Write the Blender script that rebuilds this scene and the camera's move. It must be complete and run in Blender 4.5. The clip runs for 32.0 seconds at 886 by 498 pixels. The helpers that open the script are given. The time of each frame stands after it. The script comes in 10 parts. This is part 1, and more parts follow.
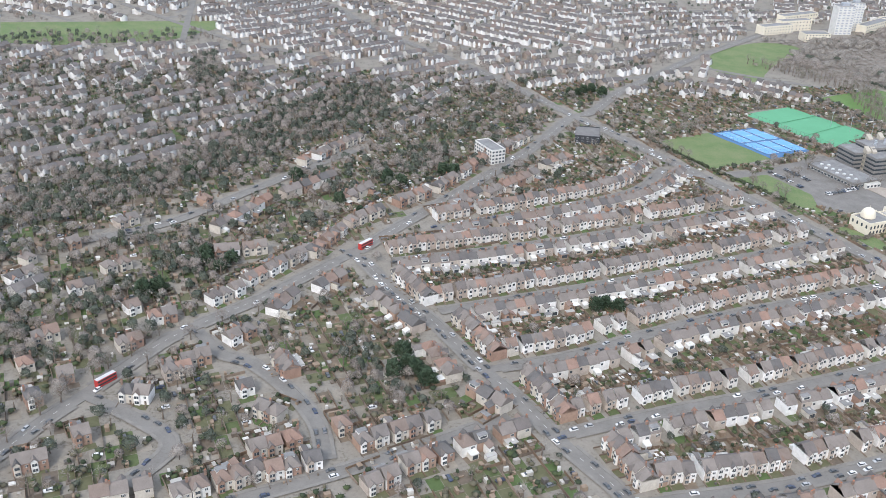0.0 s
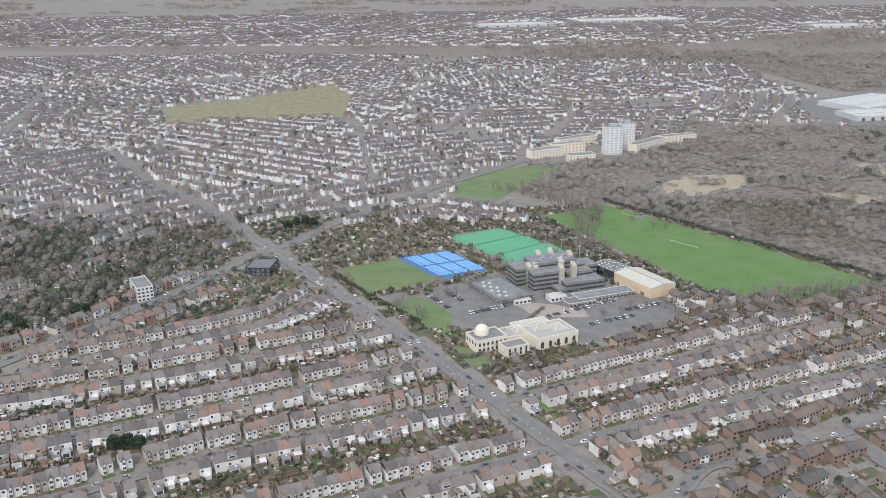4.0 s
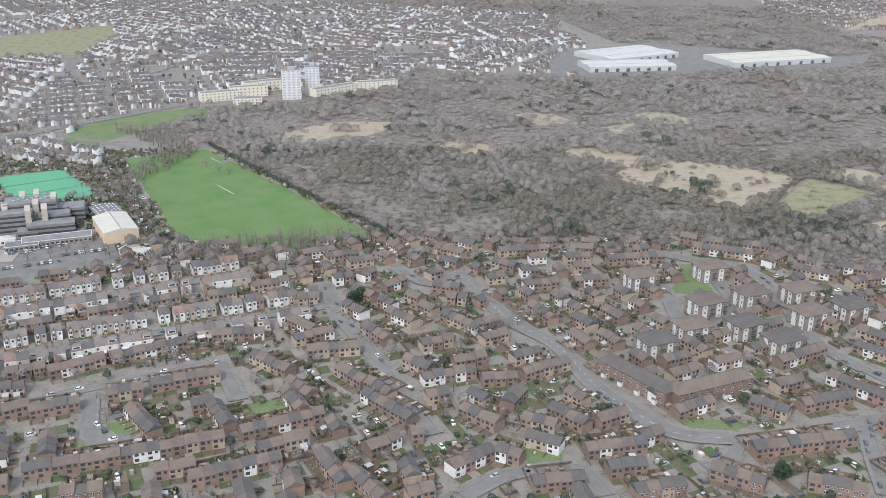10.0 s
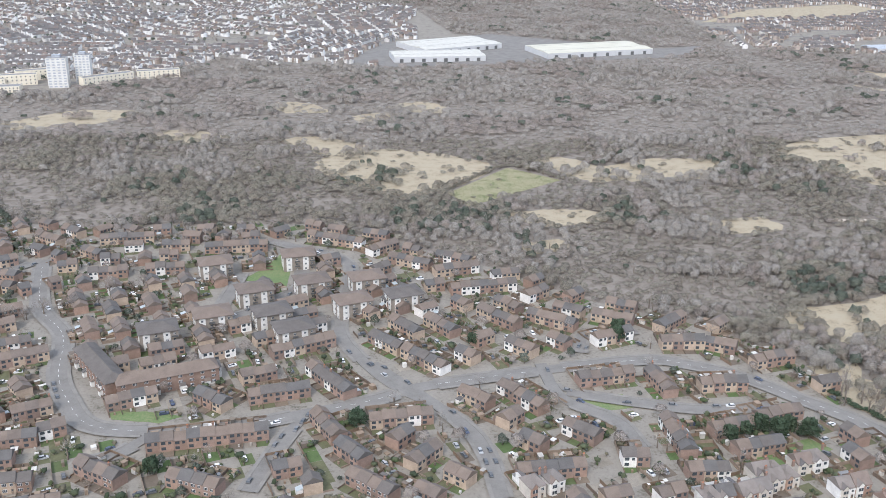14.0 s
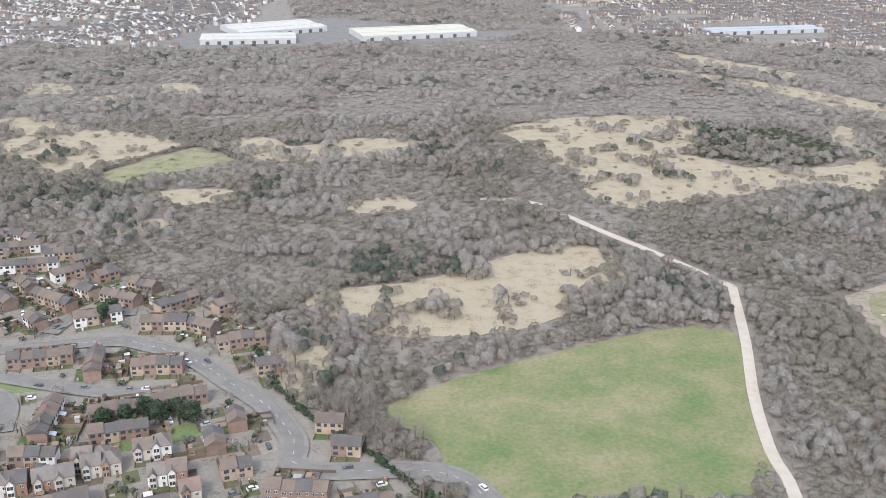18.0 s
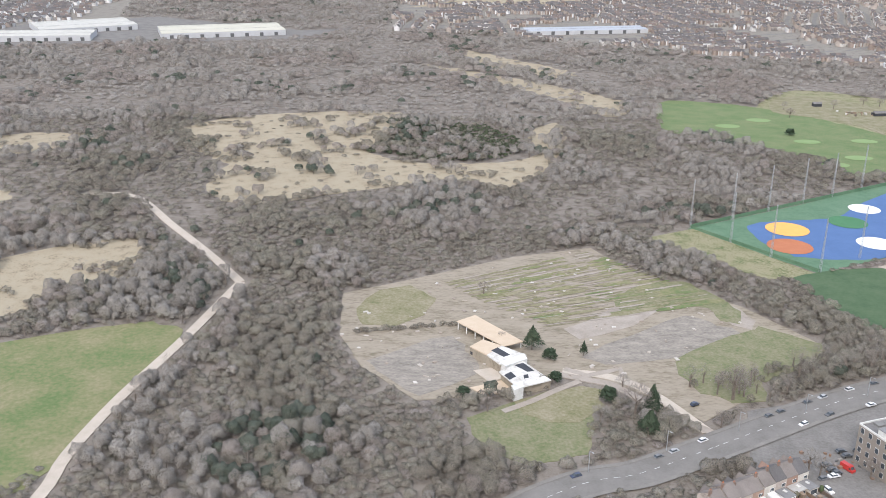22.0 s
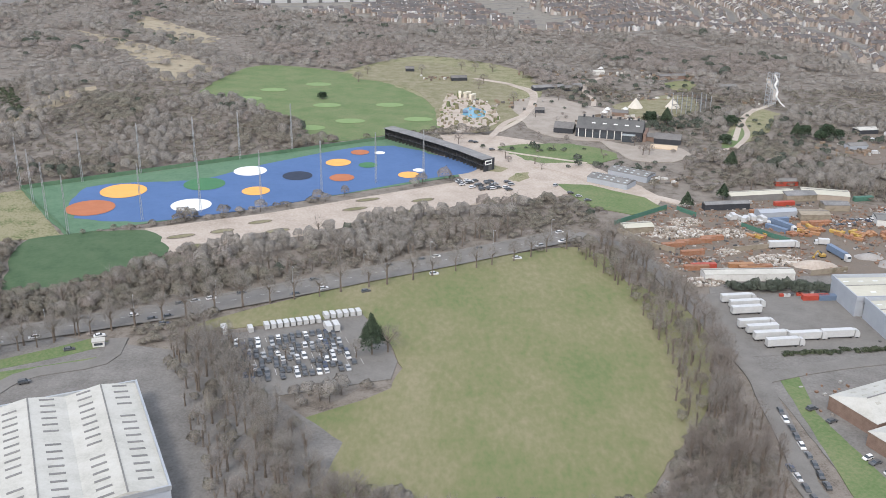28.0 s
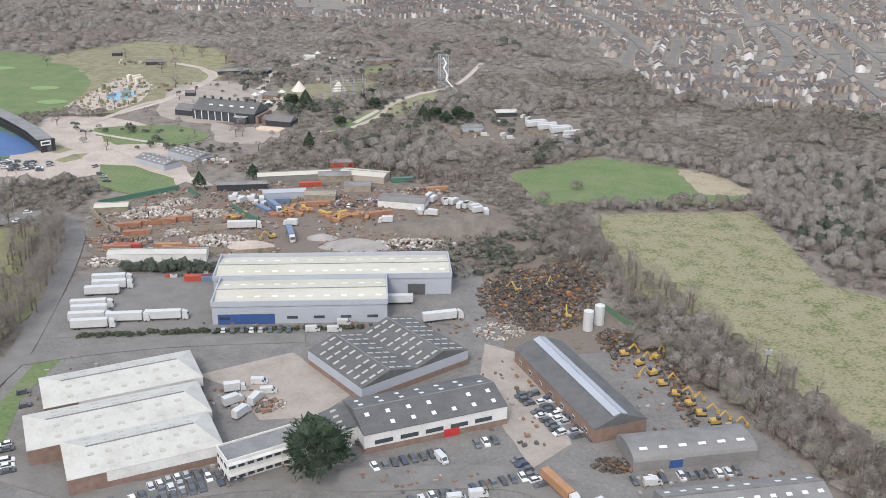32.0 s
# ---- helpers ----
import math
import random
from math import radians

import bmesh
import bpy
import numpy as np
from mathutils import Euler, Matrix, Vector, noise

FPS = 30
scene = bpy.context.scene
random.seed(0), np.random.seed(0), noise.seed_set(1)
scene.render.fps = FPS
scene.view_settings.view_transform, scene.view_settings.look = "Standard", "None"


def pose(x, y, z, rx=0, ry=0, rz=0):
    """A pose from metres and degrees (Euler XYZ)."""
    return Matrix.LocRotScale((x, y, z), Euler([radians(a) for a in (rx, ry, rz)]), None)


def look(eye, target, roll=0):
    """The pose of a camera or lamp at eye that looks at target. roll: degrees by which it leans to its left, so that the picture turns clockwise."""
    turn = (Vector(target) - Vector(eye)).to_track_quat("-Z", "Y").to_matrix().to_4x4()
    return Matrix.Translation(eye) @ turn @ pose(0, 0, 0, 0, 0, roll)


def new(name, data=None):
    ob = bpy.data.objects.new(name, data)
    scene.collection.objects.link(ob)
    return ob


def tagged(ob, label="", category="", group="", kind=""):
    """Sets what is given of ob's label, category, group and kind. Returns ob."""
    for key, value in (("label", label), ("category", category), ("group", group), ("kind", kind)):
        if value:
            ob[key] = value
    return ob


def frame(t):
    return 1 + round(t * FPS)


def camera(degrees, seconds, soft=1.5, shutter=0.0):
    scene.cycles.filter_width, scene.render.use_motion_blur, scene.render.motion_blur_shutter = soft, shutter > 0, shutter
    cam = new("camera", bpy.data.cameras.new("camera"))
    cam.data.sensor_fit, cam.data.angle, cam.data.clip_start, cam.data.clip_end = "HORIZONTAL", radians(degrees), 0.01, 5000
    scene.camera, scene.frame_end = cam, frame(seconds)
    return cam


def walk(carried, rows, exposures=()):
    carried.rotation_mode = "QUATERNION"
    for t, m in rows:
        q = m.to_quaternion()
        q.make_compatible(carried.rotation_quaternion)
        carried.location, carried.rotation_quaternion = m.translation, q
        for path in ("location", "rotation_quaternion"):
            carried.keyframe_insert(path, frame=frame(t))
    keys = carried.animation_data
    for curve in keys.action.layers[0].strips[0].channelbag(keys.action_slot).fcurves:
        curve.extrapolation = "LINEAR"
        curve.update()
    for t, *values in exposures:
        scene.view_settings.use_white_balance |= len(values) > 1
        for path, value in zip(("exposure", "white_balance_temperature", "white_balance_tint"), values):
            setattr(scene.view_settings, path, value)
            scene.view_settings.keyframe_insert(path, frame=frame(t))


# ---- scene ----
cam = camera(49.4, 32.0, soft=0.8)
METRES, EYE, TILT, LEAN, TURN = 1200.0, 152.0, -26.3, -2.19, 0.0
ROWS = [
    (0.0, 0.0, 0.0, 0.0, 0.0, 0.0, -0.0),
    (0.5, 0.0144, 0.0014, -0.0006, -0.02, -0.06, 0.02),
    (1.0, 0.0299, 0.0025, -0.0012, -0.05, -0.07, 0.07),
    (1.5, 0.0455, 0.0036, -0.002, -0.05, 0.69, 0.92),
    (2.0, 0.0612, 0.0038, -0.0029, 0.06, 3.44, 2.07),
    (2.5, 0.0772, 0.0036, -0.0043, 0.12, 6.4, 3.21),
    (3.0, 0.0929, 0.0054, -0.005, 0.17, 7.8, 3.45),
    (3.5, 0.1083, 0.0071, -0.0056, 0.13, 8.39, 3.42),
    (5.5, 0.1697, 0.0142, -0.0086, -0.04, 7.6, 2.34),
    (6.0, 0.184, 0.0159, -0.0095, -0.07, 7.19, 2.1),
    (6.5, 0.1995, 0.0176, -0.0099, -0.11, 6.71, 2.02),
    (7.0, 0.215, 0.0191, -0.0108, -0.07, 6.59, 2.05),
    (7.5, 0.2306, 0.0206, -0.0114, -0.08, 6.43, 2.08),
    (8.0, 0.2459, 0.0222, -0.0122, -0.17, 6.36, 2.08),
    (8.5, 0.2614, 0.0237, -0.0132, -0.15, 6.35, 2.08),
    (9.0, 0.2768, 0.0253, -0.0141, -0.11, 6.11, 2.08),
    (9.5, 0.2922, 0.0269, -0.0149, -0.16, 5.87, 2.07),
    (10.0, 0.3076, 0.0282, -0.0158, -0.21, 5.68, 2.05),
    (10.5, 0.3231, 0.0297, -0.0166, -0.27, 5.72, 2.06),
    (11.0, 0.3375, 0.0311, -0.0174, -0.31, 5.7, 2.07),
    (11.5, 0.353, 0.0325, -0.0181, -0.31, 5.71, 2.15),
    (12.0, 0.3684, 0.0338, -0.0189, -0.36, 5.67, 2.13),
    (12.5, 0.3839, 0.0353, -0.0198, -0.4, 5.66, 2.11),
    (13.0, 0.3994, 0.0368, -0.0207, -0.39, 5.63, 2.09),
    (13.5, 0.4149, 0.0381, -0.0215, -0.46, 5.58, 2.02),
    (14.0, 0.4305, 0.0394, -0.0225, -0.49, 5.61, 1.99),
    (14.5, 0.4462, 0.041, -0.0236, -0.46, 5.55, 2.0),
    (16.5, 0.508, 0.0471, -0.0273, -0.17, 5.28, 1.92),
    (17.0, 0.5238, 0.0484, -0.028, -0.11, 5.18, 1.96),
    (17.5, 0.5398, 0.0498, -0.0287, -0.09, 5.11, 1.95),
    (18.0, 0.5556, 0.0514, -0.0296, -0.04, 5.21, 1.93),
    (18.5, 0.5712, 0.053, -0.0305, -0.07, 5.21, 1.88),
    (19.0, 0.587, 0.0549, -0.0314, -0.06, 5.3, 1.84),
    (19.5, 0.6026, 0.0564, -0.0323, -0.07, 5.35, 1.8),
    (20.0, 0.6183, 0.0582, -0.0331, -0.04, 5.46, 1.79),
    (20.5, 0.6339, 0.0597, -0.034, -0.1, 5.54, 1.75),
    (21.0, 0.6485, 0.0615, -0.0346, -0.18, 5.56, 1.73),
    (21.5, 0.6642, 0.0631, -0.0355, -0.19, 5.73, 1.69),
    (22.0, 0.6798, 0.0645, -0.0362, -0.22, 5.72, 1.73),
    (22.5, 0.6954, 0.066, -0.0369, -0.25, 5.87, 1.67),
    (23.0, 0.711, 0.0676, -0.0376, -0.27, 5.9, 1.69),
    (23.5, 0.7266, 0.0688, -0.0383, -0.25, 5.93, 1.69),
    (24.0, 0.7422, 0.0703, -0.039, -0.25, 5.87, 1.65),
    (24.5, 0.758, 0.0717, -0.0399, -0.26, 5.8, 1.58),
    (25.0, 0.7738, 0.0731, -0.0407, -0.17, 5.78, 1.59),
    (25.5, 0.7897, 0.0745, -0.0416, -0.12, 5.77, 1.6),
    (27.5, 0.8519, 0.0805, -0.045, 0.07, 4.86, 1.56),
    (28.0, 0.8678, 0.0821, -0.0456, 0.06, 4.77, 1.58),
    (28.5, 0.8836, 0.0837, -0.0468, 0.13, 4.78, 1.55),
    (29.0, 0.8995, 0.0853, -0.0473, 0.16, 4.7, 1.57),
    (29.5, 0.9154, 0.087, -0.0484, 0.16, 4.85, 1.54),
    (30.0, 0.9313, 0.0884, -0.0492, 0.2, 4.87, 1.54),
    (30.5, 0.9472, 0.0903, -0.0499, 0.2, 4.83, 1.53),
    (31.0, 0.9631, 0.0916, -0.0508, 0.22, 4.83, 1.51),
    (31.5, 0.9779, 0.093, -0.0516, 0.27, 4.84, 1.52),
    (32.0, 0.9939, 0.0945, -0.0524, 0.29, 4.78, 1.49),
]
walk(cam, [(t, pose(0, 0, EYE, TILT, LEAN, TURN) @ pose(METRES * x, METRES * y, METRES * z, 90 + pitch, roll, yaw)) for t, x, y, z, yaw, pitch, roll in ROWS], [(0.0, 0.65, 6200, 10), (1.0, 0.67, 6200, 10), (2.0, 0.68, 6200, 10), (3.0, 0.32, 6250, 10), (5.5, 0.46, 6250, 10), (9.0, 0.51, 6200, 10), (12.0, 0.57, 6100, 10), (14.0, 0.74, 6150, 11), (17.0, 0.76, 6250, 11), (20.0, 0.73, 6350, 11), (22.0, 0.65, 6400, 12), (24.0, 0.60, 6450, 11), (25.0, 0.50, 6480, 11), (29.0, 0.46, 6450, 11), (32.0, 0.46, 6430, 11)])

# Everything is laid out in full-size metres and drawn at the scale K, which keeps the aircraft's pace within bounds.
K = 1200.0 / 2100.0

world = bpy.data.worlds.new("overcast_sky")
scene.world = world
world.use_nodes = True
wn = world.node_tree.nodes
sky = wn.new("ShaderNodeTexSky")
sky.sky_type, sky.sun_disc = "NISHITA", False
sky.sun_elevation, sky.sun_rotation = radians(38), radians(200)
sky.air_density, sky.dust_density, sky.ozone_density = 1.0, 4.0, 1.0
pale = wn.new("ShaderNodeMixRGB")
pale.inputs[0].default_value = 0.75
pale.inputs[2].default_value = (5.15, 5.8, 6.9, 1)
world.node_tree.links.new(sky.outputs[0], pale.inputs[1])
world.node_tree.links.new(pale.outputs[0], wn["Background"].inputs[0])
wn["Background"].inputs[1].default_value = 0.15
sun = new("sun", bpy.data.lights.new("sun", "SUN"))
sun.data.energy, sun.data.angle, sun.data.color = 1.5, radians(14), (1.0, 0.965, 0.92)
sun.matrix_world = look((-200, -500, 560), (0, 0, 0))


# ---- materials ----
MATS, JOIN = {}, {}


def material(name, colours, size=4.0, rough=0.9, fine=0.6, pick="", spread=0.6, bump=0.0, metal=0.0, spec=0.25, stretch=(1, 1, 1), grain=0.55):
    """colours: a ramp that runs over noise of two sizes (metres); pick: 'object' or 'island' lets each piece choose along it."""
    m = bpy.data.materials.new(name)
    m.use_nodes = True
    nt, N = m.node_tree, m.node_tree.nodes
    link = nt.links.new
    bsdf = N["Principled BSDF"]
    bsdf.inputs["Roughness"].default_value, bsdf.inputs["Metallic"].default_value = rough, metal
    bsdf.inputs["Specular IOR Level"].default_value = spec
    geo = N.new("ShaderNodeNewGeometry")
    mp = N.new("ShaderNodeMapping")
    mp.inputs["Scale"].default_value = [s / K for s in stretch]
    link(geo.outputs["Position"], mp.inputs["Vector"])
    big, small = N.new("ShaderNodeTexNoise"), N.new("ShaderNodeTexNoise")
    for node, s in ((big, size), (small, fine)):
        node.inputs["Scale"].default_value, node.inputs["Detail"].default_value = 1.0 / s, 5
        node.inputs["Roughness"].default_value = 0.62
        link(mp.outputs[0], node.inputs["Vector"])
    mix = N.new("ShaderNodeMath")
    mix.operation = "ADD"
    half = N.new("ShaderNodeMath")
    half.operation, half.inputs[1].default_value = "MULTIPLY_ADD", grain
    half.inputs[2].default_value = -grain / 2
    link(small.outputs[0], half.inputs[0])
    link(big.outputs[0], mix.inputs[0])
    link(half.outputs[0], mix.inputs[1])
    fac = N.new("ShaderNodeMapRange")
    fac.inputs["From Min"].default_value, fac.inputs["From Max"].default_value = 0.5 - spread / 2, 0.5 + spread / 2
    link(mix.outputs[0], fac.inputs["Value"])
    ramp = N.new("ShaderNodeValToRGB")
    el = ramp.color_ramp.elements
    if pick:
        ramp.color_ramp.interpolation = "CONSTANT"
    for i, c in enumerate(colours):
        e = el[i] if i < 2 else el.new(0.5)
        e.position = i / len(colours) if pick else i / max(1, len(colours) - 1)
        e.color = (*c, 1)
    if pick:
        if pick == "object":
            src = N.new("ShaderNodeObjectInfo").outputs["Random"]
        else:
            src = geo.outputs["Random Per Island"]
        link(src, ramp.inputs[0])
        dirt = N.new("ShaderNodeMixRGB")
        dirt.blend_type = "MULTIPLY"
        dirt.inputs[0].default_value = 0.55
        grey = N.new("ShaderNodeValToRGB")
        grey.color_ramp.elements[0].color = (0.5, 0.48, 0.45, 1)
        grey.color_ramp.elements[1].color = (1.25, 1.22, 1.2, 1)
        link(fac.outputs[0], grey.inputs[0])
        link(ramp.outputs[0], dirt.inputs[1])
        link(grey.outputs[0], dirt.inputs[2])
        link(dirt.outputs[0], bsdf.inputs["Base Color"])
    else:
        link(fac.outputs[0], ramp.inputs[0])
        link(ramp.outputs[0], bsdf.inputs["Base Color"])
    if bump:
        b = N.new("ShaderNodeBump")
        b.inputs["Distance"].default_value = bump * K
        link(mix.outputs[0], b.inputs["Height"])
        link(b.outputs[0], bsdf.inputs["Normal"])
    MATS[name] = m
    return m


material("town_ground", [(.105, .093, .07), (.165, .147, .12), (.22, .197, .165), (.10, .112, .06), (.18, .16, .132), (.26, .235, .20)], 9, fine=1.6, spread=.55, grain=.9)
material("wood_floor", [(.085, .07, .057), (.145, .122, .10), (.20, .172, .143), (.155, .147, .10), (.25, .218, .185)], 7, fine=.7, spread=.42)
material("lawn", [(.09, .135, .052), (.12, .17, .068), (.155, .192, .085), (.205, .21, .11)], 18, fine=1.2, spread=.75, grain=1.15)
material("meadow", [(.10, .15, .055), (.135, .17, .07), (.18, .185, .088), (.225, .205, .11), (.275, .235, .145)], 34, fine=2.0, spread=.46, grain=.6)
material("paddock", [(.11, .135, .052), (.17, .17, .085), (.245, .225, .13), (.19, .185, .10), (.285, .255, .165)], 10, fine=1.1, spread=.45, grain=1.15)
material("field_worn", [(.13, .163, .066), (.16, .178, .078), (.192, .187, .093), (.222, .20, .11), (.26, .228, .14)], 34, fine=2.2, spread=.5, stretch=(1, .5, 1), grain=.6)
material("slate_dark", [(.085, .085, .083), (.118, .115, .11), (.15, .146, .14)], 5, fine=.5, rough=.7)
material("yard_grass", [(.12, .14, .065), (.16, .168, .085), (.20, .192, .112), (.25, .222, .15)], 8, fine=1.3, spread=.55, grain=1.0)
material("garden_green", [(.045, .06, .035), (.08, .095, .055), (.125, .115, .08), (.065, .085, .04), (.16, .14, .11)], 2, fine=.5, pick="island")
material("straw", [(.17, .14, .10), (.265, .215, .145), (.335, .28, .195), (.20, .185, .115), (.30, .25, .18), (.36, .31, .225)], 9, fine=1.1, spread=.5, grain=.9)
material("asphalt", [(.14, .13, .118), (.185, .172, .156), (.235, .219, .20)], 10, fine=1.0, spread=.55, grain=.9)
material("road", [(.145, .134, .121), (.19, .177, .16), (.225, .21, .191)], 9, fine=.8, spread=.6)
material("pavement", [(.16, .147, .13), (.205, .19, .17), (.25, .232, .208)], 5, fine=.6)
material("paint_white", [(.62, .61, .59), (.76, .75, .73)], 2)
material("paint_yellow", [(.60, .45, .08), (.70, .55, .12)], 2)
material("pitch_green", [(.082, .15, .042), (.103, .18, .053), (.13, .195, .068), (.16, .20, .085)], 26, fine=1.0, spread=.6, grain=.9)
material("concrete", [(.16, .138, .095), (.225, .19, .14), (.285, .242, .185), (.175, .172, .095), (.33, .285, .225)], 13, fine=2.2, spread=.55, stretch=(.7, 1.6, 1), grain=.9)
material("yard_worn", [(.165, .145, .12), (.225, .2, .17), (.275, .245, .21), (.34, .30, .25)], 7, fine=1.2, spread=.55, stretch=(.8, 1.7, 1), grain=.9)
material("scrub_grass", [(.13, .135, .06), (.195, .18, .10), (.25, .22, .14), (.30, .26, .185)], 9, fine=1.4, spread=.6, grain=.9)
material("canopy_tan", [(.50, .39, .28), (.58, .47, .35)], 5)
material("roof_dirty", [(.34, .31, .26), (.52, .49, .44), (.66, .64, .60), (.70, .685, .65)], 3, fine=.8, spread=.5)
material("tower_concrete", [(.36, .325, .27), (.45, .41, .345)], 3)
material("roof_pale", [(.33, .31, .28), (.38, .36, .33), (.42, .40, .37)], 9, fine=1.2)
material("box_red", [(.36, .06, .04), (.44, .09, .06)], 2, rough=.5)
material("box_blue", [(.13, .18, .26), (.17, .22, .30)], 2, rough=.5)
material("box_green", [(.06, .15, .11), (.10, .20, .15)], 2, rough=.6)
material("mud_dark", [(.12, .10, .08), (.17, .145, .12), (.22, .19, .16)], 5, fine=.8)
material("gravel_grey", [(.24, .22, .20), (.31, .285, .26), (.37, .345, .32)], 5, fine=.7)
material("rubble_pale", [(.52, .49, .44), (.42, .375, .32), (.62, .595, .56), (.32, .275, .23), (.47, .43, .375), (.25, .20, .16)], 2, pick="island")
material("track_concrete", [(.40, .345, .28), (.52, .45, .375)], 5)
material("gravel", [(.33, .275, .22), (.43, .36, .30), (.50, .435, .37)], 16, fine=1.2, spread=.6, grain=.9)
material("mud", [(.115, .092, .07), (.19, .152, .12), (.265, .222, .18), (.155, .133, .11)], 6, fine=1.0, spread=.5, grain=.9)
material("astro", [(.11, .30, .165), (.13, .35, .20)], 22, fine=3)
material("astro_line", [(.05, .20, .09), (.06, .22, .10)], 8)
material("court_dark", [(.07, .15, .28), (.09, .19, .34)], 10)
material("court_blue", [(.15, .33, .60), (.18, .38, .66)], 8)
material("range_green", [(.075, .145, .085), (.11, .19, .115), (.14, .215, .135)], 12, fine=2)
material("range_blue", [(.075, .135, .27), (.095, .165, .325)], 18, fine=3)
material("dark_turf", [(.05, .09, .045), (.075, .12, .06), (.10, .135, .075)], 10, fine=2)
material("spot_orange", [(.78, .37, .10), (.84, .43, .13)], 5)
material("spot_rust", [(.40, .14, .07), (.46, .18, .09)], 5)
material("spot_white", [(.74, .73, .70), (.82, .81, .79)], 5)
material("spot_black", [(.03, .04, .06), (.05, .06, .09)], 5)
material("spot_green", [(.06, .17, .08), (.08, .20, .10)], 5)
material("green_pale", [(.17, .26, .10), (.21, .29, .125), (.235, .305, .14)], 5)
material("house_wall", [(.70, .69, .66), (.44, .38, .33), (.78, .77, .75), (.36, .25, .19), (.56, .52, .46), (.66, .62, .54), (.33, .22, .17), (.80, .795, .785)], 3, pick="object")
material("white_wall", [(.78, .77, .75), (.66, .64, .61), (.80, .795, .785), (.46, .40, .345), (.70, .68, .64), (.54, .475, .41)], 3, pick="object")
material("estate_wall", [(.27, .19, .15), (.33, .23, .18), (.74, .72, .69), (.24, .175, .145), (.44, .35, .27), (.30, .215, .175), (.76, .745, .72), (.56, .50, .42), (.28, .195, .155), (.68, .66, .63)], 3, pick="object")
material("house_roof", [(.205, .163, .14), (.155, .138, .13), (.235, .172, .142), (.185, .167, .155), (.135, .128, .126), (.265, .178, .142), (.21, .185, .168), (.17, .152, .14), (.15, .135, .126), (.225, .185, .16), (.125, .118, .115), (.18, .16, .146)], 5, fine=.5, pick="object", bump=.1)
material("estate_roof", [(.158, .13, .112), (.128, .115, .106), (.185, .147, .122), (.118, .112, .108), (.168, .138, .115)], 5, fine=.5, pick="object", bump=.1)
material("far_house", [(.72, .71, .70), (.36, .31, .275), (.55, .53, .505), (.30, .25, .21), (.78, .78, .77), (.44, .385, .34), (.64, .625, .60), (.33, .28, .245)], 6, pick="island")
material("far_roof", [(.155, .133, .122), (.12, .112, .108), (.19, .15, .13), (.145, .134, .129), (.175, .16, .15), (.225, .165, .138)], 6, pick="island")
for a, b in (("house_wall", "walls_joined"), ("white_wall", "white_joined"), ("estate_wall", "estate_joined"), ("house_roof", "roofs_joined"), ("estate_roof", "estate_roofs_joined"), ("car_paint", "cars_joined")):
    JOIN[a] = b
material("walls_joined", [(.70, .69, .66), (.44, .38, .33), (.78, .77, .75), (.36, .25, .19), (.56, .52, .46), (.66, .62, .54), (.80, .795, .785)], 3, pick="island")
material("white_joined", [(.74, .73, .71), (.62, .60, .565), (.78, .77, .755), (.46, .395, .34), (.66, .63, .59), (.54, .475, .41)], 3, pick="island")
material("estate_joined", [(.27, .19, .15), (.33, .23, .18), (.74, .72, .69), (.24, .175, .145), (.44, .35, .27), (.76, .745, .72), (.30, .215, .175), (.56, .50, .42)], 3, pick="island")
material("roofs_joined", [(.205, .163, .14), (.155, .138, .13), (.235, .172, .142), (.185, .167, .155), (.135, .128, .126), (.265, .178, .142), (.21, .185, .168), (.17, .152, .14), (.15, .135, .126), (.225, .185, .16), (.125, .118, .115), (.18, .16, .146)], 5, fine=.5, pick="island", bump=.1)
material("estate_roofs_joined", [(.158, .13, .112), (.128, .115, .106), (.185, .147, .122), (.118, .112, .108), (.168, .138, .115)], 5, fine=.5, pick="island", bump=.1)
material("cars_joined", [(.62, .62, .62), (.07, .072, .076), (.40, .405, .41), (.78, .78, .77), (.05, .065, .11), (.16, .162, .165), (.72, .72, .72), (.10, .102, .105), (.55, .555, .56), (.045, .045, .048), (.30, .30, .30), (.30, .05, .04), (.76, .76, .755), (.22, .225, .23)], 1.5, rough=.3, pick="island", spec=.5)
material("far_brick", [(.40, .345, .30), (.62, .60, .575), (.31, .25, .21), (.74, .73, .72), (.44, .385, .34), (.68, .665, .64), (.34, .28, .24), (.77, .765, .755)], 6, pick="island")
material("far_wing", [(.20, .185, .17), (.34, .315, .285), (.25, .20, .165), (.45, .43, .40), (.16, .15, .142), (.60, .59, .57)], 6, pick="island")
material("brick_brown", [(.215, .185, .155), (.285, .25, .21)], 3, fine=.3)
material("yard_tan", [(.25, .215, .175), (.33, .285, .24), (.39, .345, .295)], 9, fine=1.0)
material("brick", [(.165, .113, .09), (.225, .155, .122), (.28, .20, .16)], 2.5, fine=.3, bump=.03)
material("brick_buff", [(.34, .285, .23), (.42, .355, .29)], 3, fine=.3)
material("render_white", [(.50, .48, .445), (.62, .605, .57), (.68, .67, .64)], 4, spread=.5)
material("cream_stone", [(.62, .56, .45), (.72, .66, .54)], 4)
material("sandstone", [(.55, .42, .29), (.66, .52, .37)], 4)
material("slate", [(.125, .117, .11), (.172, .162, .153), (.215, .203, .192)], 4, fine=.5, rough=.7)
material("felt_roof", [(.15, .147, .143), (.215, .21, .205), (.29, .283, .275)], 6, fine=.7)
material("sheet_grey", [(.155, .15, .143), (.205, .197, .185), (.25, .24, .225)], 6, fine=.5)
material("sheet_white", [(.40, .385, .34), (.48, .463, .415), (.53, .515, .47)], 7, fine=.8, spread=.5)
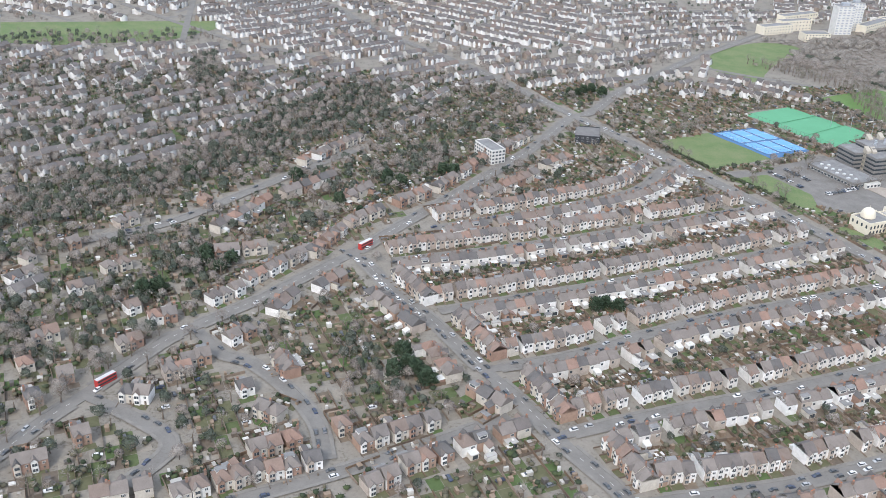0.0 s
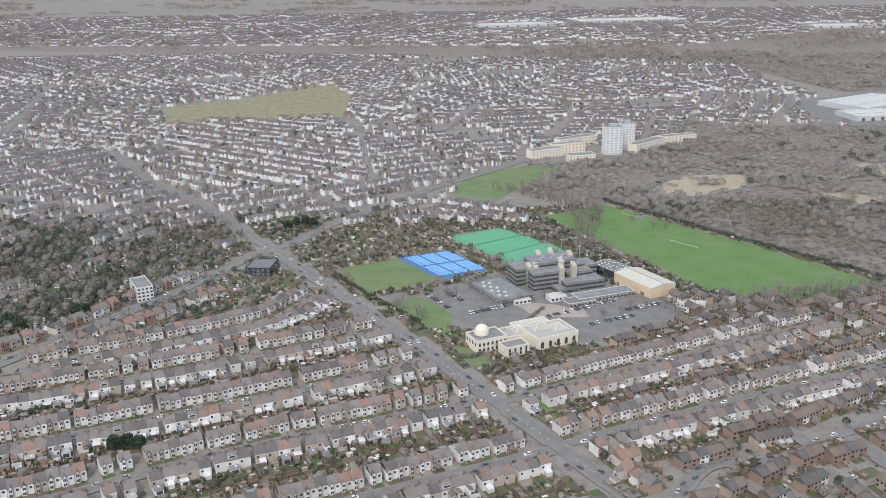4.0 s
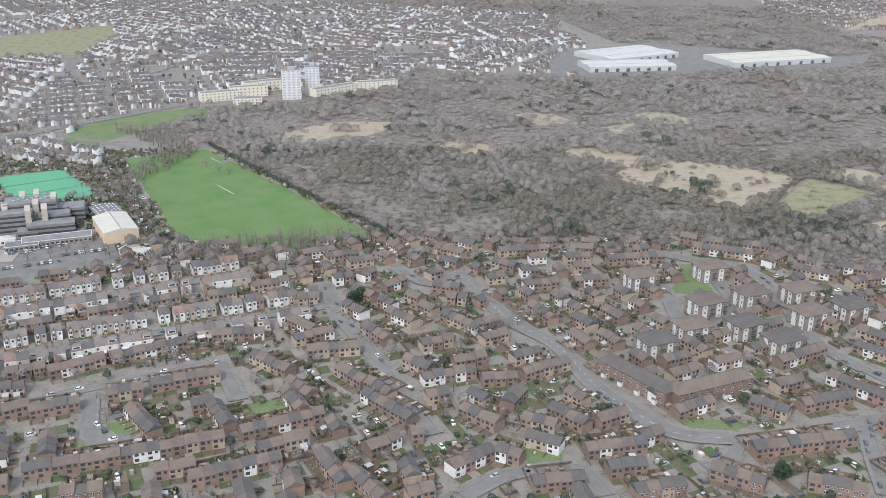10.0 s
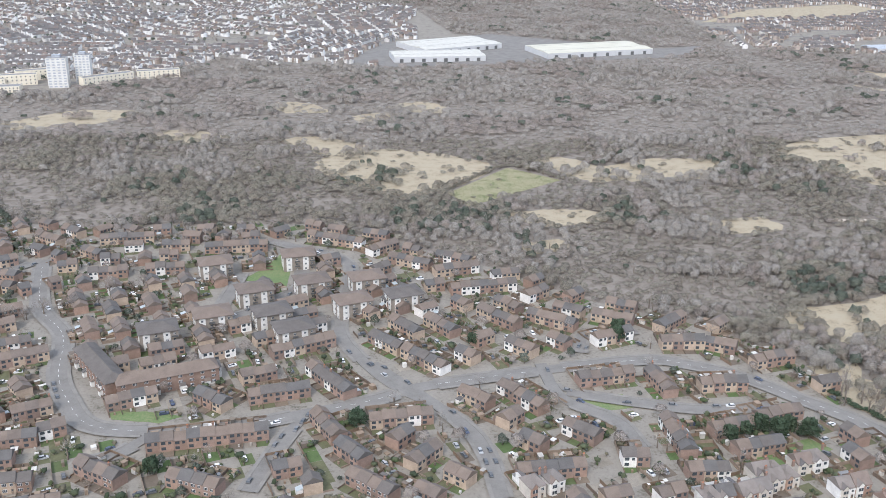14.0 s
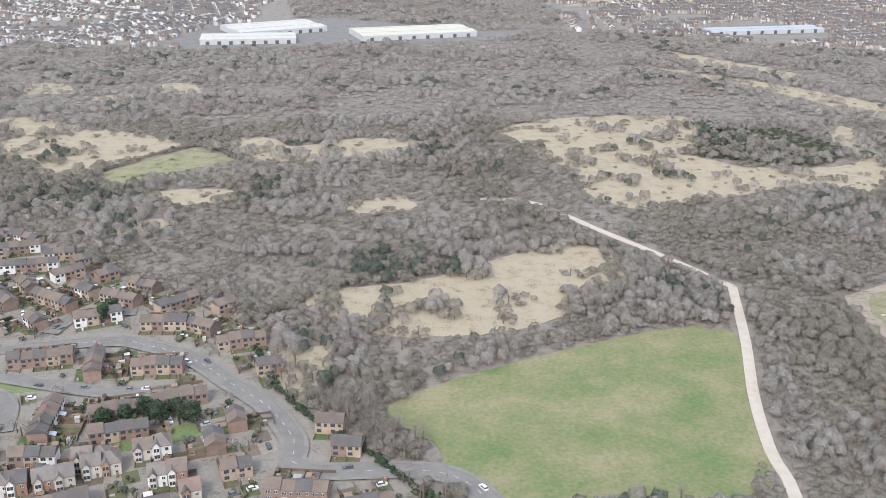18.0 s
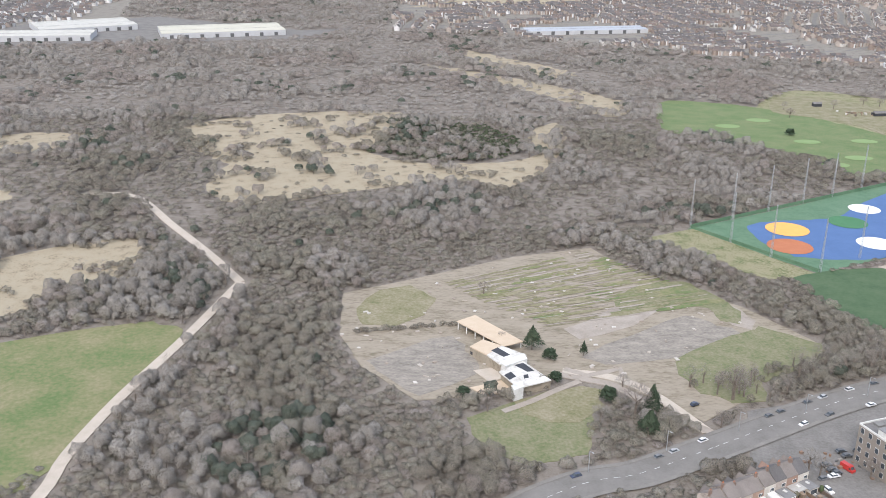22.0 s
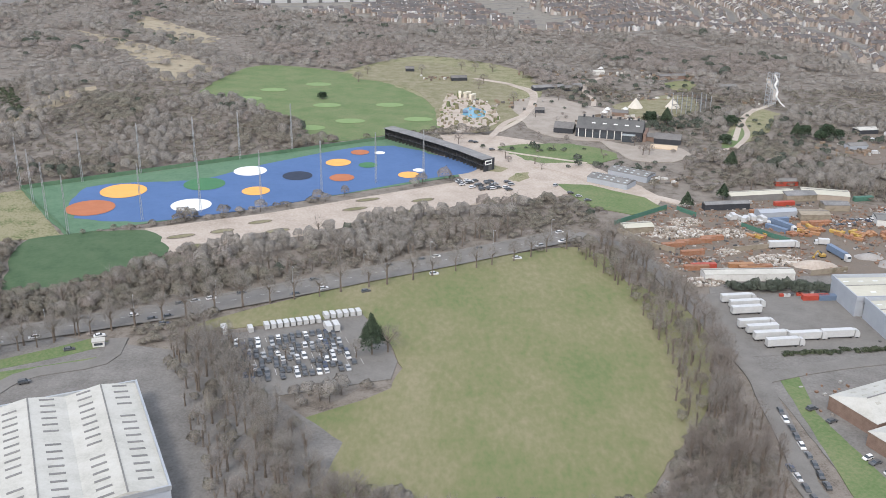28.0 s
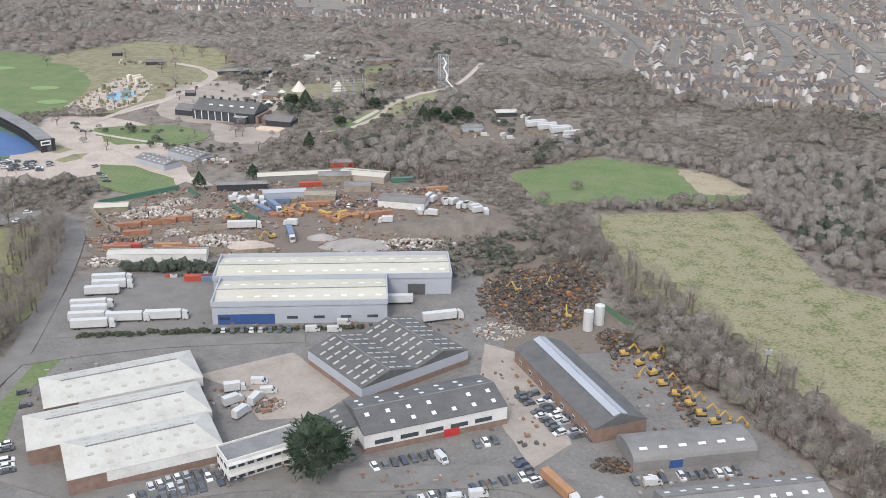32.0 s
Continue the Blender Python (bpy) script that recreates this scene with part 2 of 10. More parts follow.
material("sheet_cream", [(.42, .395, .32), (.50, .475, .39), (.55, .525, .45)], 9, fine=.8, stretch=(.3, 1, 1))
material("sheet_blue", [(.33, .35, .38), (.40, .42, .448)], 6)
material("sheet_pale", [(.42, .42, .42), (.52, .52, .52)], 6)
material("deep_blue", [(.035, .075, .20), (.05, .10, .25)], 4)
material("skylight", [(.60, .60, .56), (.72, .72, .69)], 1.5, rough=.35)
material("skylight_dull", [(.36, .34, .29), (.45, .43, .37)], 1.5, rough=.5)
# black cladding, and the painted shade in the ruin's openings
material("black_clad", [(.035, .037, .042), (.06, .062, .07)], 3, rough=.7)
material("dark_band", [(.05, .055, .06), (.09, .095, .10)], 3, rough=.35, spec=.5)
material("glass", [(.045, .055, .065), (.08, .09, .10)], 2, rough=.12, spec=.6)
material("greenhouse", [(.33, .36, .36), (.42, .45, .45)], 2, rough=.3, spec=.5)
material("solar", [(.03, .035, .06), (.05, .055, .08)], 2, rough=.25, spec=.6)
material("metal_dark", [(.10, .10, .10), (.16, .16, .16)], 2, rough=.55, metal=.4)
material("metal_pale", [(.40, .41, .42), (.50, .51, .52)], 2, rough=.45, metal=.5)
material("car_paint", [(.62, .62, .62), (.07, .072, .076), (.40, .405, .41), (.78, .78, .77), (.05, .065, .11), (.16, .162, .165), (.72, .72, .72), (.10, .102, .105), (.55, .555, .56), (.045, .045, .048), (.30, .30, .30), (.30, .05, .04), (.76, .76, .755), (.22, .225, .23)], 1.5, rough=.3, pick="object", spec=.5)
material("van_white", [(.47, .465, .45), (.58, .575, .56)], 2, rough=.35, spec=.5)
material("tyre", [(.025, .025, .026), (.04, .04, .04)], .5, rough=.9)
material("bus_red", [(.42, .03, .03), (.50, .05, .04)], 2, rough=.3, spec=.5)
material("machine_yellow", [(.42, .265, .07), (.50, .335, .10)], 2, rough=.5)
material("skip_orange", [(.33, .17, .09), (.40, .225, .12)], 2, rough=.6)
material("rust", [(.22, .10, .06), (.34, .17, .10), (.30, .22, .18)], 1.5, rough=.85)
material("scrap", [(.40, .385, .36), (.19, .14, .115), (.32, .29, .26), (.11, .11, .11), (.27, .17, .12), (.52, .505, .48), (.17, .15, .135), (.22, .155, .12), (.30, .28, .26)], 2, pick="island")
material("scrap_dark", [(.15, .125, .105), (.10, .078, .062), (.13, .107, .09), (.07, .066, .062), (.19, .105, .07), (.24, .215, .19), (.095, .082, .07), (.26, .09, .055), (.135, .09, .068), (.085, .073, .062), (.32, .165, .06), (.11, .095, .08)], 2, pick="island")
material("golf_rock", [(.36, .315, .245), (.45, .40, .32), (.30, .255, .195), (.20, .19, .11), (.15, .175, .085), (.52, .475, .40)], 2, pick="island")
material("rubble", [(.42, .375, .325), (.50, .46, .41), (.33, .28, .235), (.56, .53, .49)], 2, pick="island")
material("garden", [(.10, .125, .055), (.23, .203, .165), (.15, .122, .095), (.09, .13, .05), (.28, .25, .207), (.125, .125, .07), (.18, .152, .12), (.105, .145, .055), (.19, .15, .112), (.095, .105, .055)], 3, fine=.7, pick="island")
material("fence_wood", [(.20, .145, .105), (.26, .205, .16), (.16, .125, .10)], 2, pick="island")
material("clutter", [(.46, .44, .40), (.20, .165, .13), (.36, .335, .30), (.60, .58, .54), (.13, .12, .11), (.27, .205, .15), (.33, .32, .30), (.42, .35, .27), (.24, .225, .205), (.17, .14, .115), (.68, .67, .65)], 2, pick="island")
material("bark", [(.13, .105, .085), (.20, .165, .135)], 2)
material("canvas", [(.55, .50, .42), (.66, .61, .53)], 2)


def foliage(name, colours, size=14.0, fine=.55, spread=.75, tree=.3, bump=.3, lace=.49):
    """Twigs or leaves of a crown: broad drifts, a shade of its own for every crown, and fine broken relief."""
    m = bpy.data.materials.new(name)
    m.use_nodes = True
    N, link = m.node_tree.nodes, m.node_tree.links.new
    bsdf = N["Principled BSDF"]
    bsdf.inputs["Roughness"].default_value, bsdf.inputs["Specular IOR Level"].default_value = 1.0, 0.05
    geo, mp = N.new("ShaderNodeNewGeometry"), N.new("ShaderNodeMapping")
    mp.inputs["Scale"].default_value = (1 / K, 1 / K, 1 / K)
    link(geo.outputs["Position"], mp.inputs["Vector"])
    tex = []
    for s, d in ((size, 3), (fine, 4), (fine * 4.5, 3)):
        n = N.new("ShaderNodeTexNoise")
        n.inputs["Scale"].default_value, n.inputs["Detail"].default_value, n.inputs["Roughness"].default_value = 1.0 / s, d, .62
        link(mp.outputs[0], n.inputs["Vector"])
        tex.append(n.outputs[0])
    total = None
    for src, gain in ((tex[0], .8), (tex[1], .75), (tex[2], .45), (geo.outputs["Random Per Island"], tree)):
        a = N.new("ShaderNodeMath")
        a.operation, a.inputs[1].default_value, a.inputs[2].default_value = "MULTIPLY_ADD", gain, -gain / 2
        link(src, a.inputs[0])
        if total is not None:
            link(total, a.inputs[2])
            b = N.new("ShaderNodeMath")
            b.operation, b.inputs[1].default_value = "SUBTRACT", gain / 2
            link(a.outputs[0], b.inputs[0])
            a = b
        total = a.outputs[0]
    fac = N.new("ShaderNodeMapRange")
    fac.inputs["From Min"].default_value, fac.inputs["From Max"].default_value = -spread / 2, spread / 2
    link(total, fac.inputs["Value"])
    ramp = N.new("ShaderNodeValToRGB")
    el = ramp.color_ramp.elements
    for i, c in enumerate(colours):
        e = el[i] if i < 2 else el.new(.5)
        e.position, e.color = i / (len(colours) - 1), (*c, 1)
    link(fac.outputs[0], ramp.inputs[0])
    link(ramp.outputs[0], bsdf.inputs["Base Color"])
    b = N.new("ShaderNodeBump")
    b.inputs["Distance"].default_value, b.inputs["Strength"].default_value = bump * K, .9
    link(tex[1], b.inputs["Height"])
    link(b.outputs[0], bsdf.inputs["Normal"])
    # fine openings between the twigs
    gaps = N.new("ShaderNodeTexNoise")
    gaps.inputs["Scale"].default_value, gaps.inputs["Detail"].default_value = 1.0 / .3, 2
    link(mp.outputs[0], gaps.inputs["Vector"])
    cut = N.new("ShaderNodeMapRange")
    cut.inputs["From Min"].default_value, cut.inputs["From Max"].default_value = lace - .05, lace + .05
    link(gaps.outputs[0], cut.inputs["Value"])
    link(cut.outputs[0], bsdf.inputs["Alpha"])
    MATS[name] = m


foliage("twigs", [(0.167, 0.142, 0.123), (0.22, 0.189, 0.166), (0.274, 0.239, 0.212), (0.332, 0.297, 0.266)])
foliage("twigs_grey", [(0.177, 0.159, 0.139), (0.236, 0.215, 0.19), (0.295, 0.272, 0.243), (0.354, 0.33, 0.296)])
foliage("scrub", [(0.135, 0.118, 0.095), (0.188, 0.166, 0.137), (0.236, 0.212, 0.178), (0.268, 0.253, 0.201)])
foliage("evergreen_dark", [(.05, .06, .05), (.075, .088, .069), (.10, .113, .09), (.125, .135, .108)], lace=.45)
foliage("evergreen", [(.03, .045, .03), (.045, .067, .042), (.062, .086, .053), (.08, .10, .064)], lace=.42)
foliage("gorse", [(.05, .062, .04), (.072, .085, .052), (.095, .105, .066)], lace=.42)
material("water_blue", [(.10, .26, .34), (.16, .34, .42)], 2, rough=.2)


# ---- mesh helpers ----
class Form:
    """Gathers boxes, slabs and prisms, in full-size metres, for one mesh."""

    def __init__(self):
        self.v, self.f, self.m = [], [], []

    def add(self, verts, faces, m=0):
        n = len(self.v)
        self.v += verts
        self.f += [[n + i for i in f] for f in faces]
        self.m += [m] * len(faces)
        return self

    def box(self, x0, y0, z0, x1, y1, z1, m=0, bottom=False):
        fs = [[4, 5, 6, 7], [0, 1, 5, 4], [1, 2, 6, 5], [2, 3, 7, 6], [3, 0, 4, 7]]
        if bottom:
            fs.append([3, 2, 1, 0])
        return self.add([(x0, y0, z0), (x1, y0, z0), (x1, y1, z0), (x0, y1, z0), (x0, y0, z1), (x1, y0, z1), (x1, y1, z1), (x0, y1, z1)], fs, m)

    def beam(self, a, b, w, h, m=0):
        """A bar of section w x h from a to b."""
        a, b = Vector(a), Vector(b)
        d = (b - a).normalized()
        s = d.cross(Vector((0, 0, 1)))
        s = s.normalized() * w / 2 if s.length > 1e-4 else Vector((w / 2, 0, 0))
        u = s.cross(d).normalized() * h / 2
        q = [a - s - u, a + s - u, a + s + u, a - s + u, b - s - u, b + s - u, b + s + u, b - s + u]
        return self.add([tuple(p) for p in q], [[3, 2, 1, 0], [4, 5, 6, 7], [0, 1, 5, 4], [1, 2, 6, 5], [2, 3, 7, 6], [3, 0, 4, 7]], m)

    def prism(self, pts, z0, z1, m=0, top=None):
        """An upright block over a plan outline that runs anticlockwise."""
        n = len(pts)
        self.add([(x, y, z0) for x, y in pts] + [(x, y, z1) for x, y in pts], [[i, (i + 1) % n, n + (i + 1) % n, n + i] for i in range(n)], m)
        return self.add([(x, y, z1) for x, y in pts], [list(range(n))], m if top is None else top)

    def cone(self, x, y, z0, z1, r0, r1, n=8, m=0):
        vs = [(x + r * math.cos(6.2832 * i / n), y + r * math.sin(6.2832 * i / n), z) for z, r in ((z0, r0), (z1, r1)) for i in range(n)]
        return self.add(vs, [[i, (i + 1) % n, n + (i + 1) % n, n + i] for i in range(n)] + [list(range(n, 2 * n))], m)

    def pitched(self, w, d, he, hr, over=0.3, thick=0.18, m=0, hip=0.0):
        """A pitched roof with its ridge along x over a w x d plan, as slabs of some thickness; hip: how far the ridge stops short."""
        a, b = w / 2 + over, d / 2 + over
        drop = over * (hr - he) / (d / 2)
        e = he - drop
        r = w / 2 + over - hip
        lo = [(-a, -b, e), (a, -b, e), (a, b, e), (-a, b, e), (-r, 0, hr), (r, 0, hr)]
        hi = [(x, y, z + thick) for x, y, z in lo]
        return self.add(lo + hi, [[6, 7, 11, 10], [8, 9, 10, 11], [7, 8, 11], [9, 6, 10], [0, 1, 7, 6], [1, 2, 8, 7], [2, 3, 9, 8], [3, 0, 6, 9]], m)

    def walls(self, w, d, he, hr, m=0, hip=False):
        """Walls of a w x d house, with gables where the roof is not hipped."""
        a, b = w / 2, d / 2
        v = [(-a, -b, -.3), (a, -b, -.3), (a, b, -.3), (-a, b, -.3), (-a, -b, he), (a, -b, he), (a, b, he), (-a, b, he), (-a, 0, hr), (a, 0, hr)]
        f = [[0, 1, 5, 4], [2, 3, 7, 6]] + ([[1, 2, 6, 5], [3, 0, 4, 7]] if hip else [[1, 2, 6, 9, 5], [3, 0, 4, 8, 7]])
        return self.add(v, f, m)

    def data(self, name, mats):
        me = bpy.data.meshes.new(name)
        me.from_pydata([(x * K, y * K, z * K) for x, y, z in self.v], [], self.f)
        for k in ([mats] if isinstance(mats, str) else mats):
            me.materials.append(MATS[k])
        me.polygons.foreach_set("material_index", self.m)
        me.update()
        return me


def at(x, y, z=0.0, rz=0.0):
    return pose(x * K, y * K, z * K, 0, 0, rz)


def thing(name, data, m, label, category, group="", kind=""):
    ob = new(name, data)
    ob.matrix_basis = m
    return tagged(ob, label, category, group, kind)


def part(name, data, parent, label="", m=None):
    ob = new(name, data)
    ob.parent = parent
    if m is not None:
        ob.matrix_basis = m
    if label:
        ob["label"] = label
    return ob


def setting(name, form, mats, label):
    return tagged(new(name, form.data(name, mats)), label, kind="structure")


def inside(pts, x, y):
    """Which of the places x, y lie within the outline."""
    hit = np.zeros(np.shape(x), bool)
    for (x0, y0), (x1, y1) in zip(pts, pts[1:] + pts[:1]):
        if y0 != y1:
            hit ^= ((y0 > y) != (y1 > y)) & (x < (x1 - x0) * (y - y0) / (y1 - y0) + x0)
    return hit


def line_gap(pts, x, y):
    """Distance of the places x, y from a line of points."""
    best = np.full(np.shape(x), 1e9)
    for (x0, y0), (x1, y1) in zip(pts, pts[1:]):
        dx, dy = x1 - x0, y1 - y0
        s = np.clip(((x - x0) * dx + (y - y0) * dy) / max(1e-6, dx * dx + dy * dy), 0, 1)
        best = np.minimum(best, np.hypot(x - x0 - s * dx, y - y0 - s * dy))
    return best


def curve(pts, step=6.0):
    """A smooth line through the points, in short steps."""
    P = [np.array(p, float) for p in pts]
    P = [2 * P[0] - P[1]] + P + [2 * P[-1] - P[-2]]
    res = []
    for a, b, c, d in zip(P, P[1:], P[2:], P[3:]):
        n = max(1, int(np.linalg.norm(c - b) / step))
        for i in range(n):
            u = i / n
            res.append(0.5 * (2 * b + (c - a) * u + (2 * a - 5 * b + 4 * c - d) * u * u + (3 * b - a - 3 * c + d) * u ** 3))
    return res + [P[-2]]


# ---- ground ----
OPEN, SOFT, ROADS = [], [], []
FAR = 8200
setting("ground", Form().add([(-FAR, -FAR, 0), (FAR, -FAR, 0), (FAR, FAR, 0), (-FAR, FAR, 0)], [[0, 1, 2, 3]]), "wood_floor", "brown winter earth and leaf litter reaching the horizon")
TOWN = [(-3000, 120), (1260, 120), (1228, 270), (1190, 345), (1150, 392), (1112, 430), (1098, 482), (1058, 525), (1000, 560), (955, 606), (889, 655), (824, 690), (768, 687), (687, 681), (625, 690), (442, 945), (388, 1010), (330, 985), (300, 1050), (390, 1120), (483, 1140), (560, 1190), (610, 1300), (640, 1380), (700, 1330), (850, 1320), (1010, 1345), (1255, 1400), (1290, 1450), (1120, 1540), (960, 1620), (900, 1950), (700, 2080), (100, 2250), (-900, 2500), (-3000, 2600)]
EAST = [(1377, 1490), (1520, 1469), (1596, 1404), (1747, 1319), (1862, 1250), (2000, 1215), (2146, 1273), (2230, 1154), (2256, 1024), (2271, 858), (2334, 823), (2415, 800), (2900, 900), (4200, 1600), (4200, 3400), (2000, 3300), (1400, 2500)]
FARTOWN = [(-3600, 2950), (900, 2350), (1700, 2900), (3000, 3900), (1500, 5200), (-3600, 5200)]
for i, t in enumerate((TOWN, EAST, FARTOWN)):
    setting("ground_town_%d" % (i + 1), Form().prism(t, -.2, .02), "town_ground", "grey paved and planted ground between houses")


def zone(name, mat, z, pts, label, smooth=0):
    if sum(a[0] * b[1] - a[1] * b[0] for a, b in zip(pts, pts[1:] + pts[:1])) < 0:
        pts = pts[::-1]
    OPEN.append(pts)
    if mat == "straw":
        SOFT.append(pts)
    z += .004 * len(OPEN)
    line = [tuple(p) for p in curve(pts + pts[:1], 12.0)[:-1]] if smooth else [(float(x), float(y)) for x, y in pts]
    fine = []
    for (x0, y0), (x1, y1) in zip(line, line[1:] + line[:1]):
        n = max(1, int(math.hypot(x1 - x0, y1 - y0) / 5))
        for i in range(n):
            u = i / n
            a = noise.noise((x0 + (x1 - x0) * u, y0 + (y1 - y0) * u, 3.0 * z)) * (5.5 if mat == "straw" else 2.6 if smooth else .5)
            fine.append((x0 + (x1 - x0) * u + a, y0 + (y1 - y0) * u + a * .8))
    form = Form().add([(x, y, z) for x, y in fine], [list(range(len(fine)))])
    n = len(fine)
    form.add([(x, y, z) for x, y in fine] + [(x, y, -.1) for x, y in fine], [[i, n + i, n + (i + 1) % n, (i + 1) % n] for i in range(n)])
    return setting(name, form, mat, label)


def strip(form, line, w0, w1, z, m=0, keep=None, drop=0.0):
    """A band beside a line, from w0 to w1 metres to its left; with drop it gets kerb faces."""
    L = np.array(line)
    d = np.gradient(L, axis=0)
    d /= np.maximum(1e-6, np.linalg.norm(d, axis=1))[:, None]
    nrm = np.c_[-d[:, 1], d[:, 0]]
    A, B = L + nrm * w0, L + nrm * w1
    for i in range(len(L) - 1):
        if keep is not None and not keep[i]:
            continue
        q = [(*A[i], z), (*A[i + 1], z), (*B[i + 1], z), (*B[i], z)]
        form.add([tuple(map(float, p)) for p in q], [[0, 1, 2, 3] if w1 > w0 else [3, 2, 1, 0]], m)
        if drop:
            form.add([(float(A[i][0]), float(A[i][1]), z), (float(A[i + 1][0]), float(A[i + 1][1]), z), (float(A[i + 1][0]), float(A[i + 1][1]), z - drop), (float(A[i][0]), float(A[i][1]), z - drop)], [[0, 1, 2, 3]], m)
            if drop > .3:
                form.add([(float(B[i][0]), float(B[i][1]), z), (float(B[i][0]), float(B[i][1]), z - drop), (float(B[i + 1][0]), float(B[i + 1][1]), z - drop), (float(B[i + 1][0]), float(B[i + 1][1]), z)], [[0, 1, 2, 3]], m)
    return form


def road(name, width, pts, pave=1):
    ROADS.append((name, width, curve(pts, 80.0 if name == "far_street" else 6.0), pave))


def lay_roads():
    for i, (name, width, line, pave) in enumerate(ROADS):
        z = .42 + .004 * i
        setting(name, strip(Form(), line, -width / 2, width / 2, z, 0, None, .6), "road", "grey worn asphalt carriageway")
        L = np.array(line)
        free = np.ones(len(L), bool)
        for j, other in enumerate(ROADS):
            if j != i:
                free &= line_gap(other[2], L[:, 0], L[:, 1]) > other[1] / 2 + width / 2 + 1.5
        if pave:
            form = Form()
            for s in (1, -1):
                strip(form, line, s * width / 2, s * (width / 2 + 1.8), z + .13, 0, free, .16)
            setting("pavement", form, "pavement", "pale slab pavement behind a kerb")
        marks = Form()
        run = 0.0
        for k in range(len(L) - 1):
            seg = L[k + 1] - L[k]
            n = np.linalg.norm(seg)
            if free[k] and width > 6.4 and name not in ("works_lane", "depot_lane", "far_street"):
                u, v = seg / n, np.array([-seg[1], seg[0]]) / n
                for s in np.arange(0, n - 2.0, 6.0):
                    a, b = L[k] + u * s, L[k] + u * (s + 2.6)
                    w = v * .07
                    marks.add([(*map(float, p), z + .012) for p in (a - w, b - w, b + w, a + w)], [[0, 1, 2, 3]])
        if marks.v:
            setting("road_marking", marks, "paint_white", "broken white centre line")


def track(width, pts, label, mat="track_concrete"):
    line = curve(pts)
    OPEN_LINES.append((line, width / 2 + 2.5))
    setting("track", strip(Form(), line, -width / 2, width / 2, .40 + .004 * len(OPEN_LINES), 0, None, .6), mat, label)


OPEN_LINES = []


# roads, open land and tracks, in full-size metres
road("high_road", 7.4, [(124, 812), (80, 723), (37, 654), (1, 599), (-24, 561), (-40, 535), (-70, 496), (-89, 471), (-110, 448), (-131, 423), (-142, 402), (-157, 372), (-168, 352), (-178, 329), (-205, 280)], 1)
road("terrace_street", 7.0, [(-50, 532), (-35, 513), (-17, 479), (3, 452), (26, 411), (47, 378), (62, 349), (77, 326), (86, 312), (112, 262)], 1)
road("avenue", 8.4, [(124, 812), (169, 739), (213, 665), (255, 594), (287, 536), (317, 481), (339, 440), (364, 395), (395, 335)], 1)
road("junction_road", 7.6, [(124, 812), (142, 822), (176, 884), (225, 950), (272, 1013), (340, 1090), (420, 1180), (520, 1290)], 1)
road("north_road", 7.4, [(124, 812), (60, 923), (15, 988), (-60, 1090), (-130, 1220)], 1)
road("side_street", 5.6, [(5, 568), (52, 590), (99, 613), (150, 645), (180, 690)], 1)
road("side_street", 5.6, [(-20, 519), (51, 543), (128, 574), (235, 622)], 1)
road("side_street", 5.6, [(8, 461), (81, 489), (153, 519), (260, 568)], 1)
road("side_street", 5.6, [(33, 404), (79, 421), (156, 461), (300, 517)], 1)
road("side_street", 5.6, [(63, 352), (116, 373), (195, 401), (325, 455)], 1)
road("side_street", 5.6, [(90, 308), (158, 323), (206, 340), (365, 392)], 1)
road("side_street", 6, [(-75, 302), (-29, 325), (9, 346), (41, 365)], 1)
road("side_street", 6, [(-118, 432), (-99, 409), (-87, 405), (-64, 382), (-47, 356), (-40, 330)], 1)
road("side_street", 6, [(-157, 372), (-126, 354), (-108, 336), (-120, 310)], 1)
road("side_street", 6, [(-215, 530), (-166, 563), (-125, 618), (-92, 663), (-54, 713)], 1)
road("side_street", 6, [(305, 512), (420, 566), (535, 618)], 1)
road("side_street", 6, [(335, 462), (450, 510), (600, 570)], 1)
road("estate_road", 5.6, [(368, 390), (400, 435), (438, 440), (466, 457), (496, 471), (521, 484), (541, 493)], 1)
road("estate_road", 6, [(484, 460), (493, 430), (502, 415), (516, 419)], 1)
road("estate_road", 6, [(541, 493), (552, 468), (558, 453)], 1)
road("estate_road", 6, [(723, 373), (714, 393), (685, 389), (664, 373)], 1)
road("distributor_road", 7.8, [(672, 619), (696, 549), (721, 512), (734, 468), (747, 443), (763, 422), (788, 417), (822, 419), (856, 431), (888, 444), (915, 458), (1012, 482), (1040, 478), (1064, 464), (1085, 442), (1104, 422), (1118, 397), (1125, 376), (1180, 372), (1206, 325), (1228, 280)], 1)
road("estate_road", 6, [(864, 547), (866, 511), (884, 473), (900, 451), (914, 440)], 1)
road("estate_road", 5.6, [(856, 431), (848, 405), (840, 372)], 1)
road("estate_road", 5.6, [(791, 412), (782, 399), (770, 393)], 1)
road("estate_road", 6, [(587, 600), (597, 557), (619, 506), (638, 457), (653, 421)], 1)
road("estate_road", 6, [(627, 629), (652, 600), (672, 619)], 1)
road("estate_road", 6, [(799, 597), (799, 532), (834, 571), (835, 606)], 1)
road("estate_road", 6, [(864, 547), (862, 616), (821, 646), (805, 656)], 1)
road("estate_road", 6, [(967, 479), (973, 445), (994, 425), (1001, 402)], 1)
road("estate_road", 6, [(976, 450), (1009, 440), (1036, 434), (1068, 437)], 1)
road("estate_road", 6, [(988, 491), (995, 511), (1023, 517)], 1)
road("estate_road", 6, [(884, 479), (924, 425), (935, 398), (939, 367)], 1)
road("main_road", 13, [(1390, 300), (1477, 364), (1508, 376), (1539, 393), (1597, 426), (1641, 445), (1689, 466), (1743, 489), (1806, 522), (1841, 540), (1903, 574)], 1)
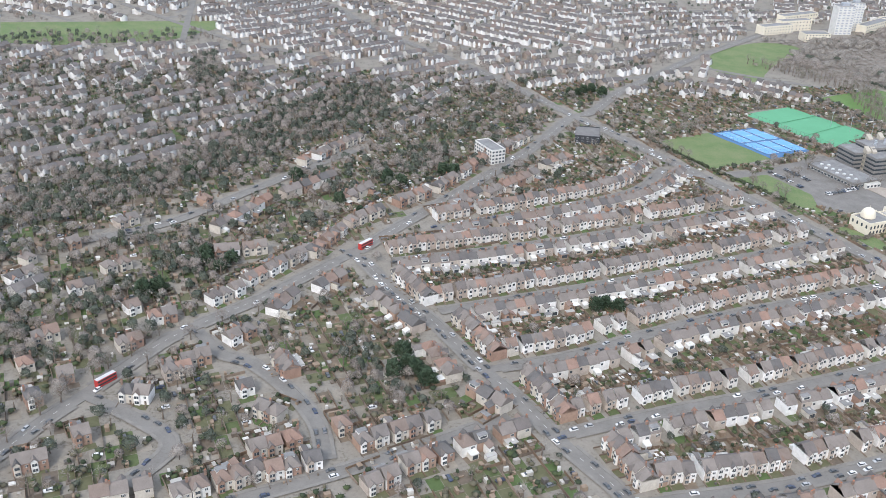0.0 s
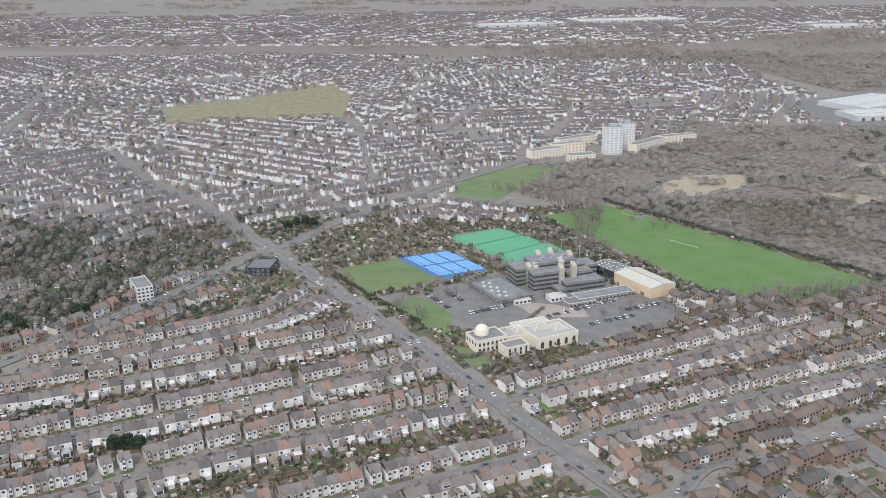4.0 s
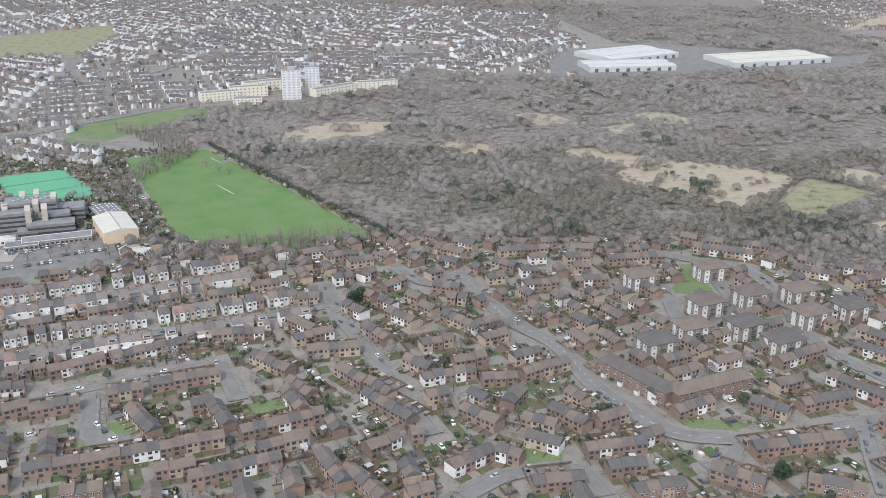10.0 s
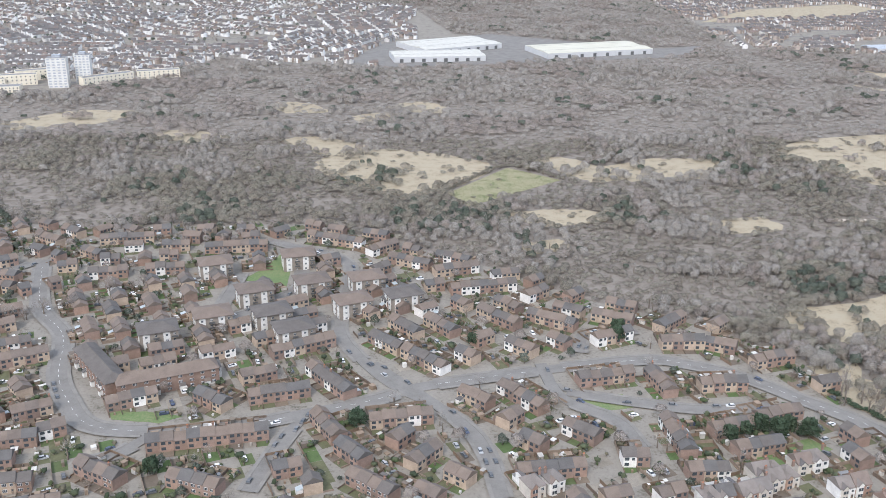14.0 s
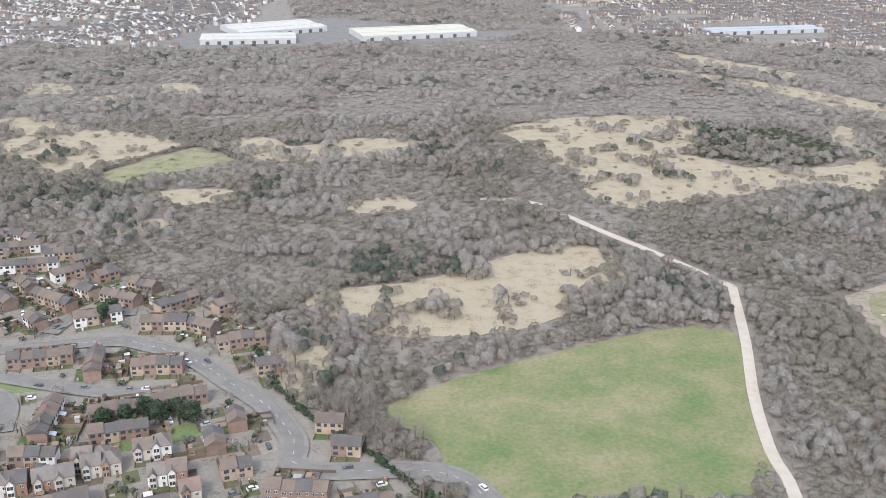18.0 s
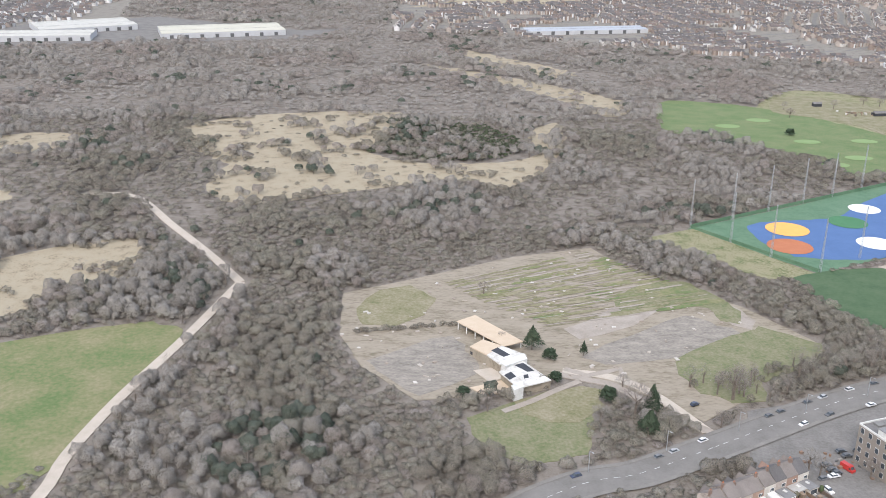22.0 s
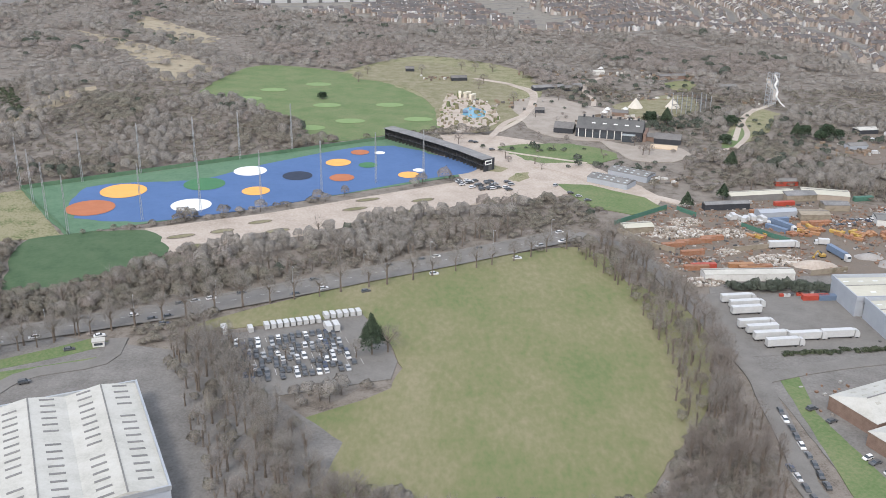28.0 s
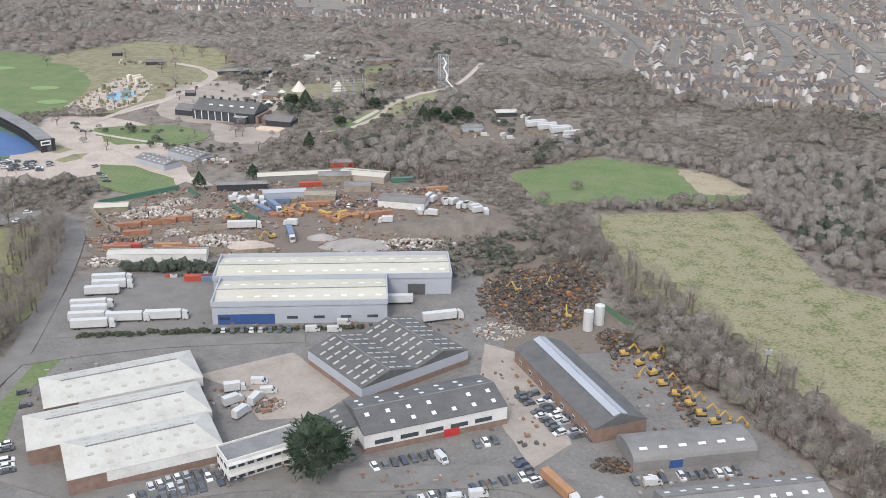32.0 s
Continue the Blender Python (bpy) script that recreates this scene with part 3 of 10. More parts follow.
road("works_lane", 8, [(1903, 574), (1929, 544), (1948, 440), (1948, 407), (1946, 373), (1944, 350), (1962, 300)], 0)
road("works_lane", 7, [(1952, 424), (1971, 431), (1999, 438), (2035, 442), (2047, 443)], 0)
road("works_lane", 11, [(1971, 361), (2007, 349), (2044, 356), (2074, 356), (2115, 357), (2137, 344)], 0)
road("depot_lane", 7, [(1706, 453), (1705, 434), (1679, 421), (1671, 389), (1677, 362)], 0)
road("far_street", 7, [(2293, 1027), (2297, 1106), (2293, 1240), (2265, 1373)], 0)
road("far_street", 7, [(2437, 850), (2458, 1003), (2473, 1165), (2484, 1340)], 0)
road("far_street", 7, [(2505, 1006), (2535, 1169), (2567, 1337)], 0)
road("far_street", 7, [(2358, 976), (2417, 1035), (2489, 1054), (2531, 1066)], 0)
road("far_street", 7, [(2346, 1163), (2425, 1208), (2518, 1258), (2640, 1314)], 0)
road("far_street", 7, [(-267, 1017), (-344, 1447), (-420, 1779)], 0)
road("far_street", 7, [(132, 1454), (220, 1253), (287, 1328), (357, 1556)], 0)
road("far_street", 7, [(-380, 1181), (-207, 1018), (-99, 961)], 0)
zone("ground_playing_field", "pitch_green", 0.06, [(373, 894), (441, 933), (540, 798), (613, 690), (565, 665), (488, 668), (463, 707), (441, 753), (406, 831)], "mown green school playing field with faint pitch lines", 0)
zone("ground_sports_lawn", "lawn", 0.06, [(190, 753), (239, 781), (276, 723), (215, 692)], "short green lawn beside the tennis courts", 0)
zone("ground_school_verge", "lawn", 0.06, [(226, 674), (258, 686), (280, 649), (275, 611)], "green verge with bare trees by the avenue", 0)
zone("ground_park", "lawn", 0.06, [(291, 1001), (317, 1060), (382, 1108), (417, 1080), (368, 1014), (325, 941), (302, 940)], "worn green park lawn behind the houses", 1)
zone("ground_school_car_park", "asphalt", 0.05, [(220, 688), (256, 694), (316, 733), (407, 700), (447, 665), (441, 635), (365, 592), (346, 603), (284, 623)], "grey asphalt school car park", 0)
zone("ground_artificial_pitch", "astro", 0.12, [(282, 834), (331, 860), (384, 789), (336, 750)], "bright green artificial turf pitch", 0)
zone("ground_court_surround", "court_dark", 0.1, [(237, 779), (281, 798), (312, 742), (273, 721)], "dark blue hard court surround", 0)
zone("ground_mosque_lawn", "lawn", 0.07, [(277, 591), (283, 594), (300, 575), (300, 558), (290, 561)], "small green lawn in front of the domed hall", 0)
zone("ground_corner_lawn", "lawn", 0.07, [(315, 506), (326, 511), (341, 488), (333, 474)], "small green lawn beside the chapel", 0)
zone("ground_estate_green", "lawn", 0.07, [(811, 606), (820, 635), (827, 635), (829, 575), (801, 588)], "green lawn between the flats", 0)
zone("ground_estate_green", "lawn", 0.07, [(981, 448), (1002, 449), (1006, 437), (995, 434), (981, 435)], "small green with worn edges", 0)
zone("ground_estate_green", "lawn", 0.07, [(689, 413), (710, 411), (709, 400), (695, 393)], "small green lawn among brick houses", 0)
zone("ground_estate_verge", "lawn", 0.07, [(766, 436), (801, 429), (792, 423), (771, 427)], "green verge along the distributor road", 1)
zone("ground_estate_green", "lawn", 0.07, [(500, 432), (510, 435), (519, 424), (512, 417)], "small green lawn by parking bays", 0)
zone("ground_estate_green", "lawn", 0.07, [(559, 448), (578, 456), (584, 445), (567, 434)], "small green lawn behind brick flats", 0)
zone("ground_estate_green", "lawn", 0.07, [(482, 408), (494, 416), (498, 412), (490, 403)], "small green patch by a garage", 0)
zone("ground_estate_green", "lawn", 0.07, [(1045, 397), (1075, 410), (1082, 401), (1067, 393), (1045, 387)], "green garden lawn behind conifers", 0)
zone("ground_heath", "straw", 0.05, [(486, 965), (520, 1013), (556, 1047), (616, 1040), (593, 989), (536, 959)], "pale dry grass clearing among scrub", 1)
zone("ground_heath", "straw", 0.05, [(652, 944), (681, 965), (733, 935), (684, 909)], "pale dry grass clearing among scrub", 1)
zone("ground_heath", "straw", 0.05, [(781, 924), (812, 940), (865, 895), (829, 868)], "pale dry grass clearing among scrub", 1)
zone("ground_heath", "straw", 0.05, [(820, 857), (880, 895), (969, 840), (905, 757), (839, 797)], "pale dry grass clearing among scrub", 1)
zone("ground_heath", "straw", 0.05, [(1004, 858), (1034, 869), (1062, 841), (1119, 868), (1142, 807), (1101, 810), (1044, 791)], "pale dry grass clearing among scrub", 1)
zone("ground_heath", "straw", 0.05, [(747, 1083), (777, 1092), (815, 1046), (768, 1037)], "pale dry grass clearing among scrub", 1)
zone("ground_heath", "straw", 0.05, [(839, 1025), (875, 1046), (873, 1000), (845, 1000)], "pale dry grass clearing among scrub", 1)
zone("ground_heath", "straw", 0.05, [(882, 1085), (914, 1100), (940, 1050), (904, 1042)], "pale dry grass clearing among scrub", 1)
zone("ground_heath", "straw", 0.05, [(975, 648), (1000, 659), (997, 638), (979, 631)], "pale dry grass clearing among scrub", 1)
zone("ground_heath", "straw", 0.05, [(1106, 523), (1118, 545), (1170, 560), (1245, 614), (1275, 605), (1283, 561), (1227, 503), (1184, 489), (1152, 489)], "pale dry grass clearing among scrub", 1)
zone("ground_heath", "straw", 0.05, [(1229, 861), (1246, 915), (1314, 950), (1416, 948), (1389, 816), (1452, 782), (1515, 804), (1521, 883), (1547, 920), (1552, 903), (1531, 793), (1486, 719), (1454, 741), (1381, 709), (1318, 680), (1284, 719), (1287, 777)], "pale dry grass clearing among scrub", 1)
zone("ground_heath", "straw", 0.05, [(1060, 830), (1126, 867), (1173, 853), (1133, 805), (1080, 797)], "pale dry grass clearing among scrub", 1)
zone("ground_heath", "straw", 0.05, [(1226, 888), (1307, 942), (1311, 870), (1259, 850)], "pale dry grass clearing among scrub", 1)
zone("ground_heath", "straw", 0.05, [(1431, 1213), (1527, 1130), (1623, 1015), (1607, 945), (1576, 975), (1553, 1039), (1491, 1127)], "pale dry grass clearing among scrub", 1)
zone("ground_heath", "straw", 0.05, [(1460, 1344), (1531, 1260), (1598, 1168), (1577, 1136), (1503, 1207)], "pale dry grass clearing among scrub", 1)
zone("ground_heath", "straw", 0.05, [(1109, 693), (1153, 707), (1163, 682), (1121, 670)], "pale dry grass clearing among scrub", 1)
zone("ground_heath", "straw", 0.05, [(978, 653), (1005, 659), (1006, 643), (983, 632)], "pale dry grass clearing among scrub", 1)
zone("ground_heath", "straw", 0.05, [(974, 716), (1033, 723), (1040, 698), (988, 683)], "pale dry grass clearing among scrub", 1)
zone("ground_paddock", "paddock", 0.06, [(929, 763), (981, 835), (1021, 799), (943, 730)], "pale green hedged paddock on the heath", 0)
zone("ground_meadow", "meadow", 0.06, [(1152, 419), (1186, 448), (1257, 485), (1304, 501), (1322, 494), (1304, 396), (1285, 359), (1194, 359), (1172, 396)], "green meadow with yellowed middle beside a track", 1)
zone("ground_rough_plot", "straw", 0.06, [(1101, 478), (1124, 478), (1127, 450), (1115, 424), (1098, 450)], "rough grass plot by the hedge", 0)
zone("ground_derelict_yard", "concrete", 0.07, [(1393, 490), (1391, 536), (1425, 555), (1482, 589), (1527, 604), (1543, 569), (1589, 522), (1612, 481), (1609, 465), (1576, 449), (1569, 434), (1541, 412), (1516, 439), (1496, 453), (1468, 438), (1449, 431), (1429, 428), (1405, 457)], "cracked concrete yard overgrown with grass", 0)
zone("ground_yard_grass", "yard_grass", 0.1, [(1558, 456), (1590, 499), (1613, 480), (1608, 465), (1575, 444)], "green grass spreading over the derelict yard", 0)
zone("ground_yard_lawn", "yard_grass", 0.06, [(1448, 414), (1465, 425), (1496, 438), (1492, 389), (1470, 381), (1453, 392)], "green lawn before the ruined clubhouse", 1)
zone("ground_range_turf", "range_green", 0.08, [(1592, 638), (1675, 685), (1800, 763), (1861, 681), (1724, 607), (1645, 567)], "green artificial turf of a driving range", 0)
zone("ground_range_blue", "range_blue", 0.12, [(1630, 644), (1656, 655), (1691, 660), (1723, 693), (1784, 738), (1818, 731), (1858, 689), (1821, 664), (1764, 628), (1707, 597), (1675, 587), (1641, 592), (1631, 610)], "blue painted turf of a driving range", 1)
zone("ground_range_patch", "dark_turf", 0.08, [(1628, 560), (1683, 574), (1702, 537), (1663, 503), (1645, 495), (1633, 526)], "dark green sown turf patch", 1)
zone("ground_gravel_lot", "gravel", 0.07, [(1682, 577), (1742, 603), (1854, 667), (1932, 699), (1903, 636), (1839, 615), (1763, 569), (1699, 541)], "brown gravel overflow car park with bare islands", 0)
zone("ground_golf_green", "lawn", 0.06, [(1639, 897), (1659, 1007), (1700, 1015), (1766, 974), (1827, 875), (1836, 793), (1804, 773), (1751, 748), (1732, 806), (1679, 868)], "green golf course with pale putting greens", 1)
zone("ground_golf_rough", "paddock", 0.05, [(1745, 985), (1816, 1075), (1902, 1021), (1923, 922), (1887, 821), (1836, 856), (1767, 961)], "rough pale grass of the golf course", 1)
zone("ground_club_lot", "gravel", 0.09, [(1835, 769), (1898, 757), (1928, 703), (1961, 635), (1953, 614), (1919, 639), (1860, 638), (1842, 688)], "sandy club car park and turning circle", 1)
zone("ground_club_lawn", "lawn", 0.12, [(1883, 739), (1924, 750), (1951, 727), (1936, 703), (1889, 708)], "mown lawn by the clubhouse drive", 1)
zone("ground_rough_field", "paddock", 0.05, [(1564, 622), (1595, 638), (1644, 565), (1628, 560), (1615, 558), (1590, 582)], "rough grass at the corner of the range", 0)
zone("ground_big_field", "field_worn", 0.06, [(1730, 461), (1788, 504), (1852, 539), (1906, 555), (1918, 513), (1941, 472), (1925, 404), (1903, 369), (1894, 351), (1795, 351), (1776, 385), (1814, 415), (1815, 445), (1801, 475)], "large worn green field ringed by bare trees", 1)
zone("ground_road_verge", "lawn", 0.06, [(1669, 434), (1703, 451), (1705, 434), (1674, 417)], "green verge by the depot gate", 0)
zone("ground_bus_park", "road", 0.09, [(1731, 451), (1800, 477), (1816, 436), (1814, 422), (1757, 404)], "grey asphalt car park with marked bays", 0)
zone("ground_works", "asphalt", 0.04, [(1952, 500), (1965, 560), (2075, 560), (2140, 515), (2163, 440), (2198, 372), (2215, 270), (1962, 270), (1952, 420)], "stained grey asphalt and concrete of a works estate", 0)
zone("ground_office_yard", "asphalt", 0.05, [(1560, 420), (1680, 455), (1745, 440), (1800, 380), (1780, 280), (1520, 280)], "grey asphalt yard round an office block", 0)
zone("ground_scrapyard", "mud", 0.06, [(1938, 530), (1923, 592), (1961, 621), (2047, 645), (2125, 589), (2136, 549), (2164, 464), (2163, 436), (2120, 427), (2113, 508), (2099, 527), (1997, 521), (1956, 511)], "muddy scrapyard ground with tyre tracks", 0)
zone("ground_works_verge", "lawn", 0.08, [(1953, 300), (1956, 372), (1957, 425), (1966, 432), (1962, 400), (1972, 345), (1978, 300)], "green verge with a sapling by the works lane", 0)
zone("ground_lorry_park", "road", 0.1, [(1948, 440), (2010, 450), (2008, 498), (1946, 500)], "grey concrete lorry park", 0)
zone("ground_works_yard", "yard_tan", 0.11, [(2112, 440), (2125, 432), (2135, 375), (2122, 362), (2108, 405)], "dusty tan yard beside a brick shed", 0)
zone("ground_works_yard", "yard_tan", 0.09, [(2014, 415), (2044, 432), (2067, 403), (2057, 389), (2040, 387), (2029, 406)], "pale concrete works yard", 0)
zone("ground_far_pasture", "lawn", 0.06, [(2135, 648), (2189, 684), (2237, 662), (2258, 631), (2263, 616), (2246, 600), (2149, 597)], "green pasture beyond the works", 0)
zone("ground_rough_pasture", "paddock", 0.05, [(2173, 582), (2254, 588), (2257, 553), (2257, 496), (2276, 482), (2258, 406), (2229, 375), (2212, 409), (2200, 460), (2174, 486)], "rough pale pasture with molehills", 0)
zone("ground_bare_field", "straw", 0.055, [(2234, 662), (2258, 643), (2263, 616), (2235, 615)], "bare brown corner of a pasture", 1)
zone("ground_far_field", "paddock", 0.06, [(-120, 1426), (-158, 1563), (-37, 1636), (96, 1800), (142, 1658), (146, 1454), (10, 1447)], "pale green recreation ground beyond the houses", 0)
zone("ground_far_field", "straw", 0.06, [(1406, 1784), (1549, 1977), (1799, 2092), (1828, 1978), (1704, 1866), (1533, 1831)], "far pale hillside field", 0)
zone("ground_far_field", "lawn", 0.06, [(-447, 984), (-480, 1067), (-253, 1110), (-240, 1079), (-281, 1017), (-388, 982)], "recreation ground among far streets", 0)
zone("ground_far_yard", "asphalt", 0.06, [(808, 1349), (855, 1523), (1020, 1617), (1257, 1482), (1334, 1511), (1277, 1408), (1005, 1341), (883, 1309)], "lorry park round the far warehouses", 0)
zone("ground_clearing", "paddock", 0.05, [(2028, 748), (2060, 823), (2091, 862), (2101, 843), (2056, 765)], "grassy clearing in the wood", 1)
track(5, [(1337, 550), (1324, 485), (1311, 431), (1304, 388), (1303, 359), (1288, 290)], "pale concrete farm track")
track(5, [(1337, 550), (1312, 591), (1280, 639), (1242, 695), (1207, 701)], "pale concrete farm track")
track(4, [(2040, 762), (2071, 838), (2110, 888), (2135, 981)], "worn path up a grassy slope")
track(4.5, [(1876, 779), (1900, 830), (1915, 911), (1896, 944)], "sandy golf club drive")
track(5, [(1540, 404), (1525, 434), (1510, 448), (1491, 453)], "broken drive of the derelict club")
track(3, [(1928, 703), (1880, 727), (1858, 748)], "sandy golf club drive")
# the derelict yard: worn ground, grass and drives
zone("ground_yard_worn", "yard_worn", .03, [(1501, 466), (1514, 479), (1529, 489), (1559, 511), (1577, 497), (1580, 487), (1556, 470), (1532, 463), (1510, 459)], "worn grey hardstanding of a derelict yard", 1)
zone("ground_yard_worn", "yard_worn", .03, [(1407, 462), (1424, 475), (1445, 487), (1455, 451), (1444, 441), (1430, 431)], "worn grey hardstanding beside a ruin", 1)
zone("ground_yard_sand", "yard_tan", .03, [(1497, 495), (1510, 504), (1525, 520), (1546, 516), (1531, 499), (1516, 490), (1503, 484)], "pale sandy patch on old concrete", 1)
zone("ground_yard_sand", "yard_tan", .03, [(1573, 524), (1585, 522), (1591, 505), (1586, 495), (1578, 500), (1576, 512)], "pale sandy patch on old concrete", 1)
zone("ground_yard_grass", "yard_grass", .03, [(1527, 530), (1548, 552), (1568, 554), (1579, 537), (1587, 516), (1582, 501), (1574, 505), (1572, 520), (1558, 524), (1541, 517), (1528, 516)], "green grass spreading over the derelict yard", 1)
zone("ground_yard_grass", "scrub_grass", .03, [(1399, 517), (1409, 540), (1425, 547), (1438, 530), (1432, 510), (1416, 495), (1403, 499)], "thin grass on the corner of an old yard", 1)
zone("ground_yard_grass", "yard_grass", .03, [(1542, 464), (1563, 481), (1586, 495), (1602, 490), (1612, 474), (1605, 463), (1586, 455), (1574, 445), (1570, 428), (1556, 426), (1545, 434), (1540, 450)], "green grass round a bare tree", 1)
zone("ground_yard_grass", "scrub_grass", .03, [(1468, 427), (1482, 433), (1497, 440), (1505, 437), (1504, 424), (1492, 411), (1480, 411), (1471, 417)], "worn brown grass before a ruin", 1)
track(4.2, [(1489, 450), (1499, 446), (1509, 442), (1517, 432), (1527, 418), (1541, 404)], "broken drive of the derelict club", "yard_tan")
track(3.4, [(1492, 455), (1501, 449), (1516, 455), (1516, 448)], "broken drive of the derelict club", "yard_tan")
track(3.0, [(1463, 419), (1475, 427), (1486, 436), (1497, 444)], "broken drive of the derelict club", "yard_tan")
# verges and gate of the depot
zone("ground_road_verge", "lawn", .03, [(1653, 425), (1666, 434), (1684, 445), (1697, 454), (1702, 446), (1690, 438), (1673, 429), (1662, 425)], "green verge along the main road")
zone("ground_road_verge", "lawn", .03, [(1667, 424), (1684, 430), (1704, 438), (1705, 435), (1689, 428), (1681, 422), (1677, 413), (1674, 397), (1669, 406)], "green verge along the depot lane")
zone("ground_depot_yard", "asphalt", .03, [(1683, 410), (1688, 419), (1707, 431), (1702, 409), (1687, 403), (1683, 389), (1680, 397)], "grey asphalt forecourt of a depot")
# club, course and car parks
zone("ground_course_rough", "scrub_grass", .03, [(1757, 972), (1783, 1034), (1830, 1041), (1880, 971), (1898, 931), (1890, 887), (1863, 900), (1843, 906), (1832, 851), (1816, 912), (1786, 949)], "brown winter rough of a golf course", 1)
zone("ground_course_rough", "scrub_grass", .03, [(1832, 851), (1847, 913), (1885, 901), (1908, 867), (1899, 823), (1880, 794), (1861, 777), (1838, 786)], "brown rough round the adventure golf", 1)
zone("ground_adventure_golf", "gravel", .03, [(1833, 796), (1836, 838), (1843, 903), (1863, 895), (1879, 843), (1878, 805), (1864, 786), (1849, 776)], "pale sand of an adventure golf course", 1)
zone("ground_club_lawn", "lawn", .03, [(1873, 740), (1890, 747), (1926, 748), (1932, 741), (1910, 729), (1893, 721), (1880, 722)], "mown lawn by the clubhouse drive", 1)
zone("ground_club_lawn", "lawn", .03, [(1887, 717), (1911, 723), (1941, 730), (1950, 714), (1921, 705), (1899, 701)], "mown lawn by the clubhouse drive", 1)
zone("ground_club_island", "paddock", .03, [(1857, 696), (1866, 699), (1877, 690), (1872, 682), (1862, 684)], "grass island in a club car park", 1)
zone("ground_club_island", "paddock", .03, [(1875, 666), (1881, 680), (1889, 682), (1888, 670), (1881, 662)], "grass island in a club car park", 1)
zone("ground_club_green", "lawn", .03, [(1903, 659), (1923, 657), (1951, 634), (1959, 613), (1938, 605), (1916, 618)], "green lawn beside the club entrance")
zone("ground_club_yard", "yard_tan", .03, [(1944, 760), (1965, 746), (1994, 749), (2002, 727), (1983, 706), (1959, 710)], "sandy yard beside the clubhouse", 1)
zone("ground_club_terrace", "gravel", .03, [(1957, 834), (1983, 855), (1991, 833), (1981, 793), (1968, 803)], "pale paved terrace behind the clubhouse")
zone("ground_park_slope", "paddock", .03, [(2061, 815), (2083, 850), (2087, 828), (2072, 786), (2060, 789)], "grassy slope beside a path", 1)
zone("ground_park_slope", "lawn", .03, [(2026, 744), (2041, 777), (2054, 801), (2059, 791), (2035, 741)], "grassy slope beside a path", 1)
zone("ground_park_slope", "meadow", .03, [(2034, 955), (2060, 965), (2055, 925), (2037, 921)], "small mown clearing in the park", 1)
zone("ground_second_yard", "mud", .03, [(2103, 742), (2138, 781), (2174, 780), (2191, 755), (2184, 723), (2144, 712), (2111, 707)], "muddy yard with lorries in the wood", 1)
track(6, [(1898, 829), (1907, 857), (1913, 907), (1901, 936), (1893, 948), (1867, 967)], "sandy golf club drive", "gravel")
track(5, [(1844, 739), (1864, 752), (1874, 777), (1883, 805), (1900, 831)], "sandy golf club drive", "gravel")
track(4, [(2025, 737), (2035, 743), (2054, 778), (2061, 813), (2072, 837), (2085, 859)], "sandy path through the park", "gravel")
track(7, [(1889, 697), (1903, 692), (1920, 674), (1934, 652), (1960, 633), (1973, 620)], "pale club entrance drive", "gravel")
track(4, [(1957, 863), (1961, 886), (1958, 912), (1965, 951), (1982, 977)], "sandy path through the park", "gravel")
zone("ground_club_surround", "yard_tan", .02, [(1893, 873), (1928, 893), (1954, 863), (1972, 845), (1974, 782), (1944, 757), (1913, 769), (1899, 792)], "sandy worn ground round the clubhouse", 1)
zone("ground_club_surround", "scrub_grass", .02, [(1971, 864), (1999, 886), (2028, 908), (2046, 902), (2036, 848), (2006, 828), (1985, 821)], "worn grass in the park", 1)

zone("ground_school_court", "yard_tan", .03, [(322, 672), (338, 641), (376, 637), (374, 653), (352, 664)], "sandy school car park with marked bays")

lay_roads()


# ---- houses ----
def window_data(w, h, name="window"):
    f = Form().box(-w / 2, -.10, 0, w / 2, .05, h, 0, True)
    n = max(2, round(w / .7))
    for i in range(n):
        a, b = -w / 2 + w * i / n + .06, -w / 2 + w * (i + 1) / n - .06
        f.box(a, -.13, .09, b, -.09, h - .09, 1, True)
    return f.data(name, ["paint_white", "glass"])


WIN = {k: window_data(*k) for k in ((1.2, 1.2), (1.8, 1.3), (2.3, 1.4), (.9, 1.0))}
DOOR = Form().box(-.48, -.12, 0, .48, .05, 2.1, 0, True).box(-.3, -.15, 1.3, .3, -.11, 1.9, 1, True).data("door", ["fence_wood", "glass"])
CHIMNEY = Form().box(-.5, -.35, -1.0, .5, .35, 1.5, 0).box(-.58, -.43, 1.25, .58, .43, 1.4, 0, True).cone(-.22, 0, 1.5, 1.95, .14, .11, 6, 1).cone(.22, 0, 1.5, 1.95, .14, .11, 6, 1).data("chimney", ["brick", "spot_rust"])


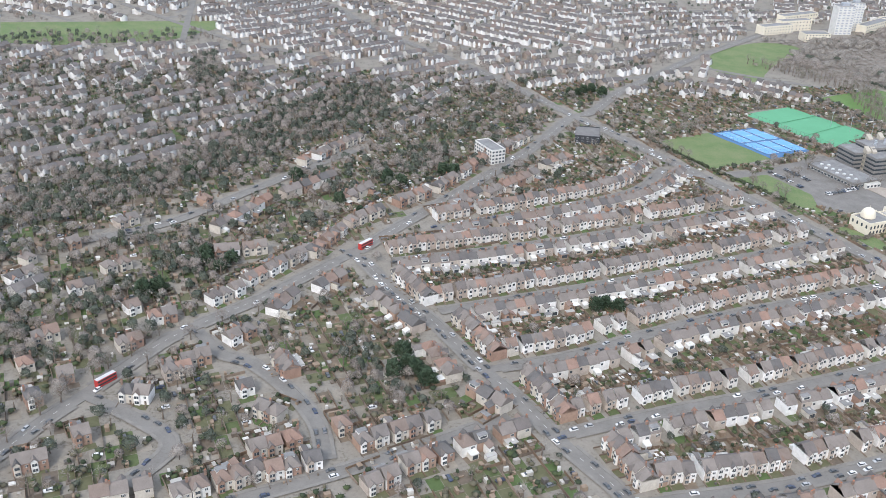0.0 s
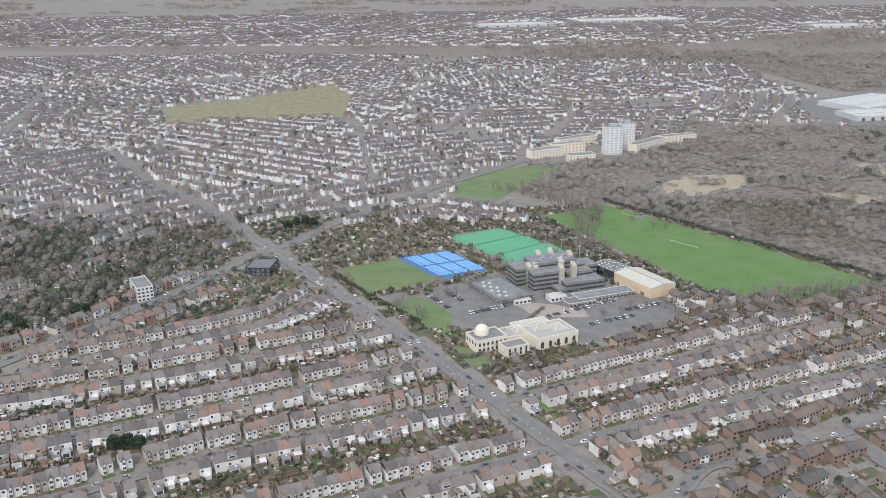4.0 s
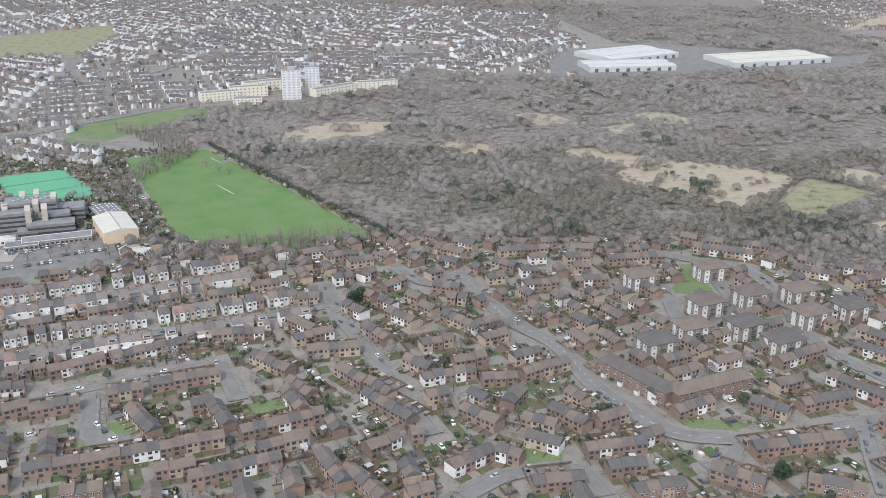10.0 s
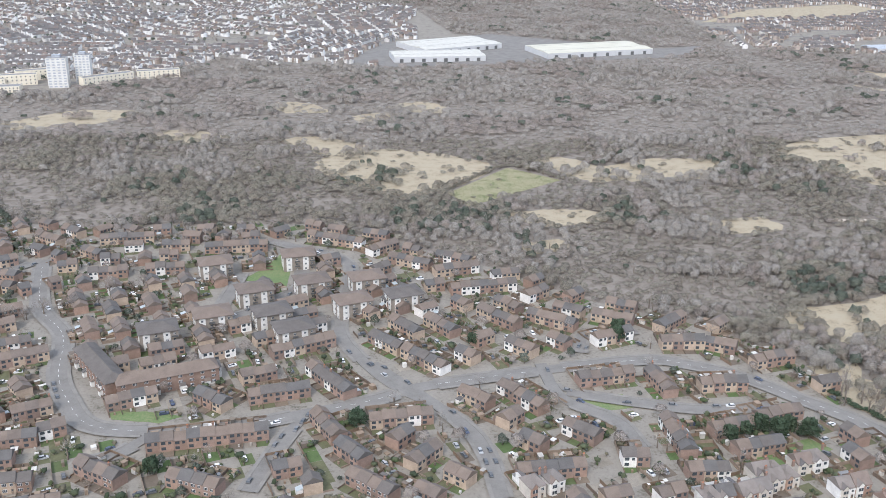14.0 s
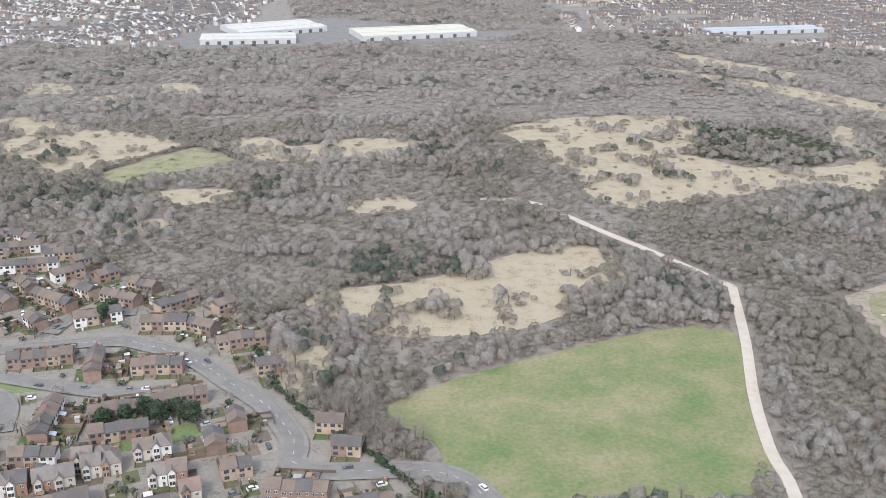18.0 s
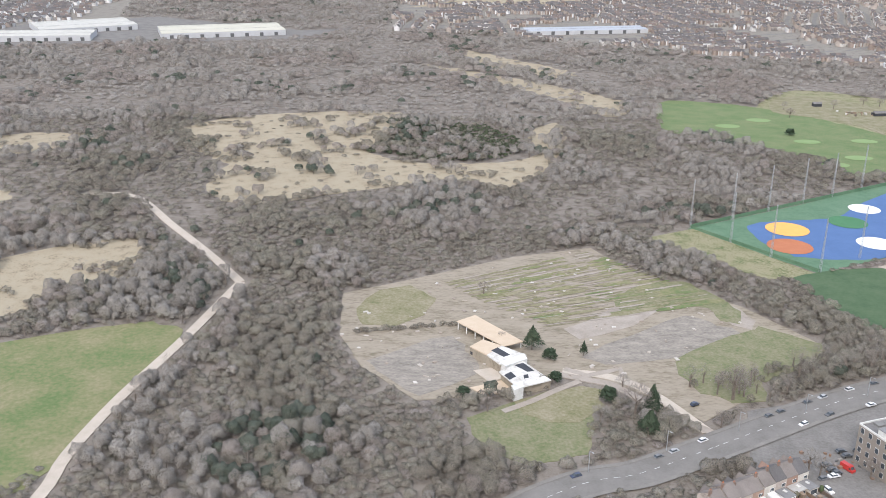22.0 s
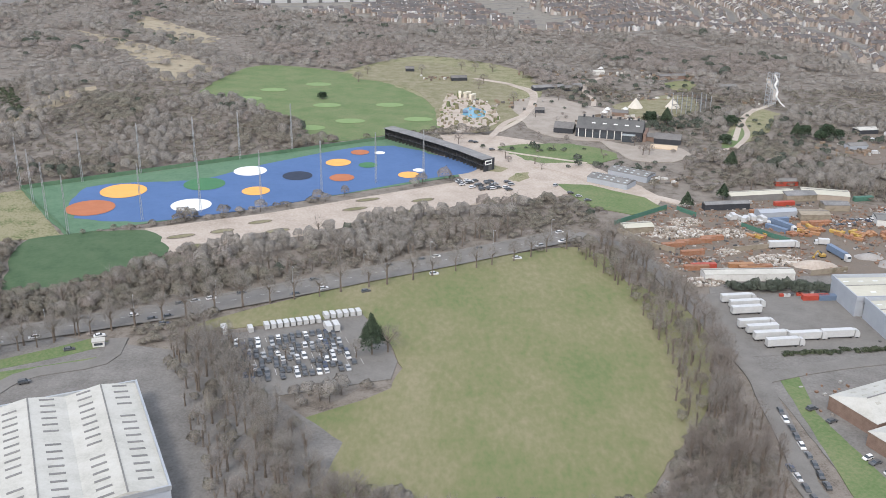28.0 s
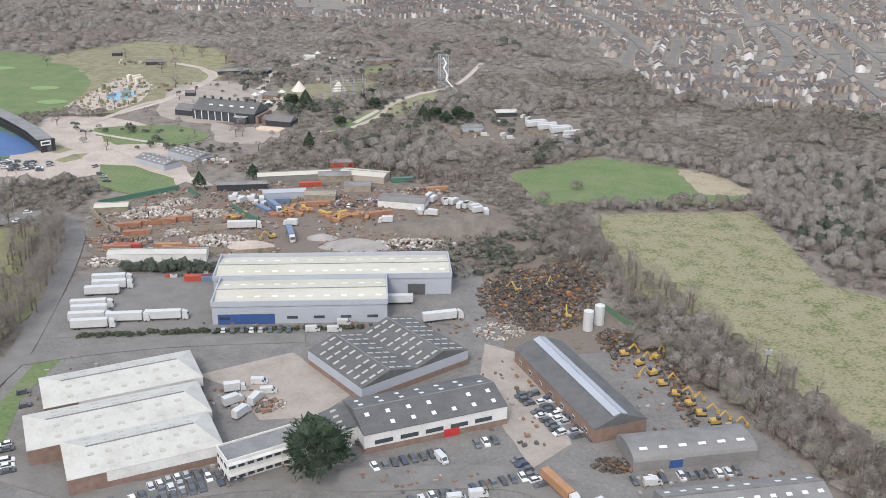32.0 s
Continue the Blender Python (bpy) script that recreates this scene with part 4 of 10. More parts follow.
def house_kind(kind, hip=False):
    """The shared meshes of one kind of house: size, heights, walls, roof, bay and its roof."""
    w, d, he, hr = {"street": (6.0, 8.6, 5.3, 8.2), "bay": (5.4, 9.0, 5.8, 8.8), "semi": (7.2, 8.4, 5.3, 8.3), "estate": (5.6, 7.6, 5.0, 7.2)}[kind]
    wall = Form().walls(w, d, he, hr - .1, 0, hip)
    roof = Form().pitched(w, d, he, hr, .0 if kind in ("street", "bay") and not hip else .25, .16, 0, d * .42 if hip else 0)
    bay = bay_roof = None
    if kind in ("street", "bay", "semi"):
        bw = 2.5 if kind != "semi" else 3.0
        x = -w / 2 + bw / 2 + .35
        top = he - .1 if kind != "semi" else he + .3
        bay = Form().prism([(x - bw / 2, -d / 2 + .1), (x - bw / 2 + .35, -d / 2 - .9), (x + bw / 2 - .35, -d / 2 - .9), (x + bw / 2, -d / 2 + .1)], 0, top, 0)
        for z in (.8, 3.4):
            bay.box(x - bw / 2 + .5, -d / 2 - .96, z, x + bw / 2 - .5, -d / 2 - .88, z + 1.35, 1, True)
            bay.box(x - .05, -d / 2 - .99, z, x + .05, -d / 2 - .95, z + 1.35, 2, True)
        a, c, y0, y1 = x - bw / 2 - .2, x + bw / 2 + .2, -d / 2 - 1.15, -d / 2 + 2.3
        zt = top + 1.7
        bay.add([(a + .25, -d / 2 - .9, top), (c - .25, -d / 2 - .9, top), (x, -d / 2 - .9, zt - .15)], [[0, 1, 2]])
        bay_roof = Form().add([(a, y0, top - .15), (x, y0, zt), (x, y1, zt), (a, y1, top - .15), (c, y0, top - .15), (c, y1, top - .15)], [[0, 1, 2, 3], [1, 4, 5, 2]])
        for p, q in (((a, y0, top - .15), (x, y0, zt)), ((x, y0, zt), (c, y0, top - .15))):
            bay_roof.beam(p, q, .14, .22)
    wm = {"street": "white_wall", "bay": "house_wall", "semi": "house_wall", "estate": "estate_wall"}[kind]
    rm = "estate_roof" if kind == "estate" else "house_roof"
    # far copies carry their openings in the wall mesh
    far = Form()
    far.v, far.f, far.m = list(wall.v), list(wall.f), list(wall.m)
    for x, z, ww, hh in openings(kind, w, d):
        for s in (1, -1):
            y = s * (-d / 2 - .02)
            far.box(x - ww / 2, min(y, y - s * .08), z, x + ww / 2, max(y, y - s * .08), z + hh, 1, True)
    if bay:
        n = len(far.v)
        far.v += bay.v
        far.f += [[n + i for i in f] for f in bay.f]
        far.m += bay.m
    return dict(kind=kind, w=w, d=d, he=he, hr=hr, wall=wall.data("wall", wm), far=far.data("wall", [wm, "glass", "paint_white"]), roof=roof.data("roof", rm),
                bay=bay.data("bay_window", [wm, "glass", "paint_white"]) if bay else None, bay_roof=bay_roof.data("bay_roof", rm) if bay else None)


def openings(kind, w, d):
    if kind == "estate":
        return [(-w * .22, .9, 1.8, 1.3), (-w * .22, 3.3, 1.8, 1.3), (w * .25, 3.3, 1.2, 1.2)]
    return [(w * .27, 3.3, 1.2, 1.2)]


KINDS = {k: house_kind(k) for k in ("street", "bay", "semi", "estate")}
KINDS["semi_hip"] = house_kind("semi", True)


def rear_wings():
    """Back extensions: a two-storey wing with a lean-to roof, flat-roofed rooms, a pitched kitchen and a conservatory."""
    forms = []
    for side in (-1, 1):
        a, b = (-2.6, .1) if side < 0 else (-.1, 2.6)
        f = Form().box(a, -.1, -.2, b, 4.6, 4.5, 0)
        lo, hi = (4.5, 5.7) if side > 0 else (5.7, 4.5)
        f.add([(a - .1, -.6, lo), (b + .1, -.6, hi), (b + .1, 4.75, hi), (a - .1, 4.75, lo), (a - .1, -.6, lo + .15), (b + .1, -.6, hi + .15), (b + .1, 4.75, hi + .15), (a - .1, 4.75, lo + .15)], [[4, 5, 6, 7], [0, 1, 5, 4], [1, 2, 6, 5], [2, 3, 7, 6], [3, 0, 4, 7]], 1)
        f.box(a + .3, 4.5, 2.6, b - 1.1, 4.66, 3.8, 2, True)
        q = a if side < 0 else b
        f.box(min(q, -q * .9), 4.6, -.2, max(q, -q * .9), 7.2, 2.4, 0).box(min(q, -q * .9) - .1, 4.6, 2.4, max(q, -q * .9) + .1, 7.35, 2.6, 3, True)
        forms.append(f)
    for w0, w1, d, m in ((-2.6, 2.6, 4.2, 3), (-2.6, 1.4, 3.4, 4), (-1.8, 2.6, 5.2, 3)):
        forms.append(Form().box(w0, -.1, -.2, w1, d, 2.7, 0).box(w0 - .15, -.05, 2.7, w1 + .15, d + .15, 2.88, m, True).box(w0 + .6, d - .05, .3, w1 - .8, d + .06, 2.2, 2, True).box(w0 + 1.2, 1.2, 2.88, w0 + 2.2, 2.6, 3.1, 4, True))
    f = Form().box(-2.0, -.1, -.2, 1.2, 3.2, 2.3, 4)
    f.add([(-2.1, 0, 3.1), (1.3, 0, 3.1), (1.3, 3.35, 2.3), (-2.1, 3.35, 2.3)], [[3, 2, 1, 0]], 4)
    forms.append(f)
    return forms


EXT = [f.data("extension", ["house_wall", "house_roof", "glass", m, "render_white"]) for f in rear_wings() for m in ("felt_roof", "roof_pale")]
ESTATE_EXT = [Form().box(-1.4, -.1, -.2, 1.4, 2.6, 2.3, 0).add([(-1.5, 0, 3.0), (1.5, 0, 3.0), (1.5, 2.75, 2.3), (-1.5, 2.75, 2.3)], [[3, 2, 1, 0]], m).data("extension", ["estate_wall", "estate_roof", "greenhouse"]) for m in (1, 2)]
DORMER = Form().box(-2.2, .3, 0, 2.2, 3.4, 2.1, 0).box(-2.3, .2, 2.1, 2.3, 3.5, 2.25, 1, True).box(-1.6, 3.38, .7, 1.6, 3.46, 1.7, 2, True).data("dormer", ["render_white", "felt_roof", "glass"])
HOUSES, TAKEN = [], {}
WORDS = {"street": ("terraced_house", "pale rendered terraced house with a gabled bay and brown roof", "terraced houses"),
         "bay": ("terraced_house", "old brick terraced house with two-storey bays and slate roof", "terraced houses"),
         "semi": ("semi_detached_house", "rendered semi-detached house with brown tiled roof and chimney", "suburban houses"),
         "estate": ("estate_house", "brown brick estate house with plain tiled pitched roof", "estate houses")}


def house(kind, x, y, rz, rnd):
    """Notes a house if its plot is free."""
    key = (int(x // 7), int(y // 7))
    for i in (-1, 0, 1):
        for j in (-1, 0, 1):
            for px, py in TAKEN.get((key[0] + i, key[1] + j), ()):
                if math.hypot(px - x, py - y) < 4.6:
                    return None
    TAKEN.setdefault(key, []).append((x, y))
    HOUSES.append((x, y, rz, kind))
    return True


def raise_house(kind, x, y, rz, rnd):
    near = y < NEAR_ROWS
    k = KINDS["semi_hip" if kind == "semi" and rnd.random() < .45 else kind]
    name, label, group = WORDS[kind]
    ob = thing(name, k["wall"] if near else k["far"], at(x, y, 0, rz) @ Matrix.Diagonal((1, 1, rnd.uniform(.93, 1.1), 1)), label, "house", group)
    part("roof", k["roof"], ob)
    w, d = k["w"], k["d"]
    if kind != "estate" or rnd.random() < .35:
        part("chimney", CHIMNEY, ob, "", at(w / 2 * rnd.choice((-1, 1)) * .86, .4, k["hr"] - .2))
    if near:
        if k["bay"]:
            part("bay_window", k["bay"], ob)
        for wx, z, ww, hh in openings(kind, w, d):
            part("window", WIN[(1.2, 1.2) if ww < 1.5 else (1.8, 1.3)], ob, "", at(wx, -d / 2, z))
        part("window", WIN[(1.8, 1.3)], ob, "", at(-w * .2, d / 2, 3.3, 180))
        part("door", DOOR, ob, "", at(w * .27, -d / 2, 0))
    if k["bay_roof"]:
        part("bay_roof", k["bay_roof"], ob)
    if kind != "estate" and rnd.random() < .62:
        part("extension", rnd.choice(EXT), ob, "", at(rnd.uniform(-.2, .2), d / 2))
    if kind == "estate" and rnd.random() < .3:
        part("extension", rnd.choice(ESTATE_EXT), ob, "", at(rnd.uniform(-1, 1), d / 2))
    if kind in ("street", "semi") and rnd.random() < .13:
        part("dormer", DORMER, ob, "", at(0, 0, k["he"] + .35))


def join_meshes(name, pairs, label, category):
    """Many copies of some meshes as one object: pairs of a mesh and its pose."""
    V, F, M, slots, n = [], [], [], [], 0
    for me, m in pairs:
        co = np.empty(len(me.vertices) * 3)
        me.vertices.foreach_get("co", co)
        a = np.array(m)
        V.append(co.reshape(-1, 3) @ a[:3, :3].T + a[:3, 3])
        names = [JOIN.get(q.name, q.name) for q in me.materials]
        for q in names:
            if q not in slots:
                slots.append(q)
        for p in me.polygons:
            F.append([n + i for i in p.vertices])
            M.append(slots.index(names[p.material_index]))
        n += len(co) // 3
    me = bpy.data.meshes.new(name)
    me.from_pydata(np.concatenate(V).tolist(), [], F)
    for q in slots:
        me.materials.append(MATS[q])
    me.polygons.foreach_set("material_index", M)
    return tagged(new(name, me), label, category, kind="stuff")


def raise_houses():
    rnd = random.Random(31)
    for kind, most in (("street", 170), ("bay", 90), ("semi", 200), ("estate", 260)):
        spots = sorted((h for h in HOUSES if h[3] == kind), key=lambda h: ((h[0], h[1]) in INFILL, h[1]))
        for x, y, rz, _ in spots[:most]:
            raise_house(kind, x, y, rz, rnd)
        rest = []
        for x, y, rz, _ in spots[most:]:
            k = KINDS["semi_hip" if kind == "semi" and rnd.random() < .45 else kind]
            m = at(x, y, 0, rz) @ Matrix.Diagonal((1, 1, rnd.uniform(.93, 1.1), 1))
            rest += [(k["far"], m), (k["roof"], m)]
            if k["bay_roof"]:
                rest.append((k["bay_roof"], m))
            if kind == "estate" and rnd.random() < .4:
                rest.append((rnd.choice(ESTATE_EXT), m @ at(rnd.uniform(-1, 1), k["d"] / 2)))
            if kind != "estate":
                rest.append((CHIMNEY, m @ at(k["w"] / 2 * rnd.choice((-1, 1)) * .86, .4, k["hr"] - .2)))
                if rnd.random() < .85:
                    rest.append((rnd.choice(EXT), m @ at(rnd.uniform(-.2, .2), k["d"] / 2)))
                if rnd.random() < .12:
                    rest.append((DORMER, m @ at(0, 0, k["he"] + .35)))
        if rest:
            join_meshes(WORDS[kind][0] + "_rows", rest, "further rows of " + WORDS[kind][1], "houses")


def near_road(x, y, gap):
    for _, w, line, _ in ROADS:
        if line_gap(line, np.array(x), np.array(y)) < w / 2 + gap:
            return True
    return False


def gardens(spots, w, d, rnd, deep=13.0):
    """Plots, fences, sheds and heaps behind and before a row of houses, as one uncounted mass."""
    plots, fences, bits = GARDENS
    for x, y, rz in spots:
        c, s = math.cos(radians(rz)), math.sin(radians(rz))

        def P(u, v, z):
            return (x + u * c - v * s, y + u * s + v * c, z)

        def slab(form, u0, v0, u1, v1, z0, z1):
            q = [P(u0, v0, z0), P(u1, v0, z0), P(u1, v1, z0), P(u0, v1, z0), P(u0, v0, z1), P(u1, v0, z1), P(u1, v1, z1), P(u0, v1, z1)]
            form.add(q, [[4, 5, 6, 7], [0, 1, 5, 4], [1, 2, 6, 5], [2, 3, 7, 6], [3, 0, 4, 7]])

        cut = rnd.uniform(3, 6)
        h = w / 2
        z = .05 + .02 * rnd.random()
        for v0, v1 in ((d / 2, d / 2 + cut), (d / 2 + cut, d / 2 + deep), (-d / 2 - 4.2, -d / 2)):
            plots.add([P(-h, v0, z), P(h, v0, z), P(h, v1, z), P(-h, v1, z)], [[0, 1, 2, 3]])
        slab(fences, -h - .06, d / 2, -h + .06, d / 2 + deep, 0, 1.7)
        slab(fences, -h, d / 2 + deep - .1, h, d / 2 + deep, 0, 1.7)
        slab(fences, -h - .1, -d / 2 - 4.2, -h + .1, -d / 2, 0, .8)
        for _ in range(rnd.choice((1, 1, 2, 2))):
            u, v = rnd.uniform(-h + 1, h - 1), d / 2 + rnd.uniform(4.5, deep - 1)
            a, b, t = rnd.uniform(.4, 1.5), rnd.uniform(.4, 1.5), rnd.choice((.5, 1.9, 2.1, 2.3))
            slab(bits, u - a, v - b, u + a, v + b, 0, t)
            if t > 1:
                slab(bits, u - a - .15, v - b - .15, u + a + .15, v + b + .15, t, t + .12)
        for _ in range(rnd.choice((0, 1, 2, 3))):
            u, v = rnd.choice((-h + .5, h - .5, rnd.uniform(-h, h))), d / 2 + rnd.uniform(3, deep - .6)
            SHRUBS.append(P(u, v, 0)[:2])
        if rnd.random() < .5:
            u, v = rnd.uniform(-h + .6, h - .6), -d / 2 - rnd.uniform(1.5, 3.4)
            slab(bits, u - .4, v - .4, u + .4, v + .4, 0, 1.1)


GARDENS = Form(), Form(), Form()
SHRUBS = []


INFILL = set()


def infill_estate():
    """Short rows of houses on estate land that is still free."""
    r = random.Random(404)
    gx, gy = np.meshgrid(np.arange(385.0, 1185, 8), np.arange(285.0, 680, 8))
    gx, gy = gx.ravel(), gy.ravel()
    ok = inside(TOWN, gx, gy)
    for z in OPEN:
        ok &= ~inside(z, gx, gy)
    for _, w, line, _ in ROADS:
        ok &= line_gap(line[::3] + [line[-1]], gx, gy) > w / 2 + 9
    H = np.array([(h[0], h[1], h[2]) for h in HOUSES])
    for x, y in zip(gx[ok], gy[ok]):
        d = np.hypot(H[:, 0] - x, H[:, 1] - y)
        if d.min() < 15.5:
            continue
        a = float(H[d.argmin(), 2]) + r.choice((0, 0, 90, 180))
        spots = []
        for i in range(r.choice((2, 3, 3, 4))):
            px, py = float(x + 5.6 * i * math.cos(radians(a))), float(y + 5.6 * i * math.sin(radians(a)))
            if np.hypot(H[:, 0] - px, H[:, 1] - py).min() < 10.5 or (i and np.hypot(gx[ok] - px, gy[ok] - py).min() > 6):
                break
            if house("estate", px, py, a, r):
                spots.append((px, py, a))
        if spots:
            H = np.concatenate([H, np.array(spots)])
            INFILL.update((q[0], q[1]) for q in spots)
            gardens(spots, 5.6, 7.6, r, 7.0)


def fill_gardens():
    """Yards, lawns, fences and sheds on all town land that no house, road or field takes up."""
    plots, fences, bits = GARDENS
    r = random.Random(77)
    hx, hy = np.array([h[0] for h in HOUSES]), np.array([h[1] for h in HOUSES])
    c, s = math.cos(radians(23)), math.sin(radians(23))
    us, vs = np.meshgrid(np.arange(-300, 1500, 6.4), np.arange(-500, 1000, 8.4))
    us, vs = us.ravel(), vs.ravel()
    x, y = us * c - vs * s, us * s + vs * c + 200
    k = inside(TOWN, x, y) & (x > -420) & (x < 1190) & (y > 280) & (y < 930)
    x, y = x[k], y[k]
    ok = np.ones(len(x), bool)
    for z in OPEN:
        ok &= ~inside(z, x, y)
    for _, w, line, _ in ROADS:
        ok &= line_gap(line, x, y) > w / 2 + 6
    x, y = x[ok], y[ok]
    dist = np.array([np.min(np.hypot(hx - a, hy - b)) for a, b in zip(x, y)])
    for px, py, gap in zip(x, y, dist):
        if gap < 9.5:
            continue
        def P(u, v, z):
            return (px + u * c - v * s, py + u * s + v * c, z)
        z = .05 + .03 * r.random()
        estate = px > 380
        if r.random() < (.85 if estate else .9):
            plots.add([P(-3.1, -4.1, z), P(3.1, -4.1, z), P(3.1, 4.1, z), P(-3.1, 4.1, z)], [[0, 1, 2, 3]])
        if r.random() < .55:
            fences.add([P(-3.2, -4.2, 0), P(-3.1, -4.2, 0), P(-3.1, 4.2, 0), P(-3.2, 4.2, 0), P(-3.2, -4.2, 1.7), P(-3.1, -4.2, 1.7), P(-3.1, 4.2, 1.7), P(-3.2, 4.2, 1.7)], [[4, 5, 6, 7], [0, 1, 5, 4], [1, 2, 6, 5], [2, 3, 7, 6], [3, 0, 4, 7]])
        for _ in range(r.choice((0, 0, 1, 1) if estate else (0, 1, 1, 2))):
            u, v, a, b, t = r.uniform(-2, 2), r.uniform(-3, 3), r.uniform(.4, 1.5), r.uniform(.4, 1.5), r.choice((.6, 1.2, 2.1, 2.3))
            q = [P(u - a, v - b, 0), P(u + a, v - b, 0), P(u + a, v + b, 0), P(u - a, v + b, 0), P(u - a, v - b, t), P(u + a, v - b, t), P(u + a, v + b, t), P(u - a, v + b, t)]
            bits.add(q, [[4, 5, 6, 7], [0, 1, 5, 4], [1, 2, 6, 5], [2, 3, 7, 6], [3, 0, 4, 7]])
        for _ in range(r.choice((0, 1, 2, 3))):
            SHRUBS.append((px + r.uniform(-3.2, 3.2), py + r.uniform(-4.2, 4.2)))
        if r.random() < (.42 if estate else .12):
            LOOSE_CARS.append((px + r.uniform(-1, 1), py + r.uniform(-1, 1), 23 + r.choice((0, 90, 180, 270)) + r.uniform(-6, 6)))


def plant_gardens():
    plots, fences, bits = GARDENS
    for form, name, mats, label in ((plots, "garden_plots", "garden", "small lawns, beds and paved yards of a row of houses"), (fences, "garden_fences", "fence_wood", "weathered timber garden fences"), (bits, "garden_clutter", "clutter", "sheds, bins and patio clutter in back gardens")):
        tagged(new(name, form.data(name, mats)), label, "garden", kind="stuff")

    q = np.array(SHRUBS)
    k = np.ones(len(q), bool)
    for _, w, line, _ in ROADS:
        k &= line_gap(line, q[:, 0], q[:, 1]) > w / 2 + 2
    q = q[k]
    print("shrubs", len(q))
    heap("garden_shrubs", [bushy(3, 1.1, 1.9, .7, .5, 2, 4), bushy(3, .8, 2.6, .7, .45, 2, 4), bushy(4, 1.5, 1.6, .8, .5, 2, 5)], q[:, 0], q[:, 1], rng.uniform(.8, 1.9, len(q)), ["garden_green", "bark"], "small shrubs and hedging in back gardens", "shrubs")


LOOSE_CARS = []


def row(kind, pts, face):
    rnd = random.Random(str(pts))
    k = KINDS["street" if kind == "street" else kind]
    w, d = k["w"], k["d"]
    lines = []
    if kind == "street":
        off = 3.3 + 2.2 + 4.2 + d / 2
        line = np.array(curve(pts, 4.0))
        dd = np.gradient(line, axis=0)
        dd /= np.linalg.norm(dd, axis=1)[:, None]
        line = line + face * off * np.c_[-dd[:, 1], dd[:, 0]]
        lines = [tuple(p) for p in line]
    else:
        lines = [tuple(map(float, p)) for p in pts]
    spots, run, gap = [], 0.0, 0
    cum = [0.0]
    for (x0, y0), (x1, y1) in zip(lines, lines[1:]):
        cum.append(cum[-1] + math.hypot(x1 - x0, y1 - y0))
    n = max(1, round(cum[-1] / w))
    step = cum[-1] / n if n < 4 else w
    i = 0
    s = step / 2
    while s < cum[-1]:
        q0 = max(q for q in range(len(cum) - 1) if cum[q] <= s)
        (x0, y0), (x1, y1) = lines[q0], lines[q0 + 1]
        u = (s - cum[q0]) / max(1e-6, cum[q0 + 1] - cum[q0])
        x, y = x0 + (x1 - x0) * u, y0 + (y1 - y0) * u
        a = math.degrees(math.atan2(y1 - y0, x1 - x0))
        a = (a + 90) % 180 - 90
        if face < 0:
            a += 180
        i += 1
        s += step
        if kind == "semi" and i % 2 == 0:
            s += 2.2
        if kind == "street" and rnd.random() < .22:
            s += rnd.choice((2.2, 2.6, 3.5, 7.0))
        if kind == "street":
            j = rnd.choice((0, 0, 0, .5, -.6))
            x, y = x - j * math.sin(radians(a)), y + j * math.cos(radians(a))
        if near_road(x, y, 3.5 if kind != "street" else 6.5):
            continue
        if house(kind, x, y, a, rnd):
            spots.append((x, y, a))
    if spots:
        gardens(spots, step, d, rnd, 15.0 if kind == "street" else 11.0)


NEAR_ROWS = 378.0


# ---- vehicles ----
def car_data(L=4.2, W=1.76, H=1.48, bonnet=1.0, boot=.35):
    """The body and the glass of a car that points along x."""
    h = .78
    body = Form()
    prof = [(-L / 2, .38), (L / 2, .38), (L / 2, .62), (L / 2 - bonnet * .25, .80), (L / 2 - bonnet, .92), (-L / 2 + boot, .95), (-L / 2 + .05, .86)]
    n = len(prof)
    body.add([(x, -W / 2, z) for x, z in prof] + [(x, W / 2, z) for x, z in prof], [list(range(n))[::1], [n + i for i in range(n)][::-1]] + [[(i + 1) % n, i, n + i, n + (i + 1) % n] for i in range(n)])
    a, b = -L / 2 + boot, L / 2 - bonnet
    t = W / 2 - .18
    body.add([(a + .35, -t, H), (b - .75, -t, H), (b - .75, t, H), (a + .35, t, H), (a + .32, -t - .02, H - .06), (b - .70, -t - .02, H - .06), (b - .70, t + .02, H - .06), (a + .32, t + .02, H - .06)], [[0, 1, 2, 3], [4, 5, 1, 0], [5, 6, 2, 1], [6, 7, 3, 2], [7, 4, 0, 3]])
    q = W / 2 - .06
    glass = Form().add([(a, -q, .93), (b, -q, .91), (b, q, .91), (a, q, .93), (a + .33, -t, H - .04), (b - .72, -t, H - .04), (b - .72, t, H - .04), (a + .33, t, H - .04)], [[0, 1, 5, 4], [1, 2, 6, 5], [2, 3, 7, 6], [3, 0, 4, 7]])
    plain = body.data("car_body", "car_paint")
    for sx in (-.31, .30):
        for sy in (-W / 2, W / 2):
            body.add([(L * sx + .32 * math.cos(i * .785), sy + t, .32 + .32 * math.sin(i * .785)) for t in (-.1, .02) for i in range(8)], [[i, (i + 1) % 8, 8 + (i + 1) % 8, 8 + i] for i in range(8)] + [list(range(8)), list(range(15, 7, -1))], 1)
    return plain, glass.data("glasshouse", "glass"), L, body.data("car_body", ["car_paint", "tyre"])


